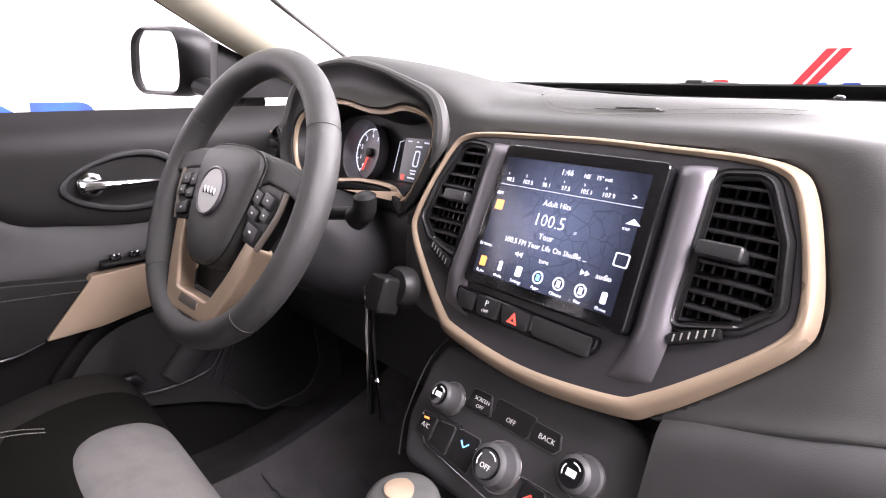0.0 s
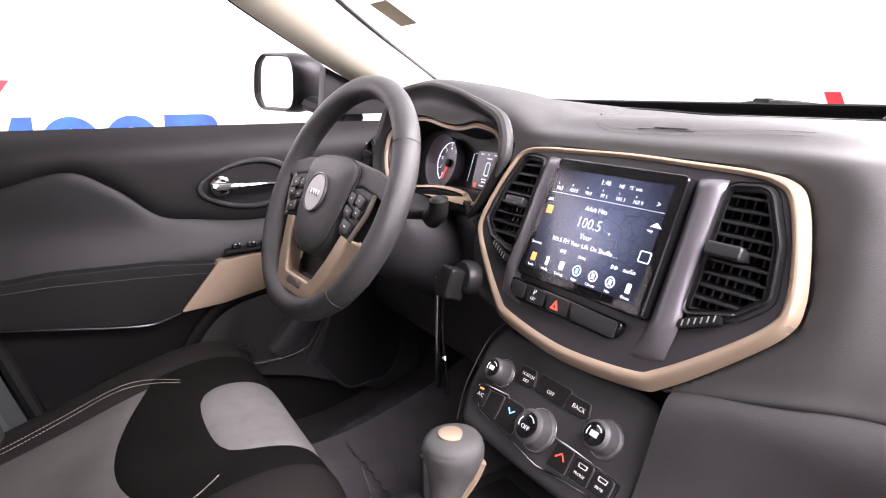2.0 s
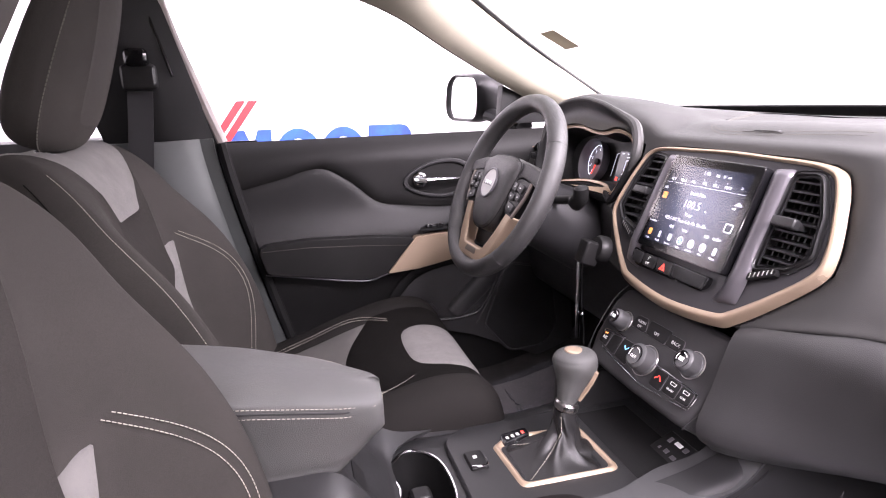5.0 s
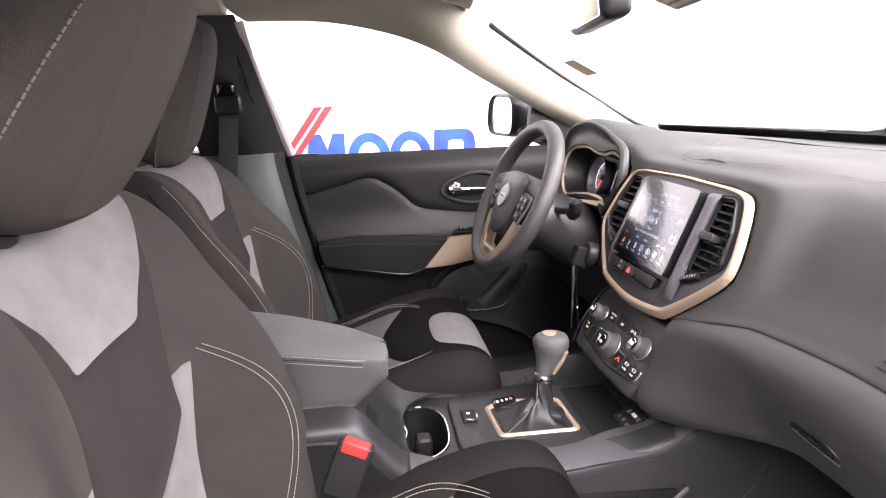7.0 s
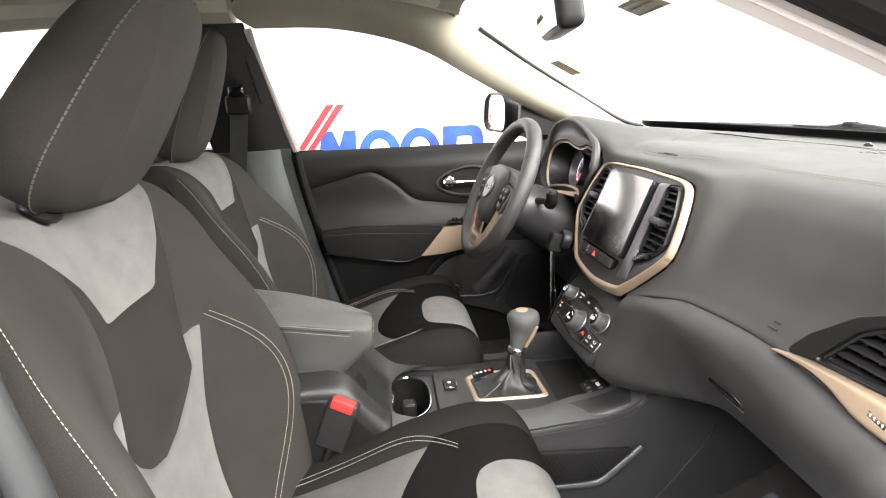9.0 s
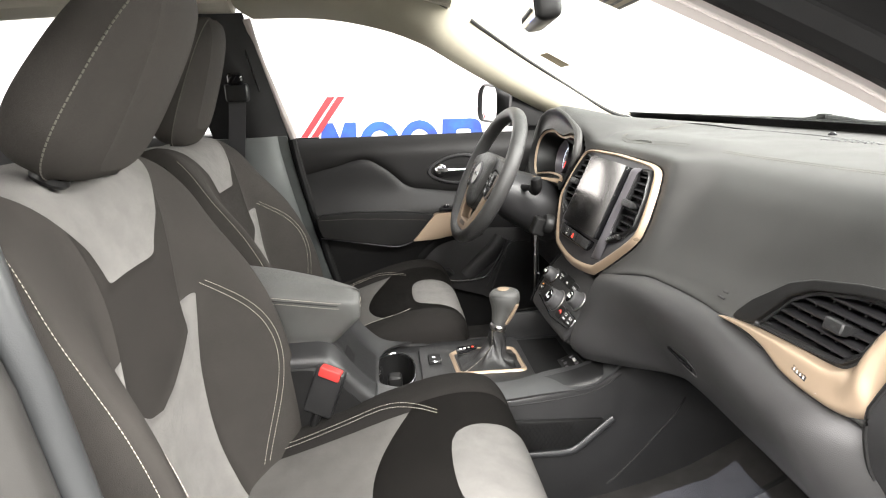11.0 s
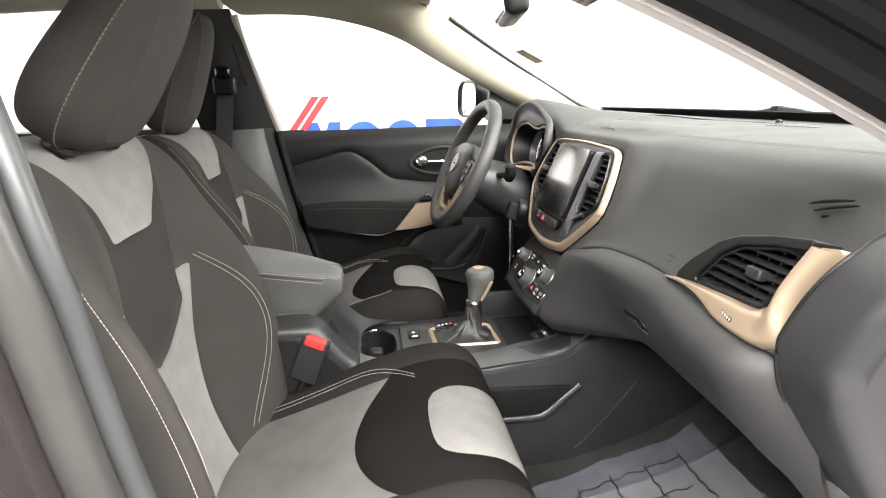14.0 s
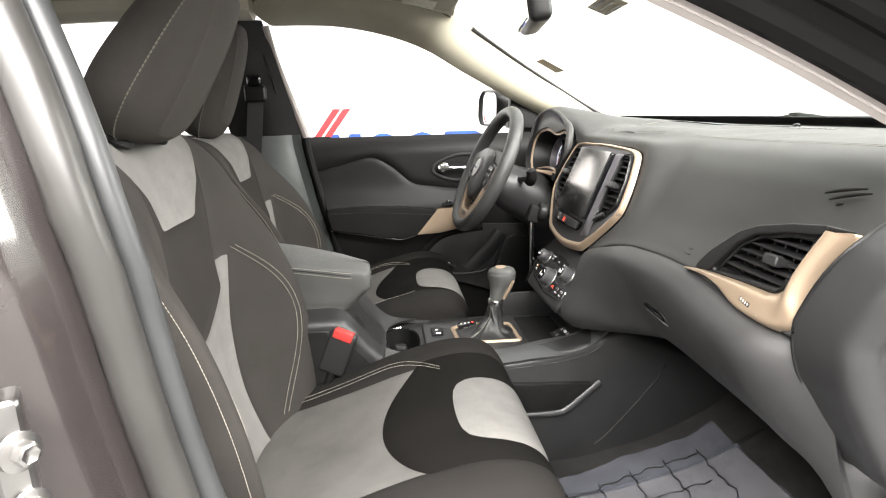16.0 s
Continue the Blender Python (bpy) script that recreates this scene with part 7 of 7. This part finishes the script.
part("warning_label", block(0.295, 0.46, 1.4565, 0.09, 0.11, 0.0012, 0.0004, 1, ry=12), material("label_print", (0.62, 0.6, 0.5), 0.6, vary=0.25, vscale=60), vis, "faded printed warning label")
part("pillar_seam", tube(spline([EDGE1[23] + V(-0.002, -0.004, 0), EDGE1[23].lerp(EDGE2[19], 0.33) + V(-0.028, -0.027, 0), EDGE1[23].lerp(EDGE2[18], 0.66) + V(-0.028, -0.027, 0), EDGE2[17] + V(-0.002, -0.004, 0)], 16), 0.0015, 6), BLACK, bpy.data.objects["pillar_left"])

# ignition key
key = thing("ignition_key", 0.56, 0.2, 0.9, "car key in the ignition with a hanging metal key ring", "key")
part("ignition_barrel", lathe([(0.024, 0), (0.024, 0.012), (0.02, 0.018), (0.008, 0.02)], axes((0.575, 0.19, 0.917), (0, -1, 0), (0.3, 0, 0.95)), 24), BLACK, key, "black ignition barrel")
part("fob", block(0.548, 0.195, 0.915, 0.03, 0.03, 0.042, 0.007, 3, ry=20), BLACK, key, "black key fob")
part("ring", tube([(0.556 + 0.002 * math.sin(t), 0.230 + 0.016 * math.cos(t), 0.903 + 0.016 * math.sin(t)) for t in [2 * math.pi * k / 28 for k in range(28)]], 0.0013, 6, True), CHROME, key, "steel split ring")
part("strap", tube(spline([(0.557, 0.231, 0.888), (0.558, 0.233, 0.82), (0.561, 0.229, 0.77), (0.562, 0.227, 0.733)], 16), 0.004, 8, flat=0.35, up=(1, 0, 0)), GLOSS, key, "dark key strap")
part("chain_bar", tube([(0.555, 0.237, 0.888), (0.555, 0.238, 0.742)], 0.0056, 8, flat=0.35, up=(0, 1, 0)), CHROME, key, "bright metal tag")
for z in (0.79, 0.76, 0.742)[:1]:
    part("bead", lathe([(0.001, -0.004), (0.004, 0), (0.001, 0.004)], pose(0.559, 0.229, z), 10), CHROME, key)

# ---- floor ----
CLEAR = bpy.data.materials.new("clear_film")
CLEAR.use_nodes = True
nt = CLEAR.node_tree
b = nt.nodes["Principled BSDF"]
b.inputs["Base Color"].default_value = (0.42, 0.45, 0.55, 1)
b.inputs["Roughness"].default_value = 0.07
b.inputs["Alpha"].default_value = 0.14
nz = node(nt, "ShaderNodeTexNoise", Scale=26.0, Detail=1.5)
nt.links.new(nt.nodes.new("ShaderNodeTexCoord").outputs["Object"], nz.inputs["Vector"])
bp2 = node(nt, "ShaderNodeBump", Strength=0.4, Distance=0.004)
nt.links.new(nz.outputs["Fac"], bp2.inputs["Height"])
nt.links.new(bp2.outputs["Normal"], b.inputs["Normal"])
THINFILM = CLEAR.copy()
THINFILM.name = "thin_clear_film"
THINFILM.node_tree.nodes["Principled BSDF"].inputs["Alpha"].default_value = 0.07
MATC = material("mat_carpet", (0.085, 0.078, 0.074), 0.95, grain=1.0, scale=1600, vary=0.3, kind="weave")
for k, who in ((-1, "passenger's"), (1, "driver's")):
    mt = thing("floor_mat", 0.7, 0.4 * k, floor_z(0.7), f"dark carpet mat in the {who} footwell", "floor mat")
    y0 = 0.40 * k
    ya, yb, far = (-0.60, -0.285, 0.885) if k < 0 else (0.20, 0.60, 0.94)

    def on_mat(x, y, lift):
        return V(x, y, floor_z(x) + lift)

    part("carpet_mat", thick(sheet(lambda u, v: on_mat(0.42 + (far - 0.42) * u, ya + (yb - ya) * v, 0.034), 24, 8), 0.006), MATC, mt)
    side = yb if k < 0 else ya
    edge = [on_mat(0.42 + (far - 0.44) * i / 24, side, 0.036) for i in range(25)] + [on_mat(far - 0.006, side + 0.006 * k, 0.036)] + [on_mat(far, side + (0.02 + 0.29 * i / 8) * k, 0.036) for i in range(9)]
    part("mat_binding", tube(edge, 0.005, 6), RUBBER, mt, "bound edge")
    fm = thing("protective_film", 0.66, y0, floor_z(0.66) + 0.02, f"crinkled clear plastic film over the {who} mat", "plastic film")

    def film(u, v, y0=y0, k=k):
        x = (0.46 if k < 0 else 0.44) + 0.345 * u
        y = y0 - (0.196 if k < 0 else 0.16) + (0.335 + 0.04 * min(1, u / 0.45)) * v
        w = 0.006 + 0.006 * noise.noise(V(x * 14, y * 14, 2.0 * k)) + 0.005 * noise.noise(V(x * 38, y * 38, 5.0))
        return V(x, y, floor_z(x) + 0.042 + w + 0.006 * max(0, u - 0.85) / 0.15)

    part("film", sheet(film, 64, 60), CLEAR if k < 0 else THINFILM, fm, "crinkled clear film")
    for i in range(5 if k < 0 else 2):
        a = 0.08 + 0.19 * i
        part("print_line", tube([film(a + 0.01 * math.sin(3 * j), j / 24) + V(0, 0, 0.003) for j in range(2 + (i % 2) * 3, 22)], 0.0013, 5), BLACK, fm)
        part("print_line", tube([film(j / 24, a + 0.01 * math.sin(2 * j)) + V(0, 0, 0.003) for j in range(2, 20 + (i % 3))], 0.0012, 5), BLACK, fm)
    for i in range(3):
        part("film_crease", tube([film(0.12 + 0.22 * i + 0.02 * j, 0.1 + 0.08 * j + 0.1 * i) + V(0, 0, 0.004 + 0.004 * math.sin(j)) for j in range(8 - 2 * i)], 0.0016, 5), CLEAR, fm, "sharp crease in the film")
for x, y, w, l in ((0.90, 0.33, 0.06, 0.13), (0.86, 0.46, 0.12, 0.06)):
    pd = thing("pedal", x, y, floor_z(x), "black rubber foot pedal below the steering column", "pedal", "pedals")
    part("pad", block(x - 0.02, y, 0.62, 0.015, w, l, 0.006, 2, ry=30), RUBBER, pd, "ribbed rubber pad")
    part("lever", tube([(x, y, 0.64), (x + 0.06, y, 0.75), (x + 0.08, y, 0.85)], 0.008, 8), BLACK, pd)

# ---- centre pillar beside the open door ----
rb = thing("pillar_centre_right", -0.05, -0.76, 0.42, "grey sealed centre pillar and dark painted jamb of the open door", "car pillar", kind="structure")
zs = [0.45 + 0.05 * i for i in range(21)]


def rb_x(z):
    return curve(z, [0.45, 0.7, 0.84, 0.95, 1.05, 1.15, 1.25, 1.45], [0.11, 0.055, 0.022, 0.002, -0.012, -0.034, -0.068, -0.15])


def rb_y(z):
    return -0.735 + 0.085 * max(0, (z - 1.1) / 0.35) ** 1.2


part("trim_edge", tube([(rb_x(z) - 0.010, rb_y(z) + 0.012, z) for z in zs], 0.012, 12), material("dark_grey_trim", (0.036, 0.038, 0.039), 0.40, grain=0.2, vary=0.1), rb, "pale grey inner trim edge")
part("door_seal", tube([(rb_x(z) - 0.026, rb_y(z) - 0.012, z) for z in zs], 0.018, 12), material("grey_rubber_seal", (0.037, 0.036, 0.034), 0.36, grain=0.15, vary=0.1), rb, "grey rubber door seal")
part("seal_gap", tube([(rb_x(z) - 0.047, rb_y(z) - 0.018, z) for z in zs], 0.008, 8), RUBBER, rb, "black gap beside the seal")
part("inner_trim", thick(sheet(lambda u, v: V(rb_x(0.45 + v) - 0.015 - 0.16 * u, rb_y(0.45 + v) + 0.02, 0.45 + v), 6, 20), 0.006), PLASTIC, rb, "grey inner trim")


def jamb_face(u, v):
    z = 0.45 + v
    return V(rb_x(z) - 0.05 - 0.055 * u, rb_y(z) - 0.018 - 0.10 * u ** 0.8 - 0.014 * math.sin(math.pi * u) - 0.006 * math.sin(3 * math.pi * u), z)


part("painted_jamb", thick(sheet(jamb_face, 10, 30), -0.01), PAINT, rb, "dark speckled painted jamb")
part("outer_panel", thick(sheet(lambda u, v: jamb_face(1, v) + V(-0.035 * u - 0.18 * u * u, -0.012 * math.sin(math.pi * 0.5 * u) - 0.02 * u, 0), 10, 30), -0.01), PAINT, rb, "glossy dark outer panel")
part("panel_step", tube([jamb_face(0.93, i / 30) + V(0.002, -0.002, 0) for i in range(31)], 0.006, 8), PAINT, rb)
st = part("latch_striker", block(-0.062, -0.842, 0.945, 0.03, 0.02, 0.11, 0.006, 3, rz=-62), STEEL, rb, "steel latch striker plate")
for z in (0.966, 0.925):
    part("bolt", joined(lathe([(0.013, 0), (0.013, 0.004), (0.009, 0.005)], axes((-0.052, -0.853, z), (0.45, 0.9, 0), (0, 0, 1)), 20), lathe([(0.008, 0.004), (0.008, 0.012), (0.006, 0.013), (0.002, 0.011)], axes((-0.052, -0.853, z), (0.45, 0.9, 0), (0, 0, 1)), 6)), STEEL, st, "hexagon bolt")
part("sill", block(0.30, -0.76, 0.41, 1.1, 0.10, 0.06, 0.015, 3), PLASTIC, rb, "black door sill plate")
